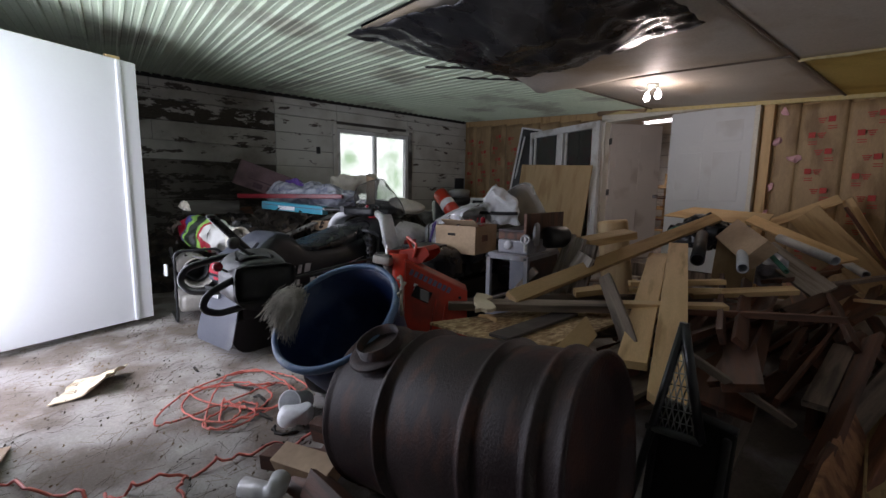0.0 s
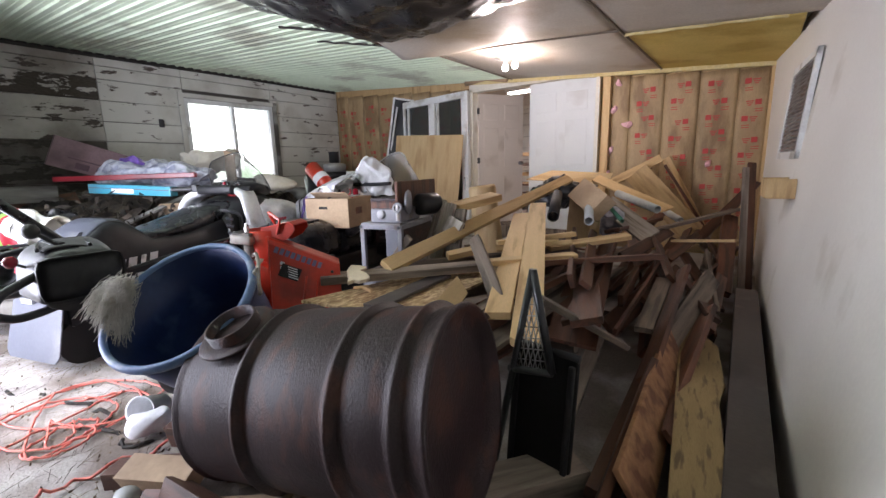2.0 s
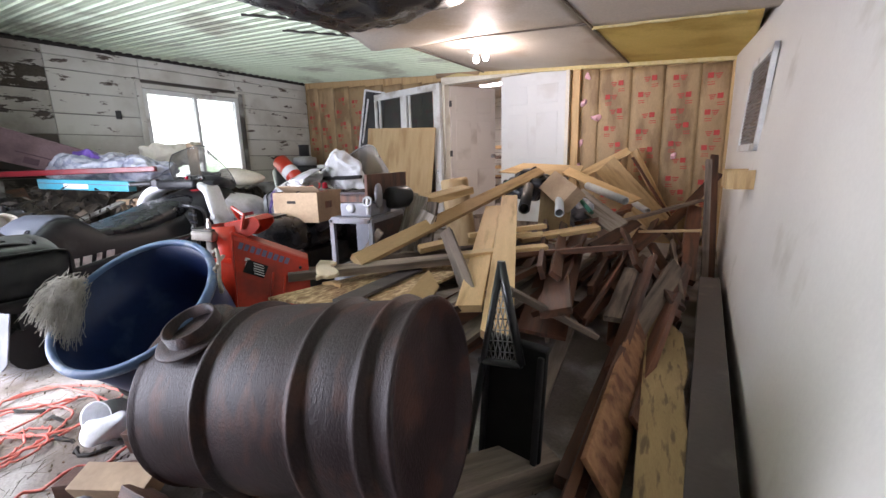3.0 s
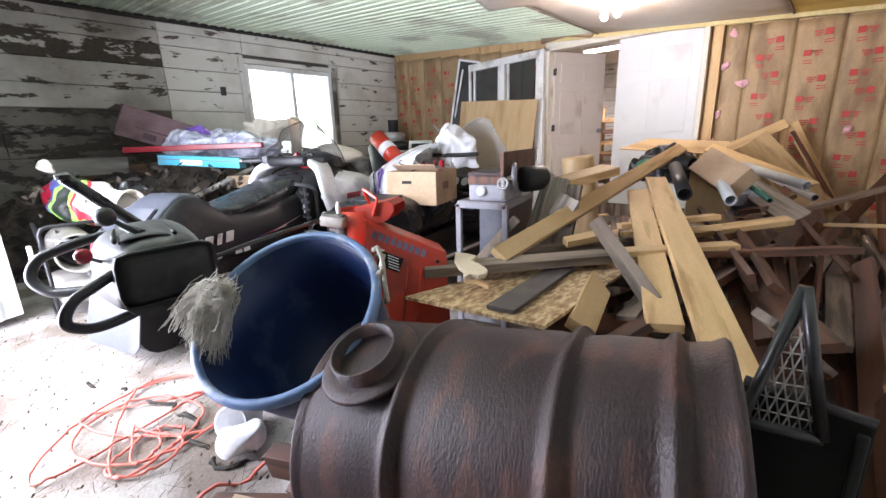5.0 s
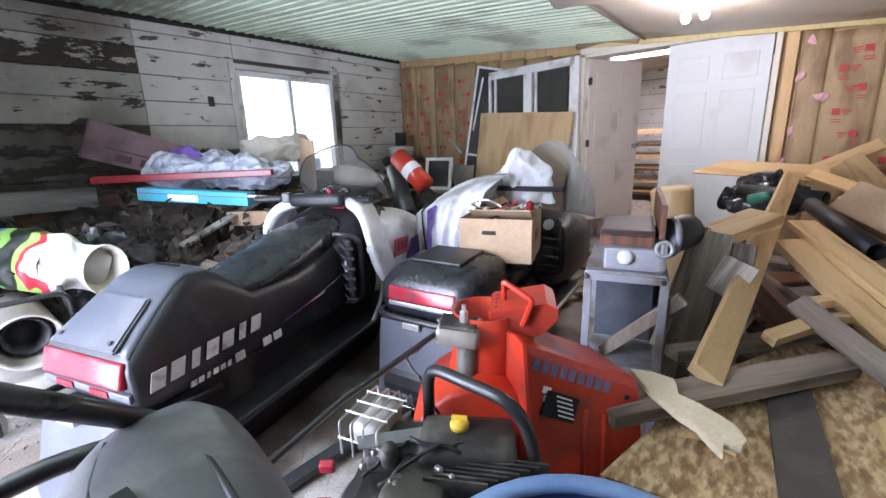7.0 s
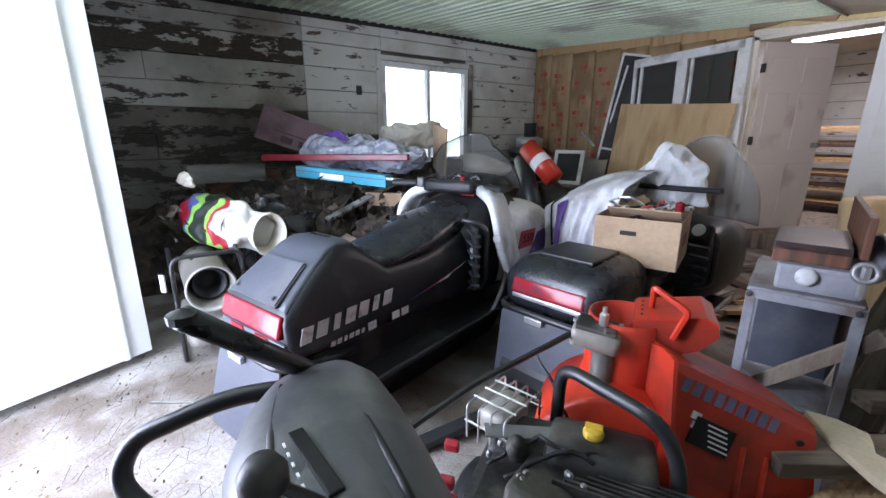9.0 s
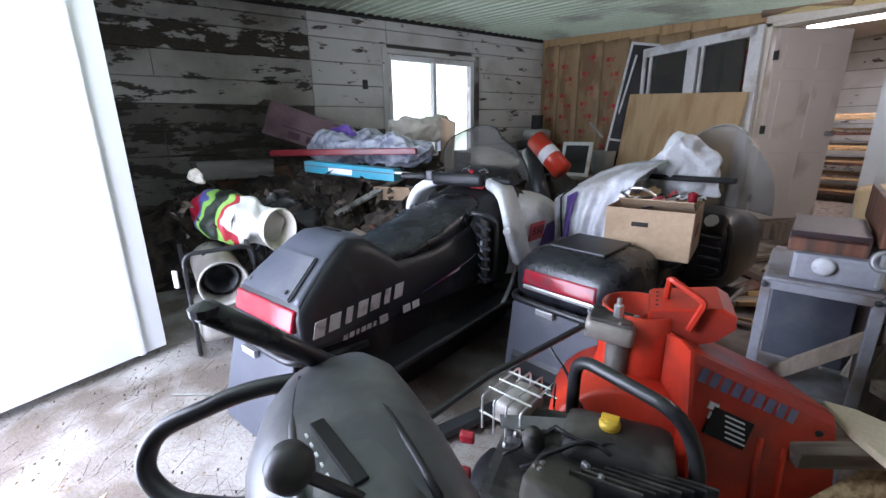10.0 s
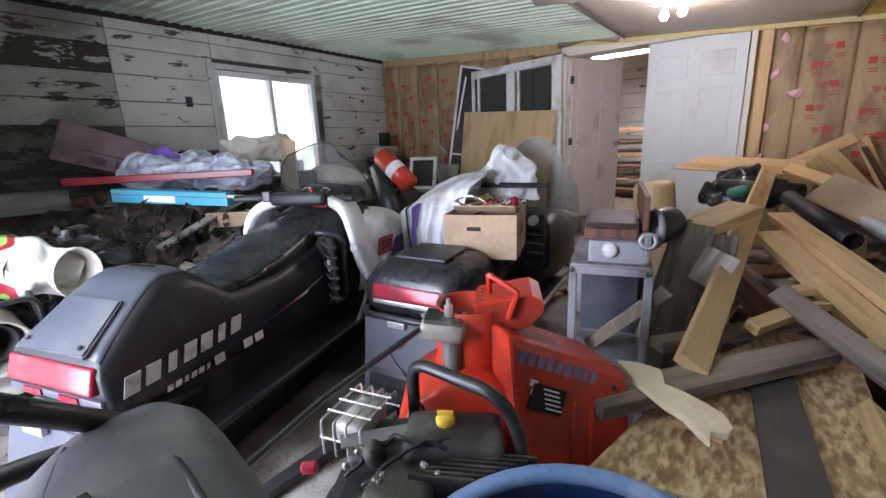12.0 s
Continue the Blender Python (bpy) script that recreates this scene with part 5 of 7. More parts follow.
F, W = Vector((-0.58, 0.815, 0)), Vector((0.815, 0.58, 0))
C0 = Vector((-1.27, 1.99, 0))


def at(w, f, z):
    return C0 + W * w + F * f + Vector((0, 0, z))


part("impeller_housing", lathe([(0, -0.15), (0.19, -0.15), (0.2, -0.13), (0.2, 0.1), (0, 0.1)], Matrix.Translation((-1.37, 1.93, 0.42)) @ F.to_track_quat("Z", "Y").to_matrix().to_4x4(), 40), ORANGE, sb, smooth=True)
HA, HB, HF = Vector((-1.21, 1.885, 0.745)), Vector((-0.995, 2.15, 0.585)), Vector((-0.78, 0.62, 0))


def hood(s, f, z):
    """A point of the auger housing: s along its top edge, f forwards, z up from that edge."""
    return HA.lerp(HB, s) + HF * f + Vector((0, 0, z))


secs = []
for s in (0.0, 0.02, 0.35, 0.7, 0.98, 1.0):
    pr = [(-0.13, -0.48), (-0.06, -0.24), (-0.012, -0.02), (0.0, 0.0), (0.02, 0.004), (0.22, -0.01), (0.34, -0.1), (0.38, -0.3), (0.36, -0.32), (0.32, -0.13), (0.2, -0.03), (0.02, -0.012), (-0.04, -0.24), (-0.11, -0.48)]
    secs.append([tuple(hood(s, f, z)) for f, z in pr])
part("auger_housing", loft(secs), ORANGE, sb, "orange sheet-metal auger housing")
part("side_flange", loft([[tuple(hood(0, f, z) + Vector((-o, -o, 0))) for f, z in ((-0.15, -0.48), (-0.08, -0.24), (-0.03, 0.01), (0.02, 0.012), (0.34, -0.08), (0.36, -0.4))] for o in (0, 0.006)]), ORANGE, sb)
for k, s in enumerate((0.5, 0.66)):
    part("crease", tube([hood(s, -0.035, -0.12), hood(s - 0.12, -0.10, -0.38)], 0.006, 6), ORANGE, sb)
part("bolt", lathe([(0.008, 0), (0.008, 0.005), (0, 0.006)], Matrix.Translation(hood(0.88, -0.02, -0.05)) @ pose(0, 0, 0, 100, 0, 50), 10), DARKMETAL, sb)
hx_ = (HB - HA).normalized()
hn = hx_.cross(hood(0, -0.06, -0.24) - HA).normalized()
hm = Matrix((hx_, hn, hx_.cross(hn))).transposed().to_4x4()
if hn.y > 0:
    hm = Matrix((hx_, -hn, hx_.cross(-hn))).transposed().to_4x4()
for i in range(9):
    part("mark", box(0.019, 0.006, 0.032, Matrix.Translation(hood(0.1 + 0.075 * i, -0.015, -0.04)) @ hm), LOGOBLUE, sb)
wl_ = part("warning_label", box(0.10, 0.006, 0.065, Matrix.Translation(hood(0.27, -0.04, -0.13)) @ hm), LABELBLACK, sb, "black safety label")
for k in range(3):
    part("pictogram", box(0.022, 0.008, 0.017, Matrix.Translation(hood(0.17, -0.029 - 0.006 * k, -0.098 - 0.022 * k)) @ hm), PAPER, wl_)
for k in range(5):
    part("text_bar", box(0.05, 0.008, 0.004, Matrix.Translation(hood(0.31, -0.033 - 0.003 * k, -0.105 - 0.012 * k)) @ hm), PAPER, wl_)
# chute
part("chute_base", lathe([(0.115, -0.06), (0.118, 0.0), (0.105, 0.015), (0.098, 0.03), (0.096, 0.19), (0.09, 0.19), (0.09, 0.0)], Matrix.Translation((-1.375, 1.965, 0.585)), 32), ORANGE, sb, smooth=True)
NR = [Vector(p) for p in ((-1.324, 1.92, 0.786), (-1.315, 1.926, 0.707), (-1.255, 1.959, 0.704), (-1.198, 1.991, 0.735), (-1.167, 2.009, 0.775), (-1.170, 2.007, 0.80), (-1.194, 1.994, 0.815))]
back_ = Vector((-0.078, 0.139, 0))
part("chute_side", loft([NR, [p + back_ * 0.05 for p in NR]]), ORANGE, sb)
part("chute_side", loft([[p + back_ for p in NR], [p + back_ * 1.05 for p in NR]]), ORANGE, sb)
up_ = Vector((0, 0, 0.005))
for a, b in ((NR[0], NR[6]), (NR[6], NR[5])):
    part("deflector", loft([[a, b, b + up_, a + up_], [a + back_, b + back_, b + back_ + up_, a + back_ + up_]]), ORANGE, sb)
part("deflector_back", loft([[NR[0], NR[1], NR[1] + Vector((-0.006, -0.003, 0)), NR[0] + Vector((-0.006, -0.003, 0))], [q + back_ for q in (NR[0], NR[1], NR[1] + Vector((-0.006, -0.003, 0)), NR[0] + Vector((-0.006, -0.003, 0)))]]), ORANGE, sb)
for k in range(4):
    part("rivet", lathe([(0.004, 0), (0.003, 0.003), (0, 0.003)], Matrix.Translation(NR[0] + back_ * (0.2 + 0.2 * k) + Vector((0.012, 0.006, 0.007))), 8), DARKMETAL, sb)
part("deflector_handle", tube(rounded([(-1.335, 2.01, 0.795), (-1.305, 1.955, 0.872), (-1.222, 1.965, 0.832), (-1.245, 1.955, 0.757)], 0.012), 0.008, 6), ORANGE, sb)
# chute control and engine
part("gear_box", box(0.12, 0.1, 0.05, pose(-1.39, 1.86, 0.735, 0, 6, 30), 0.014), HEATERTAN, sb, "dusty cast gear box", True)
part("gear_box_lid", box(0.1, 0.085, 0.012, pose(-1.389, 1.86, 0.764, 0, 6, 30), 0.005), ENGINE, sb)
for dx, dy in ((-0.045, -0.03), (0.045, -0.03), (-0.045, 0.035), (0.045, 0.035)):
    part("lid_screw", lathe([(0.006, 0), (0.006, 0.006), (0, 0.007)], pose(-1.389 + dx, 1.86 + dy, 0.768), 8), STEEL, sb)
part("gear_box_neck", lathe([(0.03, 0), (0.03, 0.11), (0, 0.11)], pose(-1.37, 1.87, 0.61), 16), ENGINE, sb, smooth=True)
part("bolt", lathe([(0.012, 0), (0.012, 0.03), (0.006, 0.035), (0.006, 0.05), (0, 0.05)], pose(-1.375, 1.865, 0.768), 8), CHROME, sb)
part("control_rod", tube([(-1.42, 1.84, 0.75), (-1.44, 1.5, 0.7), (-1.42, 1.25, 0.66)], 0.008, 6), BLACKSTEEL, sb)
part("cable", wavy([(-1.40, 1.82, 0.76), (-1.5, 1.75, 0.68), (-1.36, 1.72, 0.58), (-1.3, 1.7, 0.5)], 0.004, 0.02, 20, 2), BLACKPLASTIC, sb)
eng = part("engine_block", box(0.34, 0.32, 0.22, pose(-1.28, 1.6, 0.43, 0, 0, 32), 0.03), ENGINE, sb, "greasy engine block")
part("recoil_cover", lathe([(0.1, 0), (0.105, 0.03), (0.09, 0.06), (0.04, 0.07), (0, 0.07)], pose(-1.24, 1.47, 0.44, 70, 0, 20), 28), ENGINE, sb, smooth=True)
part("fuel_tank", box(0.22, 0.14, 0.1, pose(-1.22, 1.66, 0.57, 0, 0, 32), 0.03), ENGINE, sb, smooth=True)
fcap = part("fuel_cap", lathe([(0.021, 0), (0.022, 0.009), (0.019, 0.016), (0.009, 0.02), (0, 0.02)], pose(-1.24, 1.66, 0.622), 20), YELLOW, sb, "yellow fuel cap")
part("cap_grip", box(0.036, 0.007, 0.014, pose(-1.24, 1.66, 0.645, 0, 0, 30), 0.003), YELLOW, fcap)
part("shroud", box(0.2, 0.12, 0.05, pose(-1.33, 1.60, 0.565, 6, -4, 32), 0.014), ENGINE, sb, "greasy cooling shroud", True)
part("shroud", box(0.12, 0.16, 0.06, pose(-1.24, 1.52, 0.56, -8, 6, 20), 0.016), ENGINE, sb, "greasy cooling shroud", True)
part("carburettor", lathe([(0, 0), (0.022, 0), (0.024, 0.006), (0.024, 0.03), (0.016, 0.036), (0.016, 0.045), (0, 0.045)], pose(-1.33, 1.53, 0.575, 12, 8, 0), 20), ENGINE, sb, smooth=True)
for k in range(7):
    part("cooling_fin", box(0.13, 0.006, 0.05, pose(-1.17 + 0.012 * k, 1.55 + 0.02 * k, 0.575, 0, 0, 28), 0.002), ENGINE, sb)
rng = random.Random(3)
for k in range(14):
    part("engine_bolt", lathe([(0.007, 0), (0.007, 0.008), (0.004, 0.012), (0, 0.012)], pose(-1.3 + rng.uniform(-0.12, 0.12), 1.56 + rng.uniform(-0.1, 0.1), 0.592), 6), STEEL, sb)
part("bracket_plate", box(0.16, 0.035, 0.004, pose(-1.35, 1.56, 0.605, 10, 4, 55)), STEEL, sb)
for k in range(2):
    part("hose", wavy([(-1.36 + 0.06 * k, 1.47, 0.57), (-1.3 + 0.05 * k, 1.56, 0.625), (-1.2, 1.6 + 0.03 * k, 0.615), (-1.14, 1.7, 0.52)], 0.005, 0.012, 30, k + 20), BLACKPLASTIC, sb, smooth=True)
# muffler in its wire cage
mm = Matrix.Translation((-1.43, 1.585, 0.595)) @ pose(0, 0, 0, 0, 0, 14) @ Matrix.Scale(0.72, 4)
part("muffler", box(0.1, 0.16, 0.08, mm, 0.02), HEATERTAN, sb, smooth=True)
for x in (-0.07, -0.025, 0.02, 0.07):
    part("cage_wire", tube(rounded([mm @ Vector((x, -0.11, -0.06)), mm @ Vector((x, -0.11, 0.06)), mm @ Vector((x, 0.11, 0.06)), mm @ Vector((x, 0.11, -0.06))], 0.01, 3), 0.0028, 5), CHROME, sb)
for y, z in ((-0.11, 0.0), (-0.06, 0.062), (0.0, 0.062), (0.06, 0.062), (0.11, 0.0)):
    part("cage_wire", tube([mm @ Vector((-0.08, y, z)), mm @ Vector((0.08, y, z))], 0.0028, 5), CHROME, sb)
for k, (x, y, z) in enumerate(((-1.47, 1.46, 0.535), (-1.42, 1.41, 0.50), (-1.37, 1.38, 0.51), (-1.45, 1.43, 0.46))):
    part("choke_knob", box(0.035, 0.02, 0.03, pose(x, y, z, 20, 0, 40), 0.006), TAILRED, sb, "red plastic knob")
part("guard_bar", tube(rounded([(-1.37, 1.70, 0.46), (-1.365, 1.70, 0.715), (-1.12, 1.69, 0.715), (-1.085, 1.715, 0.62), (-1.085, 1.73, 0.42)], 0.05), 0.015, 12), BLACKSTEEL, sb, smooth=True)
for s in (-1, 1):
    part("wheel", lathe([(0.06, -0.05), (0.17, -0.055), (0.2, -0.03), (0.2, 0.03), (0.17, 0.055), (0.06, 0.05)], Matrix.Translation((-1.26 + s * 0.15 - 0.06, 1.64 + s * 0.1, 0.2)) @ W.to_track_quat("Z", "Y").to_matrix().to_4x4(), 24), BLACKPLASTIC, sb, "black rubber tyre", True)
    part("handle_tube", tube(rounded([(-1.26 + s * 0.15, 1.58 + s * 0.1, 0.32), (-1.29 + s * 0.15, 1.3 + s * 0.04, 0.6), (-1.29 + s * 0.17, 1.13, 0.68)], 0.1), 0.014, 8), BLACKSTEEL, sb, smooth=True)
# control panel
dome, tray = [], []
for x, yc, w, zb, zt in ((-1.545, 1.175, 0.03, 0.735, 0.765), (-1.53, 1.17, 0.07, 0.72, 0.80), (-1.50, 1.165, 0.1, 0.71, 0.828), (-1.44, 1.15, 0.13, 0.70, 0.842), (-1.36, 1.13, 0.145, 0.69, 0.848), (-1.25, 1.115, 0.145, 0.685, 0.848), (-1.15, 1.11, 0.13, 0.68, 0.842), (-1.09, 1.11, 0.12, 0.675, 0.834), (-1.075, 1.11, 0.112, 0.675, 0.82)):
    dome.append([(x, yc + w * math.copysign(abs(math.cos(math.pi * i / 18)) ** 0.62, math.cos(math.pi * i / 18)), zb + (zt - zb) * math.sin(math.pi * i / 18) ** 0.62) for i in range(19)] + [(x, yc - w * 0.96, zb - 0.004), (x, yc + w * 0.96, zb - 0.004)])
    tray.append([(x, yc + 0.9 * w * math.cos(math.pi * i / 12), zb - 0.05 * math.sin(math.pi * i / 12)) for i in range(13)] + [(x, yc - 0.88 * w, zb + 0.006), (x, yc + 0.88 * w, zb + 0.006)])
part("control_panel", loft(dome), SHEENPANEL, sb, "domed charcoal control panel", True)
part("panel_tray", loft(tray), BLACKPLASTIC, sb, "black underside of the panel", True)
part("panel_end", box(0.03, 0.235, 0.15, pose(-1.062, 1.11, 0.745), 0.035), BLACKPLASTIC, sb, "black end cap", True)
part("panel_inset", sheet(14, 10, lambda u, v: (-1.46 + 0.34 * u, 1.085 + 0.125 * (v - 0.5) * (1 - 0.5 * (1 - u) ** 3) + 0.05 * (1 - u), 0.8485 - 0.012 * abs(2 * v - 1) ** 3 - 0.012 * (1 - u) ** 3), 0.004), SHEENPANEL, sb, smooth=True)
# black tubes draw the shadow along both edges of the raised inset
for v in (0, 1):
    part("panel_groove", tube([(-1.46 + 0.34 * u / 8, 1.085 + 0.14 * (v - 0.5) * (1 - 0.5 * (1 - u / 8) ** 3) + 0.05 * (1 - u / 8), 0.842 - 0.012 * (1 - u / 8) ** 3) for u in range(9)], 0.006, 6), BLACKPLASTIC, sb, smooth=True)
sm = Matrix.Translation((-1.245, 1.086, 0.849)) @ pose(0, 0, 0, 0, 0, 4)
part("lever_slot", box(0.13, 0.02, 0.008, sm, 0.002), LABELBLACK, sb)
lev = part("lever", tube([(-1.165, 1.088, 0.84), (-1.185, 1.03, 0.892)], 0.007, 8), BLACKSTEEL, sb)
part("lever_knob", lathe([(0, -0.026), (0.015, -0.022), (0.025, -0.008), (0.025, 0.008), (0.016, 0.022), (0, 0.026)], pose(-1.19, 1.02, 0.90), 20), BLACKPLASTIC, lev, "round black lever knob", True)
for k in range(6):
    part("scale_mark", box(0.008, 0.003, 0.002, pose(-1.29 + 0.02 * k, 1.062, 0.8505)), PAPER, sb)
HORN_PTS = [(-1.42, 0.98, 1.0), (-1.51, 1.15, 0.824), (-1.545, 1.22, 0.755)]
LOOP_PTS = [(-1.49, 1.14, 0.80), (-1.53, 1.03, 0.80), (-1.575, 0.885, 0.75), (-1.57, 0.855, 0.69), (-1.52, 0.89, 0.645), (-1.43, 0.99, 0.65), (-1.40, 1.04, 0.68)]
part("grip", tube(rounded(HORN_PTS, 0.06), 0.018, 12, taper=None), BLACKSTEEL, sb, "black clutch lever", True)
part("grip_end", lathe([(0, -0.012), (0.019, -0.006), (0.02, 0.006), (0, 0.014)], Matrix.Translation(HORN_PTS[0]), 12), BLACKPLASTIC, sb)
part("handle_loop", tube(rounded(LOOP_PTS, 0.09), 0.016, 12), BLACKSTEEL, sb, "black looped handle bar", True)
part("loop_label", box(0.1, 0.002, 0.02, pose(-1.562, 0.965, 0.795, 60, 12, 72)), PAPER, sb)
part("bracket", box(0.03, 0.05, 0.1, pose(-1.53, 1.17, 0.76, 0, 20, 10), 0.004), BLACKSTEEL, sb)
part("handle_loop", tube(rounded([(-1.10, 1.12, 0.815), (-1.12, 1.03, 0.775), (-1.09, 0.90, 0.72), (-1.09, 0.875, 0.665), (-1.11, 0.93, 0.63), (-1.12, 1.02, 0.64), (-1.12, 1.09, 0.67)], 0.06), 0.014, 12), BLACKSTEEL, sb, "black looped handle bar", True)
part("red_knob", lathe([(0, -0.02), (0.012, -0.018), (0.02, -0.004), (0.02, 0.006), (0.012, 0.018), (0, 0.02)], pose(-1.18, 0.955, 0.808), 18), TAILRED, sb, "red ball knob", True)
part("knob_rod", tube([(-1.18, 0.965, 0.80), (-1.17, 1.03, 0.76)], 0.005, 6), BLACKSTEEL, sb)
tagged(part("steel_bar", box(0.06, 0.75, 0.03, pose(-2.0, 1.9, 0.06, 6, 0, -8), 0.004), DARKMETAL), "flat dark steel bar lying on the floor", "bar")


# saw stand with a small bench saw
st = thing("saw_stand", pose(0, 0, 0), "rusty grey angle-iron stand with an open front", "stand")
A, B, D = Vector((-1.315, 2.627, 0)), Vector((-1.05, 2.70, 0)), Vector((-0.13, 0.47, 0))
for p in (A, B, A + D, B + D):
    part("leg", box(0.03, 0.03, 0.72, pose(p.x, p.y, 0.36, 0, 0, 15), 0.003), PAINTSTEEL, st)
for z in (0.71, 0.32):
    for p, q in ((A, B), (A, A + D), (B, B + D), (A + D, B + D)):
        part("rail", box(0.03, 0.03, (q - p).length, between(p + Vector((0, 0, z)), q + Vector((0, 0, z))), 0.003), PAINTSTEEL, st)
ab = (A + B) / 2
part("front_panel", box(0.27, 0.008, 0.3, pose(ab.x, ab.y - 0.004, 0.17, 0, 0, 15), 0.002), PAINTSTEEL, st)
sp = (B + B + D) / 2
part("side_panel", box(0.008, 0.48, 0.36, pose(sp.x + 0.01, sp.y, 0.52, 0, 0, 15), 0.002), RUST, st)
part("shelf", box(0.26, 0.46, 0.01, pose((ab + D / 2).x, (ab + D / 2).y, 0.33, 0, 0, 15)), PAINTSTEEL, st)
part("top_plate", box(0.29, 0.50, 0.012, pose((ab + D / 2).x, (ab + D / 2).y, 0.728, 0, 0, 15), 0.003), PAINTSTEEL, st)
for p in (A, B):
    part("bolt", lathe([(0.01, 0), (0.01, 0.006), (0, 0.008)], pose(p.x, p.y - 0.018, 0.71, 90, 0, 15), 10), DARKMETAL, st)
bk_ = (A + B) / 2 + D * 0.55
part("back_panel", box(0.24, 0.006, 0.36, pose(bk_.x, bk_.y, 0.52, 0, 0, 15), 0.002), SLEDTAIL, st, "lilac grey back sheet")
tagged(part("tilted_board", box(0.05, 0.02, 0.42, pose(-1.13, 2.72, 0.5, 12, 42, 15), 0.003), OLDWOOD), "scrap board leaning inside the stand", "lumber", "loose lumber")
sw = thing("bench_saw", pose(-1.21, 2.86, 0.735, 0, 0, 15), "old bench planer with a wooden fence", "machine")
part("base", box(0.22, 0.3, 0.09, pose(0, -0.03, 0.045), 0.012), PAINTSTEEL, sw)
part("table", box(0.2, 0.36, 0.03, pose(-0.03, 0.04, 0.14), 0.004), RUST, sw)
part("table_edge", box(0.2, 0.1, 0.06, pose(-0.03, -0.09, 0.115), 0.006), BROWNWOOD, sw)
part("fence", box(0.02, 0.62, 0.13, pose(0.09, 0.12, 0.2), 0.003), BROWNWOOD, sw, "brown wooden fence")
part("motor", lathe([(0, -0.09), (0.06, -0.09), (0.075, -0.07), (0.075, 0.07), (0.06, 0.09), (0, 0.09)], pose(0.17, 0.12, 0.1, 0, 90, 60), 24), DARKMETAL, sw, smooth=True)
part("dial", lathe([(0, 0.016), (0.02, 0.015), (0.029, 0.008), (0.03, 0)], pose(-0.03, -0.182, 0.055, 80, 0, 0), 24), SILVERPRINT, sw, "pale round dial", True)
part("crank", tube([(0.1, -0.2, 0.02), (0.1, -0.2, 0.12)], 0.012, 8), CHROME, sw)
part("crank_wheel", lathe([(0.03, -0.008), (0.036, 0), (0.03, 0.008), (0.02, 0.006), (0.02, -0.006), (0.03, -0.008)], pose(0.1, -0.2, 0.1, 75, 0, 0), 18), STEEL, sw, smooth=True)
part("blade_guard", lathe([(0.07, -0.012), (0.08, 0), (0.07, 0.012), (0, 0.014)], pose(0.13, -0.1, 0.13, 0, 90, 15), 26), PAINTSTEEL, sw, smooth=True)

# heap of lumber
PP = "long pine board lying on the lumber heap"
plank("board", (-0.855, 2.355, 0.545), (-0.728, 4.82, 0.945), 0.089, 0.04, PINE, "long straight pine stud leaning on the heap", roll=35)
laid("board", (-0.66, 3.94, 0.765), (0.13, 2.06, 0.41), 0.125, 0.038, (0.1, -0.25, 0.95), PINE, "wide pale pine plank sloping down the heap", cut=0.9)
laid("board", (-0.70, 3.72, 0.70), (-0.12, 2.30, 0.42), 0.12, 0.038, (0.05, -0.3, 0.95), PINE, "pale pine plank lying beside a longer one")
laid("board", (-1.30, 5.40, 0.97), (-0.50, 5.42, 0.92), 0.24, 0.012, (0, -0.45, 0.9), PLYWOOD, "thin pale plywood strip on top of the heap", cut2=0.9)
laid("board", (-0.62, 5.30, 0.935), (0.13, 5.0, 0.655), 0.11, 0.02, (0.1, -0.6, 0.8), PINE, "narrow pine strip on top of the heap", cut=0.5)
laid("board", (-0.30, 4.55, 0.75), (0.12, 4.35, 0.50), 0.17, 0.025, (0.2, -0.7, 0.7), PALEGREY, "wide dusty board on the heap")
laid("board", (-0.40, 6.10, 0.98), (0.20, 6.20, 0.30), 0.27, 0.02, (-0.2, -0.9, 0.25), PINE, "wide knotty pine board leaning on the insulation", cut=0.2)
laid("board", (-0.12, 6.25, 1.13), (0.30, 6.34, 0.32), 0.09, 0.02, (-0.2, -0.9, 0.25), PINE, "narrow pine board leaning on the insulation")
laid("board", (-0.66, 6.1, 0.86), (-0.16, 6.22, 1.13), 0.1, 0.02, (-0.1, -0.9, 0.4), PINE, "short pine offcut propped on the heap")
plank("board", (-0.10, 6.12, 1.05), (0.34, 6.34, 0.3), 0.05, 0.03, BROWNWOOD, "dark strip leaning beside the pine board", roll=10)
laid("board", (-0.395, 4.32, 0.84), (-0.38, 4.2, 0.45), 0.27, 0.02, (0, -0.95, 0.25), PLYWOOD, "pale plywood offcut standing in the heap")
plank("board", (-0.46, 4.35, 0.86), (-0.18, 4.05, 0.74), 0.2, 0.11, CARDBOARD, "flattened cardboard carton on the heap", "carton", 50)
plank("board", (-1.05, 2.06, 0.515), (-0.52, 2.78, 0.505), 0.10, 0.042, OLDWOOD, "cracked grey weathered board", roll=4)
plank("board", (-0.98, 2.55, 0.50), (-0.42, 3.16, 0.52), 0.07, 0.04, OLDWOOD, "grey weathered board on the heap", roll=-5)
plank("board", (-0.655, 2.96, 0.63), (-0.2, 2.45, 0.44), 0.075, 0.035, OLDWOOD, "lilac grey painted batten on the heap", roll=40)
plank("board", (-0.72, 2.75, 0.55), (-0.58, 2.95, 0.58), 0.05, 0.04, PINE, "short pine offcut on the heap", roll=20)
plank("board", (-0.60, 2.00, 0.465), (-0.66, 2.62, 0.465), 0.115, 0.016, DARKBOARD, "dark taupe painted board on the strand board", roll=-2)
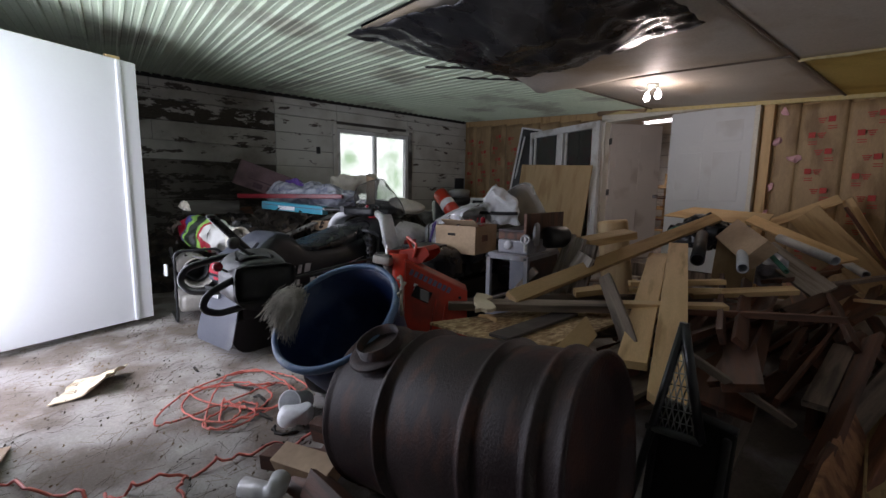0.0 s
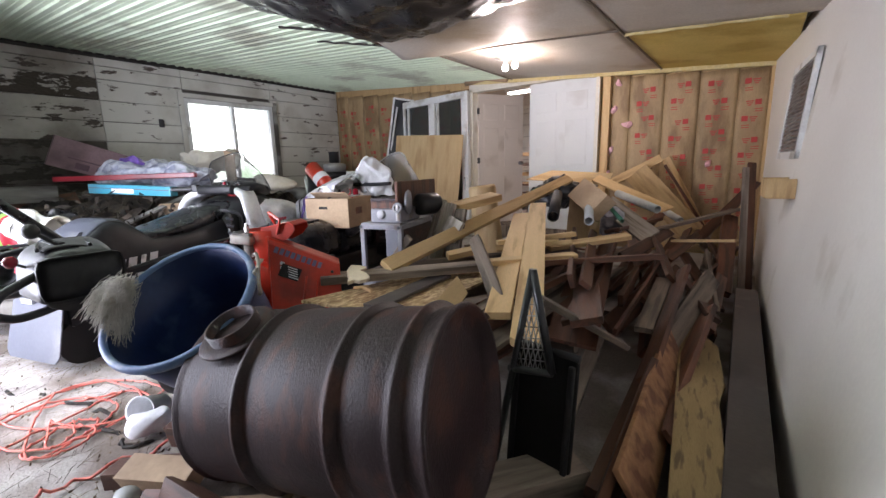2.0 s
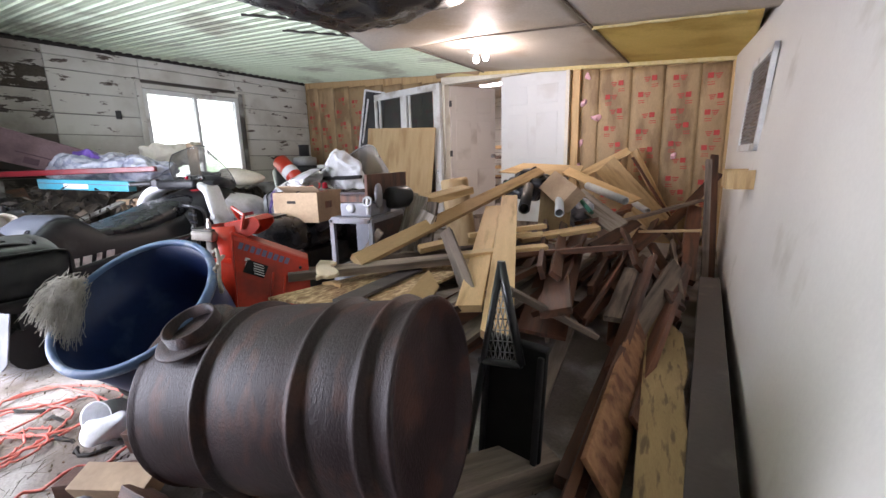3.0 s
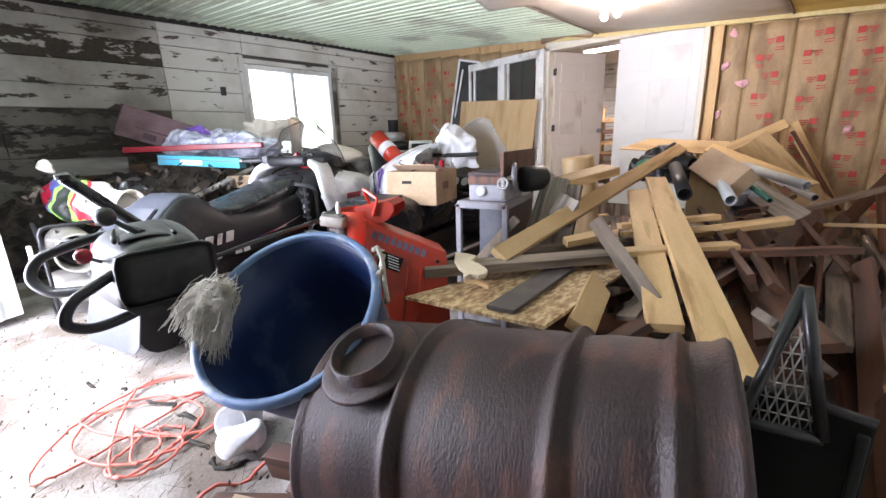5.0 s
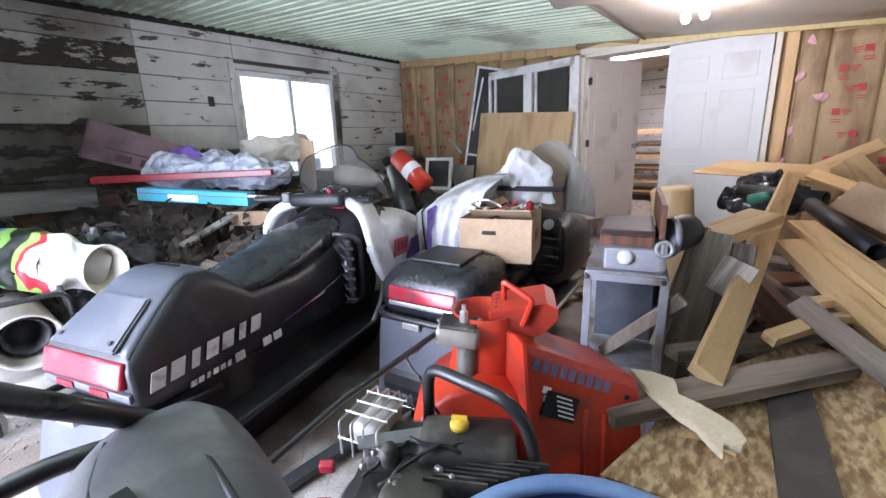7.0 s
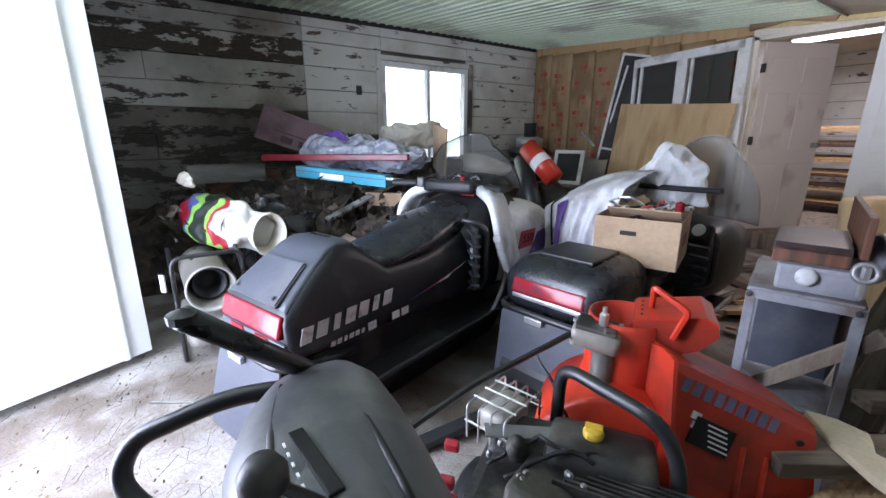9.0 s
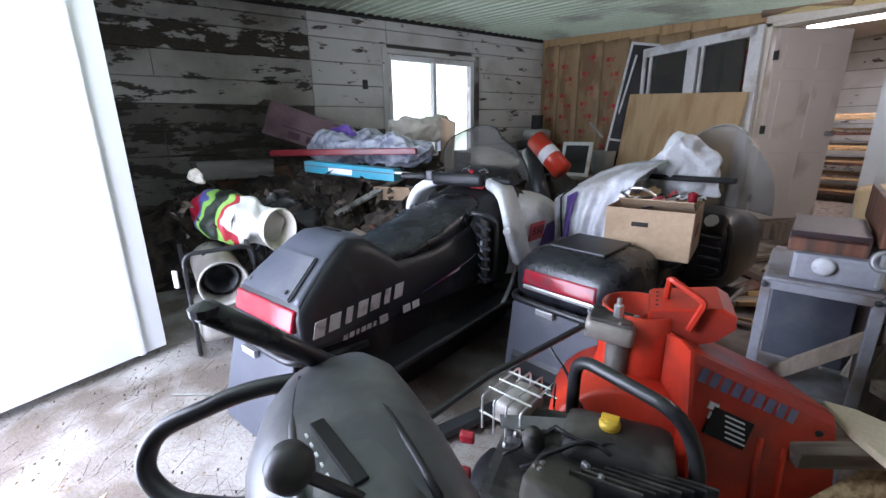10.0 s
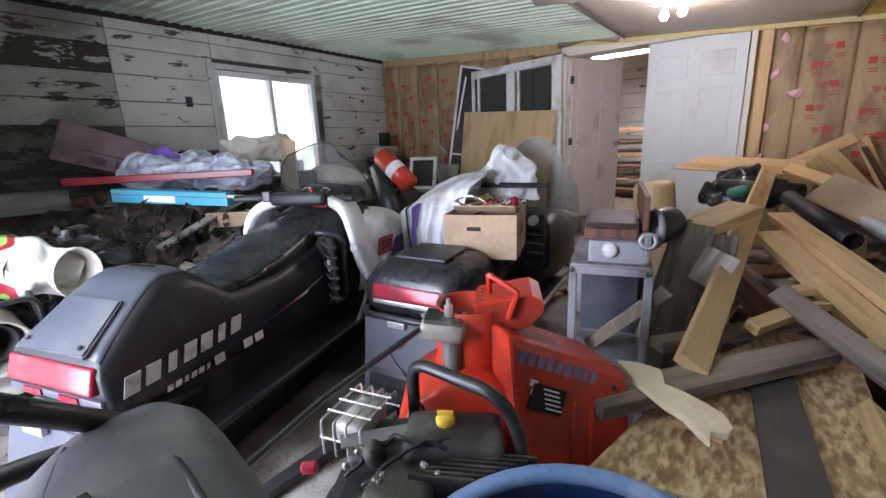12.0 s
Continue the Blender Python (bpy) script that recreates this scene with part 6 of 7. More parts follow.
plank("board", (-0.36, 2.15, 0.40), (-0.42, 2.45, 0.47), 0.1, 0.05, PINE, "pointed pine offcut standing up", roll=30, cut=0.8)
ob_ = tagged(part("strand_board", prism([(-1.0, 1.9), (-0.42, 2.0), (-0.42, 2.98), (-0.62, 3.05), (-0.86, 2.56)], 0.014, Matrix(((1, 0, 0, 0), (0, 0, 1, 0), (0, 1, 0, 0.438), (0, 0, 0, 1)))), OSB), "broken sheet of strand board on the heap", "board")
ob_.matrix_world = pose(0, 0, 0)
# wooden bracket
br = [(0.0, 0.0), (0.05, 0.035), (0.11, 0.045), (0.13, 0.02), (0.155, -0.02), (0.21, -0.02), (0.26, -0.03), (0.31, -0.045), (0.345, -0.085), (0.345, -0.12), (0.315, -0.135), (0.33, -0.175), (0.30, -0.16), (0.25, -0.125), (0.2, -0.115), (0.1, -0.07)]
tagged(part("wooden_bracket", prism(br, 0.018, Matrix.Translation((-1.04, 2.265, 0.555)) @ pose(0, 0, 0, -90, 0, -16), 0.002), PALEPINE), "curved pale wooden shelf bracket", "bracket")
tagged(part("wood_offcut", prism([(0, 0), (0.05, -0.03), (0.13, -0.02), (0.11, -0.045), (0.03, -0.065)], 0.016, Matrix.Translation((-0.88, 2.13, 0.47)) @ pose(0, 0, 0, 90, 0, -8), 0.002), PINE), "small pale wood offcut", "offcut")
laid("board", (-1.13, 2.9, 0.18), (-1.0, 3.1, 0.86), 0.06, 0.03, (-0.2, -0.9, 0.3), PALEGREY, "narrow pale board standing against the heap")
laid("board", (-1.05, 2.9, 0.12), (-0.955, 3.1, 0.84), 0.15, 0.025, (-0.15, -0.9, 0.35), PALEGREY, "wide pale grey board leaning on the heap")
laid("board", (-0.88, 2.92, 0.2), (-0.87, 3.1, 0.80), 0.14, 0.025, (-0.1, -0.9, 0.35), OLDWOOD, "wide grey board leaning on the heap")
laid("board", (-0.90, 3.0, 0.60), (-0.84, 3.04, 0.74), 0.13, 0.03, (0, -0.95, 0.3), PALEGREY, "short pale block on the heap")
plank("board", (-0.97, 3.2, 0.80), (-0.8, 3.5, 0.86), 0.16, 0.05, PINE, "stack of short pine offcuts", roll=4)
plank("board", (-0.93, 3.1, 0.66), (-0.84, 3.14, 0.66), 0.12, 0.1, OLDWOOD, "grey block on the heap", roll=10)
tagged(part("log_round", lathe([(0, 0), (0.13, 0), (0.135, 0.02), (0.13, 0.88), (0.12, 0.9), (0, 0.9)], pose(-1.25, 4.25, 0.01, 4, -6, 0), 20), PLYWOOD, smooth=True), "upright bundle of tan cardboard tube", "tube")
rng = random.Random(54)
for k in range(44):
    x, y = rng.uniform(-2.2, -0.75), rng.uniform(3.7, 6.1)
    an, ln = rng.uniform(0, math.pi), rng.uniform(0.25, 0.9)
    d = Vector((math.cos(an), math.sin(an), 0)) * ln / 2
    c = Vector((x, y, 0.025 + 0.03 * rng.random()))
    if x - abs(d.x) < -2.5 or y + abs(d.y) > 6.3:
        continue
    laid("scrap_board", c - d, c + d + Vector((0, 0, rng.uniform(-0.005, 0.03))), rng.uniform(0.05, 0.16), rng.uniform(0.015, 0.04), (rng.gauss(0, 0.2), rng.gauss(-0.1, 0.2), 1), (PALEGREY, OLDWOOD, PINE, BROWNWOOD, CARDBOARD)[k % 5], ("pale grey scrap board on the floor by the doorway", "grey scrap board on the floor by the doorway", "pine offcut on the floor by the doorway", "brown scrap board on the floor by the doorway", "flat cardboard scrap on the floor by the doorway")[k % 5], "scrap", "scraps by the doorway")


# pipes
def pipe(name, a, b, r, mat, label):
    m = between(a, b)
    ln = (Vector(b) - Vector(a)).length
    ob = tagged(part(name, lathe([(r * 0.84, -ln / 2), (r, -ln / 2), (r, ln / 2), (r * 0.84, ln / 2), (r * 0.84, -ln / 2)], None, 20), mat, smooth=True), label, "pipe", "pipes on the heap")
    ob.matrix_world = m
    return ob


pipe("pipe", (-0.183, 3.743, 0.68), (-0.46, 4.6, 0.82), 0.034, PVC, "grey plastic drain pipe")
pipe("pipe", (-0.395, 3.6, 0.72), (-0.62, 4.25, 0.83), 0.042, BLACKPLASTIC, "black plastic pipe on the heap")
pipe("pipe", (0.161, 5.6, 0.495), (-0.2, 6.1, 0.62), 0.034, PVC, "pale plastic pipe end")
pipe("pipe", (0.12, 4.55, 0.70), (-0.3, 4.95, 0.8), 0.034, PVC, "pale plastic pipe on the heap")
pipe("pipe", (-0.02, 4.0, 0.66), (-0.42, 4.7, 0.82), 0.016, GREENPIPE, "dark green garden hose piece")
pipe("pipe", (-1.0, 4.75, 0.84), (-0.55, 4.45, 0.84), 0.05, BLACKPLASTIC, "black drain hose on the heap")
tagged(part("green_fitting", lathe([(0.02, 0), (0.035, 0.01), (0.03, 0.1), (0.02, 0.14), (0, 0.14)], pose(-0.92, 4.4, 0.82, 70, 0, 50), 16), GREENPIPE, smooth=True), "dark green plastic hose fitting", "fitting")
bagd = bag("dark_sack", pose(-0.85, 4.9, 0.78), 0.5, 0.4, 0.3, 11, TARP, "black plastic sheet bunched under the boards")
bag("clear_sack", pose(-0.3, 4.55, 0.58), 0.4, 0.3, 0.3, 14, CLEARBAG, "crumpled clear plastic film under the boards")
# boards and timbers by the white wall
pt = tagged(part("board", prism([(-0.075, -0.9), (0.075, -0.9), (0.075, -0.02), (0.105, 0.16), (0.10, 0.62), (-0.02, 0.95), (-0.075, 0.95)], 0.02, None, 0.003), MOULDPINE), "yellow mould-spotted board cut to a point", "lumber", "loose lumber")
pt.matrix_world = Matrix.Translation((0.645, 2.55, 0.135)) @ Matrix(((0.995, -0.05, -0.06, 0), (0.06, 0.02, 0.998, 0), (-0.05, 0.998, -0.02, 0), (0, 0, 0, 1)))
plank("board", (0.555, 1.85, 0.15), (0.475, 3.5, 0.17), 0.17, 0.02, REDSTRAND, "strip of reddish strand board on edge", roll=58, cut=0.6)
plank("board", (0.46, 1.9, 0.06), (0.40, 3.4, 0.08), 0.1, 0.05, BROWNWOOD, "reddish brown stained board in the heap", roll=10)
plank("board", (0.60, 3.4, 0.14), (0.60, 4.4, 0.22), 0.08, 0.06, BROWNWOOD, "round-edged brown timber by the white wall", roll=35)
plank("board", (0.845, 1.2, 0.09), (0.77, 4.35, 0.09), 0.13, 0.16, DARKBOARD, "dark grey beam along the white wall", roll=0)
plank("board", (0.735, 4.75, 0.0), (0.668, 5.36, 1.01), 0.05, 0.05, OLDWOOD, "grey pole standing by the white wall", roll=0)
plank("board", (0.77, 4.9, 0.0), (0.70, 5.9, 1.05), 0.07, 0.03, BROWNWOOD, "brown board standing by the white wall", roll=10)
plank("board", (0.62, 4.35, 0.12), (0.58, 5.6, 0.55), 0.12, 0.05, BROWNWOOD, "brown board rising towards the corner", roll=20)
plank("board", (0.25, 4.55, 0.45), (0.68, 4.45, 0.5), 0.09, 0.02, PINE, "pale board end with a paper label", roll=-5)
plank("board", (-0.2, 4.2, 0.45), (0.62, 5.6, 0.62), 0.09, 0.03, OLDWOOD, "long grey board across the heap", roll=-10)
plank("board", (0.35, 5.2, 0.35), (0.75, 6.3, 0.85), 0.09, 0.03, BROWNWOOD, "dark board leaning in the corner", roll=20)
rng = random.Random(12)
for k in range(78):
    y = 1.95 + 3.9 * rng.random()
    x = -0.35 + 1.0 * rng.random()
    top = 0.16 + 0.42 * max(0, min(1, (0.75 - x) / 0.8)) * max(0.3, min(1, (y - 1.6) / 1.6))
    z = 0.05 + (top - 0.05) * rng.random()
    ln = rng.uniform(0.6, 1.7)
    d = Vector((rng.gauss(-0.05, 0.17), 1, rng.gauss(0.07, 0.08))).normalized()
    a = Vector((x, y, z)) - d * ln / 2
    b_ = Vector((x, y, z)) + d * ln / 2
    if b_.y > 6.3 or min(a.x, b_.x) < -0.9 or max(a.x, b_.x) > 0.66 or (min(a.y, b_.y) < 2.02 and min(a.x, b_.x) < 0.42):
        continue
    a.z, b_.z = max(0.05, a.z), max(0.05, b_.z)
    plank("board", a, b_, rng.uniform(0.05, 0.13), rng.uniform(0.016, 0.035), (BROWNWOOD, BROWNWOOD, OLDWOOD, BROWNWOOD, BROWNWOOD)[k % 5], ("reddish brown stained board in the heap", "reddish brown stained board in the heap", "grey weathered board in the heap", "reddish brown stained board in the heap", "reddish brown stained board in the heap")[k % 5], roll=rng.uniform(-90, 90))
for k in range(26):
    y = 1.9 + 2.6 * rng.random()
    x = -0.95 + 0.6 * rng.random()
    z = 0.05 + 0.34 * rng.random()
    ln = rng.uniform(0.5, 1.0)
    an = rng.uniform(0, math.pi)
    d = Vector((math.cos(an) * 0.6, math.sin(an), rng.gauss(0, 0.05))).normalized()
    a, b_ = Vector((x, y, z)) - d * ln / 2, Vector((x, y, z)) + d * ln / 2
    if min(a.y, b_.y) < 1.88 or min(a.x, b_.x) < -1.0 or (min(a.y, b_.y) < 2.2 and max(a.x, b_.x) > -0.2):
        continue
    plank("board", a, b_, rng.uniform(0.07, 0.15), rng.uniform(0.02, 0.05), (OLDWOOD, BROWNWOOD, OLDWOOD)[k % 3], "dusty board inside the heap", roll=rng.uniform(-90, 90))
bbx = thing("steel_sheet", pose(0.25, 1.90, 0.0, -6, 0, -8), "black steel sheet standing on edge by the rusty drum", "sheet")
part("sheet", box(0.23, 0.02, 0.49, pose(0, 0, 0.245), 0.006), LABELBLACK, bbx)
part("rolled_edge", tube([(-0.115, 0, 0.488), (0.115, 0, 0.488)], 0.013, 10), BLACKPLASTIC, bbx, smooth=True)
for x in (-0.10, 0.10):
    part("stiffener", box(0.02, 0.026, 0.46, pose(x, -0.012, 0.235), 0.006), BLACKPLASTIC, bbx)
plank("board", (0.15, 2.12, 0.60), (0.32, 2.75, 0.22), 0.06, 0.025, OLDWOOD, "grey painted batten sloping from the grille", roll=20)
laid("board", (0.16, 2.45, 0.30), (0.0, 3.3, 0.52), 0.22, 0.02, (0.2, -0.5, 0.85), BROWNWOOD, "wide reddish brown panel")
plank("board", (-0.3, 2.9, 0.52), (0.35, 3.35, 0.55), 0.12, 0.03, BROWNWOOD, "reddish board across the heap", roll=-10)
for k, (a, b_) in enumerate((((-0.55, 3.05, 0.56), (-0.15, 3.3, 0.6)), ((-0.6, 3.15, 0.58), (-0.2, 3.5, 0.62)), ((-0.45, 2.75, 0.54), (-0.05, 3.1, 0.56)), ((-0.3, 3.3, 0.55), (0.1, 3.7, 0.6)))):
    plank("board", a, b_, 0.07, 0.03, PINE, "light pine offcut on the heap", roll=8 * k - 12)
# fireguard beside the drum
fg = thing("fire_guard", pose(0.22, 1.915, 0, 0, 0, -6), "black steel guard with a diamond mesh window standing by the drum", "fire guard")
ap, bl_, br_ = Vector((0.0, 0, 0.757)), Vector((-0.085, 0, 0.40)), Vector((0.075, 0, 0.43))
for p, q in ((bl_ + Vector((-0.06, 0, -0.38)), ap), (ap, br_), (bl_, br_)):
    part("frame", tube([p, q], 0.013, 8), BLACKSTEEL, fg, smooth=True)
for k in range(1, 9):
    q = k / 9
    part("mesh_wire", tube([bl_.lerp(br_, q), ap.lerp(br_, q)], 0.002, 4), CHROME, fg)
    part("mesh_wire", tube([bl_.lerp(br_, q), bl_.lerp(ap, q)], 0.002, 4), CHROME, fg)
    part("mesh_wire", tube([bl_.lerp(ap, q), br_.lerp(ap, q)], 0.002, 4), CHROME, fg)

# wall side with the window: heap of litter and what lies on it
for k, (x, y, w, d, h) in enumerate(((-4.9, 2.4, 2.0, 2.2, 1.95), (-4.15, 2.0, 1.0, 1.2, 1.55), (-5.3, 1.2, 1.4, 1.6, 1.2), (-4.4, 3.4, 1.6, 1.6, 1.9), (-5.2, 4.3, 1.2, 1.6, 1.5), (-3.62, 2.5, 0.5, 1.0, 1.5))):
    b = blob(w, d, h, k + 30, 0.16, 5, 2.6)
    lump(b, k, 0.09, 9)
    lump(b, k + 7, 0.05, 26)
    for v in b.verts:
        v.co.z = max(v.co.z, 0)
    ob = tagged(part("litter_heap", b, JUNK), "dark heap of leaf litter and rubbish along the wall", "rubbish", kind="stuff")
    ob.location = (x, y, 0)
dead = bmesh.new()
rng = random.Random(77)
for k in range(900):
    x, y = rng.uniform(-5.4, -3.5), rng.uniform(1.0, 3.2)
    p = Vector((x, y, 0.35 + 0.5 * rng.random() + 0.1 * (y > 1.8)))
    r = Euler((rng.uniform(0, 6), rng.uniform(0, 6), rng.uniform(0, 6))).to_matrix()
    w, h = rng.uniform(0.008, 0.03), rng.uniform(0.02, 0.07)
    vs = [dead.verts.new(p + r @ Vector(q)) for q in ((-w, 0, 0), (0, -h, 0.01), (w, 0, 0), (0, h, 0.012))]
    dead.faces.new((vs[0], vs[1], vs[2]))
    dead.faces.new((vs[0], vs[2], vs[3]))
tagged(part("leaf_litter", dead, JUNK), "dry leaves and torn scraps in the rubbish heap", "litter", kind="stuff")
tagged(part("pale_board", box(0.02, 0.6, 0.16, pose(-4.9, 1.55, 0.92, 0, 12, -8), 0.003), GREYBOARD), "grey board lying in the rubbish heap", "board")
tagged(part("black_sack", lump(blob(0.5, 0.55, 0.55, 90, 0.1, 5, 4), 9, 0.05, 14), TARP, smooth=True), "glossy black rubbish sack beside the heap", "bag").location = (-3.95, 1.72, 0.5)
rng = random.Random(21)
for k in range(34):
    x, y = rng.uniform(-5.4, -3.5), rng.uniform(1.3, 3.6)
    z = 0.45 + 0.35 * rng.random()
    a = Vector((x, y, z))
    d = Vector((rng.gauss(0, 1), rng.gauss(0, 1), rng.gauss(0, 0.4))).normalized()
    plank("scrap_board", a, a + d * rng.uniform(0.25, 0.7), rng.uniform(0.05, 0.22), 0.02, (BROWNWOOD, OLDWOOD, GREYBOARD, CARDBOARD)[k % 4], "dirty scrap board in the rubbish heap", "scrap", rng.uniform(-90, 90), "scraps in the rubbish heap")
mb = thing("foam_board", Matrix.Translation((-5.5, 2.4, 1.235)) @ Matrix(((0, -0.94, -0.34, 0), (0.962, -0.09, 0.26, 0), (0.272, 0.33, 0.90, 0), (0, 0, 0, 1))), "mauve insulation board with dark print", "board")
part("board", box(0.92, 0.04, 0.34, None, 0.004), MAUVE, mb)
for k in range(3):
    part("print", box(0.13, 0.003, 0.07, pose(-0.15 + 0.2 * k, -0.0215, -0.1)), MAUVEINK, mb)
part("print", box(0.6, 0.003, 0.012, pose(0, -0.0215, -0.03)), MAUVEINK, mb)
rb_ = tagged(part("red_bar", box(0.06, 1.25, 0.05, None, 0.008), REDPAINT), "long dark red painted steel bar", "bar")
rb_.matrix_world = pose(-4.16, 2.23, 1.065, 0.5, 0, -45)
tb = thing("teal_case", pose(-3.80, 2.15, 0.95, -3, 0, -61), "long turquoise plastic level case with a white label", "case")
part("shell", box(0.09, 0.82, 0.085, None, 0.008), TEAL, tb)
part("groove", box(0.004, 0.8, 0.006, pose(0.0455, 0, 0.01)), MAUVEINK, tb)
part("label", box(0.003, 0.22, 0.04, pose(0.0465, -0.06, -0.01)), PAPER, tb)
part("end_bar", tube([(0.03, 0.41, 0.02), (0.03, 0.56, 0.02)], 0.012, 8), CHROME, tb)
bag("clear_sack", pose(-4.5, 2.55, 1.08, 0, 0, 30), 1.1, 0.5, 0.35, 17, CLEARBAG, "clear plastic sack with violet print on the heap", 0.09)
bag("clear_sack", pose(-4.05, 2.72, 1.05, 0, 0, 30), 0.6, 0.4, 0.3, 19, CLEARBAG, "clear crumpled sack on the heap", 0.08)
bag("violet_sack", pose(-4.68, 2.45, 1.18), 0.34, 0.22, 0.2, 23, BAGPURPLE, "crumpled violet printed bag on the heap", 0.06)
fb = lump(blob(0.6, 0.4, 0.36, 41, 0.12, 5, 3.2), 6, 0.04, 11)
cf = tagged(part("foam_cushion", fb, CREAMFOAM, smooth=True), "lumpy cream foam cushion under the window", "cushion")
cf.matrix_world = pose(-4.75, 3.3, 1.22, 0, -14, 70)
cf2 = tagged(part("foam_cushion", blob(0.6, 0.4, 0.2, 44, 0.05, 5, 2.2), CREAMFOAM, smooth=True), "cream foam cushion behind the snowmobile", "cushion")
cf2.matrix_world = pose(-4.1, 3.75, 0.95, 0, 8, 20)
# heater and bag by the white door
ht = thing("space_heater", pose(-3.55, 1.17, 0, 0, 0, 40), "dusty torpedo space heater in a black tube frame", "heater")
part("barrel", lathe([(0.115, -0.3), (0.125, -0.28), (0.125, 0.24), (0.13, 0.26), (0.122, 0.27), (0.112, 0.24), (0.1, 0.0), (0, -0.02)], pose(0, 0, 0.43, 90, 0, 50), 32), HEATERTAN, ht, smooth=True)
part("burner", lathe([(0.085, 0.0), (0.09, 0.16), (0.08, 0.16), (0.06, 0.05), (0, 0.05)], pose(0, 0, 0.43, 90, 0, 50), 28), DARKMETAL, ht, smooth=True)
part("fuel_tank", box(0.3, 0.5, 0.16, pose(0, 0, 0.17, 0, 0, 50), 0.05), HEATERTAN, ht, smooth=True)
hx = pose(0, 0, 0, 0, 0, 50)
for s in (-1, 1):
    part("frame", tube(rounded([hx @ Vector((s * 0.17, 0.15, 0.02)), hx @ Vector((s * 0.17, -0.24, 0.02)), hx @ Vector((s * 0.17, -0.24, 0.5)), hx @ Vector((s * 0.17, 0.0, 0.62))], 0.06), 0.012, 8), BLACKSTEEL, ht, smooth=True)
part("frame", tube(rounded([hx @ Vector((-0.17, -0.24, 0.4)), hx @ Vector((-0.17, -0.24, 0.62)), hx @ Vector((0.17, -0.24, 0.62)), hx @ Vector((0.17, -0.24, 0.4))], 0.06), 0.012, 8), BLACKSTEEL, ht, smooth=True)
part("tag", box(0.03, 0.01, 0.1, pose(-0.1, -0.2, 0.44)), PAPER, ht)
sk = thing("feed_sack", pose(-3.70, 1.33, 0.70, 0, 6, 45), "torn white feed sack with red and green print", "sack")
b = blob(0.62, 0.32, 0.34, 51, 0.06, 5, 3)
for v in b.verts:
    k = max(0, -v.co.x - 0.12) / 0.2
    v.co.z += 0.13 * k * k
    v.co.y *= 1 - 0.5 * min(1, k)
lump(b, 2, 0.03, 12)
part("sack", b, PRINTED, sk, "white film with red and green print", True)
part("open_end", lathe([(0.11, -0.02), (0.135, 0.09), (0.13, 0.10), (0.125, 0.09), (0.10, -0.02), (0.08, -0.1), (0, -0.11)], pose(0.27, -0.03, 0.0, 0, 90, -32) @ Matrix.Diagonal((1, 0.8, 1, 1)), 22), CREAMFOAM, sk, "open torn paper end", True)
kn_ = lump(blob(0.09, 0.07, 0.1, 5, 0.02, 4, 14, False), 4, 0.012, 40)
kn_.transform(pose(-0.27, 0, 0.24))
part("knot", kn_, CREAMFOAM, sk, "twisted tan neck", True)
# far left corner
sv = thing("stove", pose(-5.6, 5.95, 0), "dark round stove with pots on top", "stove")
part("body", lathe([(0, 0.1), (0.28, 0.1), (0.3, 0.15), (0.3, 0.95), (0.32, 0.97), (0.32, 1.02), (0.25, 1.06), (0, 1.06)], None, 32), DARKMETAL, sv, smooth=True)
part("band", lathe([(0.305, 0.86), (0.315, 0.87), (0.315, 0.9), (0.305, 0.91)], None, 32), STEEL, sv)
part("pot", lathe([(0, 1.06), (0.2, 1.06), (0.21, 1.15), (0.2, 1.2), (0.1, 1.22), (0, 1.22)], None, 28), GALV, sv, smooth=True)
part("pot", lathe([(0, 1.22), (0.09, 1.22), (0.09, 1.4), (0.1, 1.42), (0, 1.42)], None, 24), DARKMETAL, sv, smooth=True)
for a in range(3):
    part("leg", tube([(0.22 * math.cos(a * 2.1), 0.22 * math.sin(a * 2.1), 0), (0.22 * math.cos(a * 2.1), 0.22 * math.sin(a * 2.1), 0.12)], 0.02, 8), DARKMETAL, sv)
for x, y, w, d, h in ((-5.5, 5.3, 0.7, 0.6, 0.8), (-4.5, 6.0, 0.9, 0.5, 0.62), (-4.3, 5.2, 0.7, 0.5, 0.66)):
    q = tagged(part("crate", box(w, d, h, pose(0, 0, h / 2), 0.01), GREYBOARD), "dark wooden crate in the corner", "crate", "crates in the corner")
    q.location = (x, y, 0)
bk = tagged(part("bucket", lathe([(0, 0), (0.13, 0), (0.165, 0.3), (0.172, 0.31), (0.165, 0.3), (0.155, 0.29), (0.12, 0.02), (0, 0.02)], None, 28), GALV, smooth=True), "pale grey bucket on a crate", "bucket")
bk.location = (-4.42, 6.0, 0.62)
fk = thing("picture_frame", pose(-4.25, 5.2, 0.66, -12, 0, 12), "small white window sash leaning in the corner", "window sash")
for x, z, w, h in ((-0.17, 0.2, 0.04, 0.42), (0.17, 0.2, 0.04, 0.42), (0, 0.39, 0.34, 0.04), (0, 0.02, 0.34, 0.04)):
    part("frame", box(w, 0.03, h, pose(x, 0, z), 0.003), WHITEPVC, fk)
part("pane", box(0.3, 0.006, 0.36, pose(0, 0.005, 0.2)), DARKMETAL, fk)
og = thing("warning_tube", between((-3.60, 4.2, 0.86), (-3.88, 4.2, 1.08)), "orange warning tube with a white band", "tube")
part("tube", lathe([(0, -0.22), (0.1, -0.22), (0.1, 0.24), (0.09, 0.24), (0.085, 0.1), (0, 0.1)], None, 28), ORANGE, og, smooth=True)
part("band", lathe([(0.1015, -0.05), (0.1025, -0.045), (0.1025, 0.045), (0.1015, 0.05)], None, 28), PAPER, og, "white band", True)
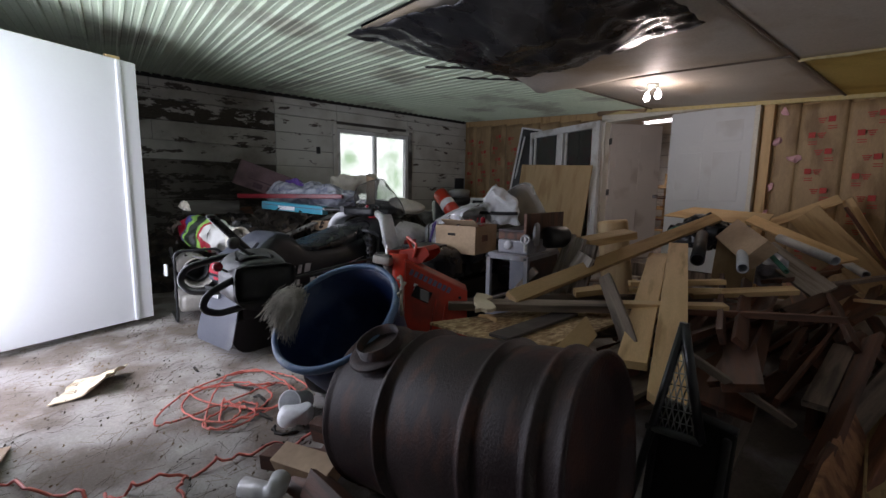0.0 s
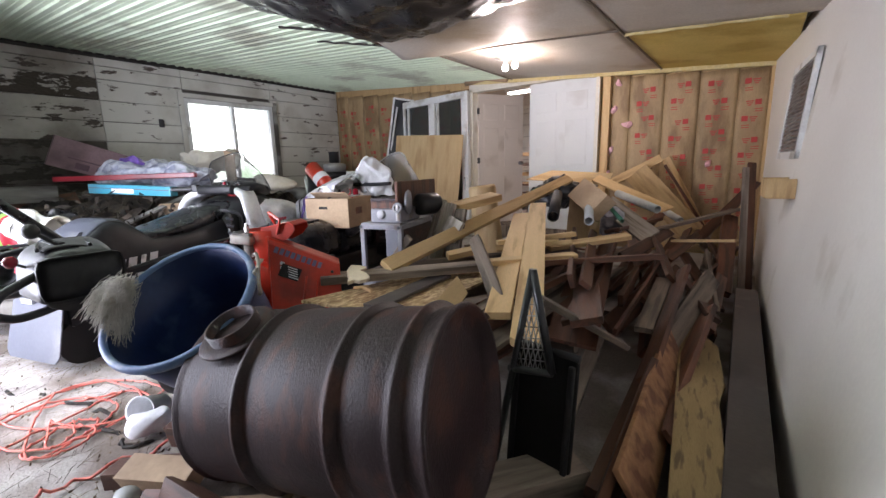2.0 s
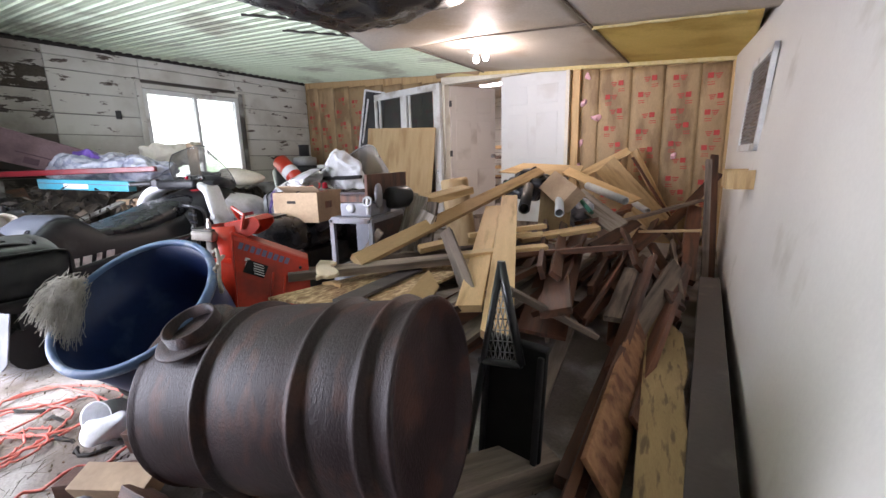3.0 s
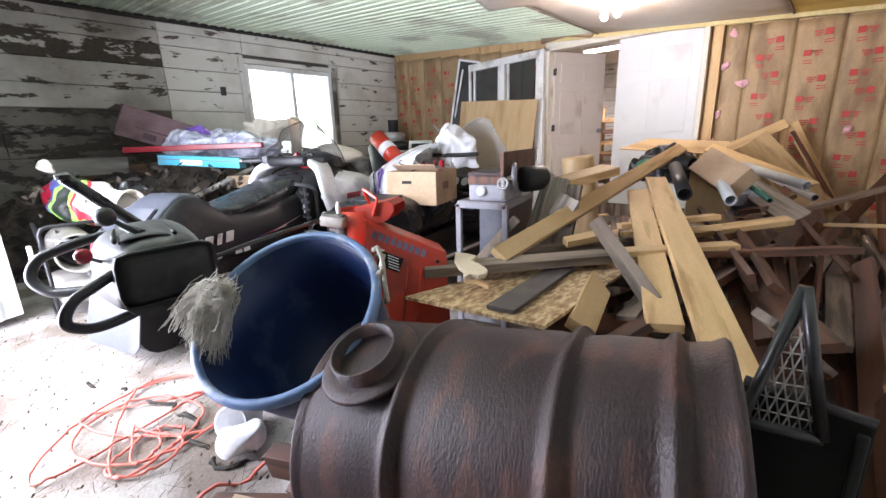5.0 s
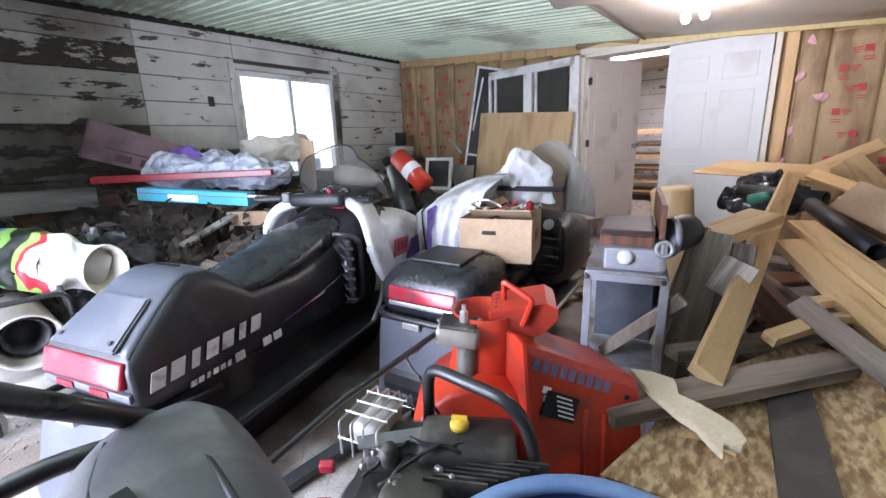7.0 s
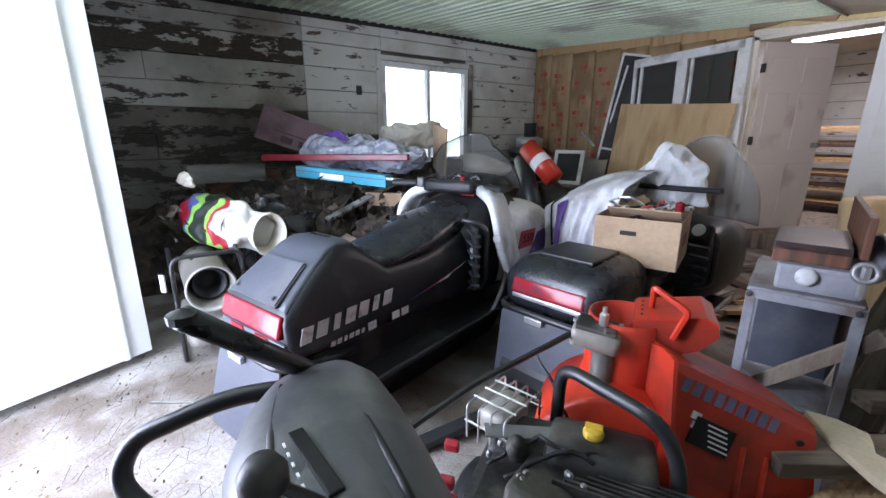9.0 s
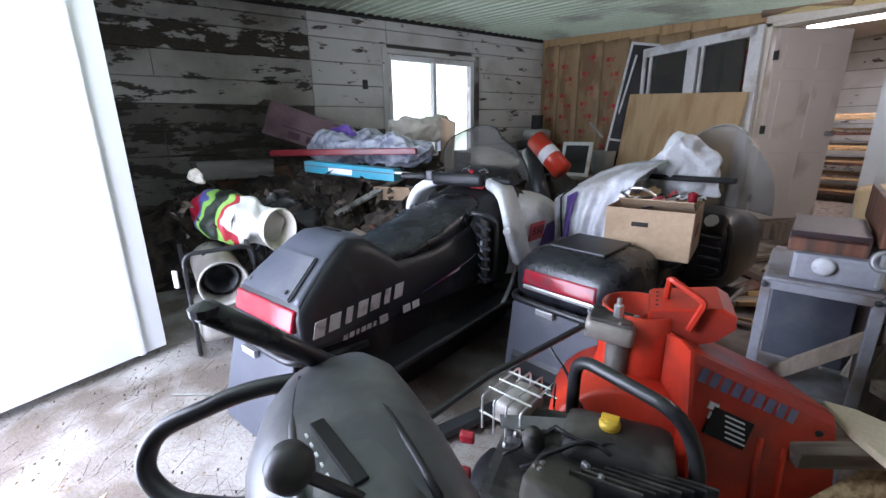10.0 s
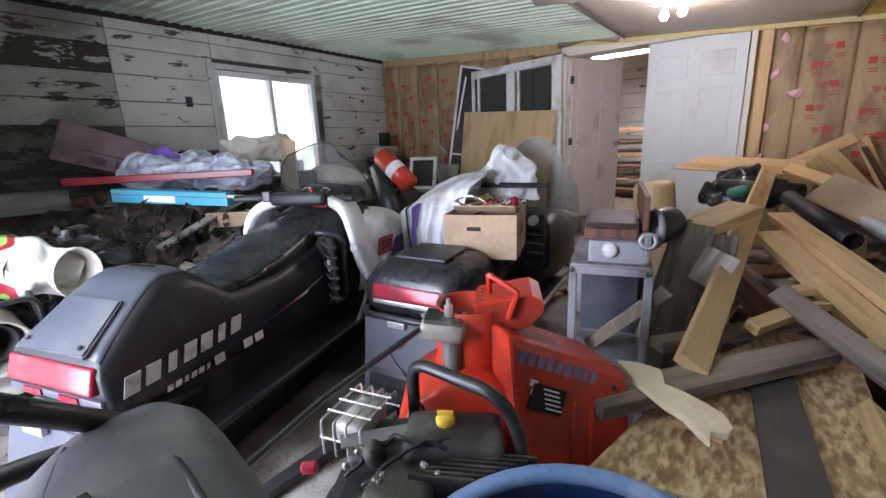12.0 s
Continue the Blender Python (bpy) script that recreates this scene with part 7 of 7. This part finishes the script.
pipe("stove_pipe", (-3.62, 4.0, 0.55), (-4.1, 4.3, 0.98), 0.09, DARKMETAL, "dark stove pipe piece")
bag("grey_bag", pose(-3.9, 4.5, 0.36), 0.8, 0.7, 0.82, 71, DARKGAP, "dark sack of rubbish behind the snowmobile")
tagged(part("metal_strip", box(0.02, 0.03, 0.3, pose(-4.6, 6.05, 1.2, 0, -48, 0), 0.003), GALV), "short shiny metal strip", "strip")
# frames leaning on the far wall
sa = thing("patio_door_frame", Matrix.Translation((-3.56, 6.33, 1.1)) @ pose(0, 0, 0, -3, -2.2, 0), "white double-glazed frame leaning on the insulation", "window")
for x, z, w, h in ((-0.62, 0, 0.1, 2.2), (0.64, 0, 0.12, 2.2), (0, 1.05, 1.3, 0.1), (0.0, 0, 0.12, 2.1), (0, -1.05, 1.3, 0.1)):
    part("frame", box(w, 0.07, h, pose(x, 0, z), 0.006), WHITEPVC, sa)
for x in (-0.31, 0.31):
    part("inner_frame", box(0.03, 0.05, 2.0, pose(x - 0.2, 0.0, 0), 0.004), WHITEPVC, sa)
    part("pane", box(0.46, 0.008, 2.0, pose(x, 0.01, 0)), glassy("dark_pane", (0.35, 0.38, 0.38), 0.03, 0.9, 1.4), sa)
part("handle", box(0.02, 0.03, 0.2, pose(0.64, -0.045, -0.3), 0.005), CHROME, sa)
sc = thing("screen_frame", Matrix.Translation((-4.28, 6.22, 1.25)) @ pose(0, 0, 0, -4, 9, 38), "dark insect screen in a white frame", "screen")
for x, z, w, h in ((-0.16, 0, 0.03, 2.0), (0.16, 0, 0.03, 2.0), (0, 1.0, 0.34, 0.03), (0, -1.0, 0.34, 0.03), (0, -0.2, 0.34, 0.03)):
    part("frame", box(w, 0.02, h, pose(x, 0, z), 0.003), WHITEPVC, sc)
part("mesh", box(0.3, 0.004, 1.97, None), DARKMETAL, sc)
py = tagged(part("plywood_sheet", box(1.36, 0.012, 1.35, None, 0.002), PLYWOOD), "tan plywood sheet leaning on the white frame", "board")
py.matrix_world = Matrix.Translation((-3.60, 6.14, 0.93)) @ pose(0, 0, 0, -6, 3.0, 0)
plank("white_stick", (-4.62, 6.15, 0.3), (-4.2, 6.2, 2.1), 0.025, 0.02, WHITEPVC, "thin white strip leaning on the wall", "strip", 0)
# on the floor
rng = random.Random(31)


def coil(n, cx, cy, rx, ry, seed, loops):
    out = []
    for i in range(n):
        a = i / n * loops * 2 * math.pi
        j = Vector(noise.noise_vector((i * 0.045, seed, 0.5)))
        k = 0.75 + 0.5 * noise.noise((i * 0.02, seed, 9))
        out.append((cx + rx * (k * math.cos(a) + 1.3 * j.x), cy + ry * (k * math.sin(a) + 1.3 * j.y), 0.014 + 0.008 * (i % 7 == 0)))
    return out


cd = thing("extension_cord", pose(0, 0, 0), "tangled red extension cord on the floor", "cord")
part("cord", tube(coil(240, -1.68, 1.08, 0.26, 0.26, 3, 4.4), 0.005, 6), CORDRED, cd, smooth=True)
part("cord", tube(coil(150, -1.50, 1.0, 0.13, 0.16, 8, 2.3), 0.005, 6), CORDRED, cd, smooth=True)
part("cord", wavy([(-1.0, 1.35, 0.012), (-1.1, 1.0, 0.012), (-1.08, 0.79, 0.012), (-1.12, 0.5, 0.012), (-1.45, 0.23, 0.012), (-1.9, -0.1, 0.012)], 0.006, 0.05, 60, 5), CORDRED, cd, smooth=True)
part("cord", wavy([(-1.08, 0.79, 0.012), (-0.95, 0.75, 0.012), (-1.0, 0.6, 0.012), (-1.15, 0.55, 0.012)], 0.006, 0.03, 40, 6), CORDRED, cd, smooth=True)
tagged(part("cardboard_scrap", sheet(14, 14, lambda u, v: (-2.42 + 0.30 * u + 0.03 * noise.noise((u * 3, v * 5, 4)), 0.40 + 0.24 * v - 0.1 * u + 0.04 * noise.noise((u * 5, v * 3, 8)), 0.014 + 0.16 * max(0, v - 0.3) ** 1.5 * (0.4 + 0.6 * u) + 0.02 * noise.noise((u * 4, v * 4, 1))), 0.006), PALEPINE), "torn curled pale cardboard scrap on the floor", "cardboard")
tagged(part("cardboard_scrap", sheet(8, 8, lambda u, v: (-1.75 + 0.25 * u, 0.02 + 0.2 * v, 0.012 + 0.05 * u * v), 0.006), CARDBOARD), "tan cardboard scrap on the floor", "cardboard")
cu_ = thing("plastic_cup", pose(-1.30, 1.30, 0.07, 70, 0, 35), "white plastic container lying on the floor", "cup")
part("cup", lathe([(0, -0.07), (0.05, -0.07), (0.06, 0.06), (0.064, 0.065), (0.056, 0.06), (0.046, -0.06), (0, -0.06)], None, 24), BAGWHITE, cu_, smooth=True)
bag("paper_scrap", pose(-1.18, 1.265, 0.05), 0.13, 0.11, 0.11, 81, BAGWHITE, "crumpled white paper on the floor", 0.05)
elb = tagged(part("pipe_elbow", tube(rounded([(-0.83, 0.94, 0.05), (-0.72, 1.02, 0.05), (-0.68, 1.03, 0.13)], 0.05), 0.035, 16), PVC, smooth=True), "white plastic pipe elbow on the floor", "pipe")
lit = bmesh.new()
for k in range(2600):
    x, y = rng.uniform(-3.6, -0.7), rng.uniform(-0.2, 1.9)
    a = rng.uniform(0, math.pi)
    ln = rng.uniform(0.01, 0.06) if k % 4 else 0.005
    p = Vector((x, y, 0.016))
    d = Vector((math.cos(a), math.sin(a), 0)) * ln
    tube([p - d, p + d + Vector((0, 0, 0.004))], 0.0009 if k % 4 else 0.004, 3, bm=lit)
tagged(part("straw_litter", lit, STRAW), "straw stalks and dirt crumbs on the floor", "litter", kind="stuff")
tagged(part("floor_crack", wavy([(-2.2, 1.0, 0.006), (-1.6, 1.2, 0.006), (-1.2, 1.15, 0.006), (-0.9, 1.6, 0.006)], 0.008, 0.05, 50, 40), DARKGAP), "dark crack in the concrete", "crack", kind="structure")
outlet = structure(part("wall_outlet", box(0.03, 0.06, 0.11, pose(XL + 0.015, 3.33, 1.79), 0.006), DARKMETAL), "small dark wall switch")
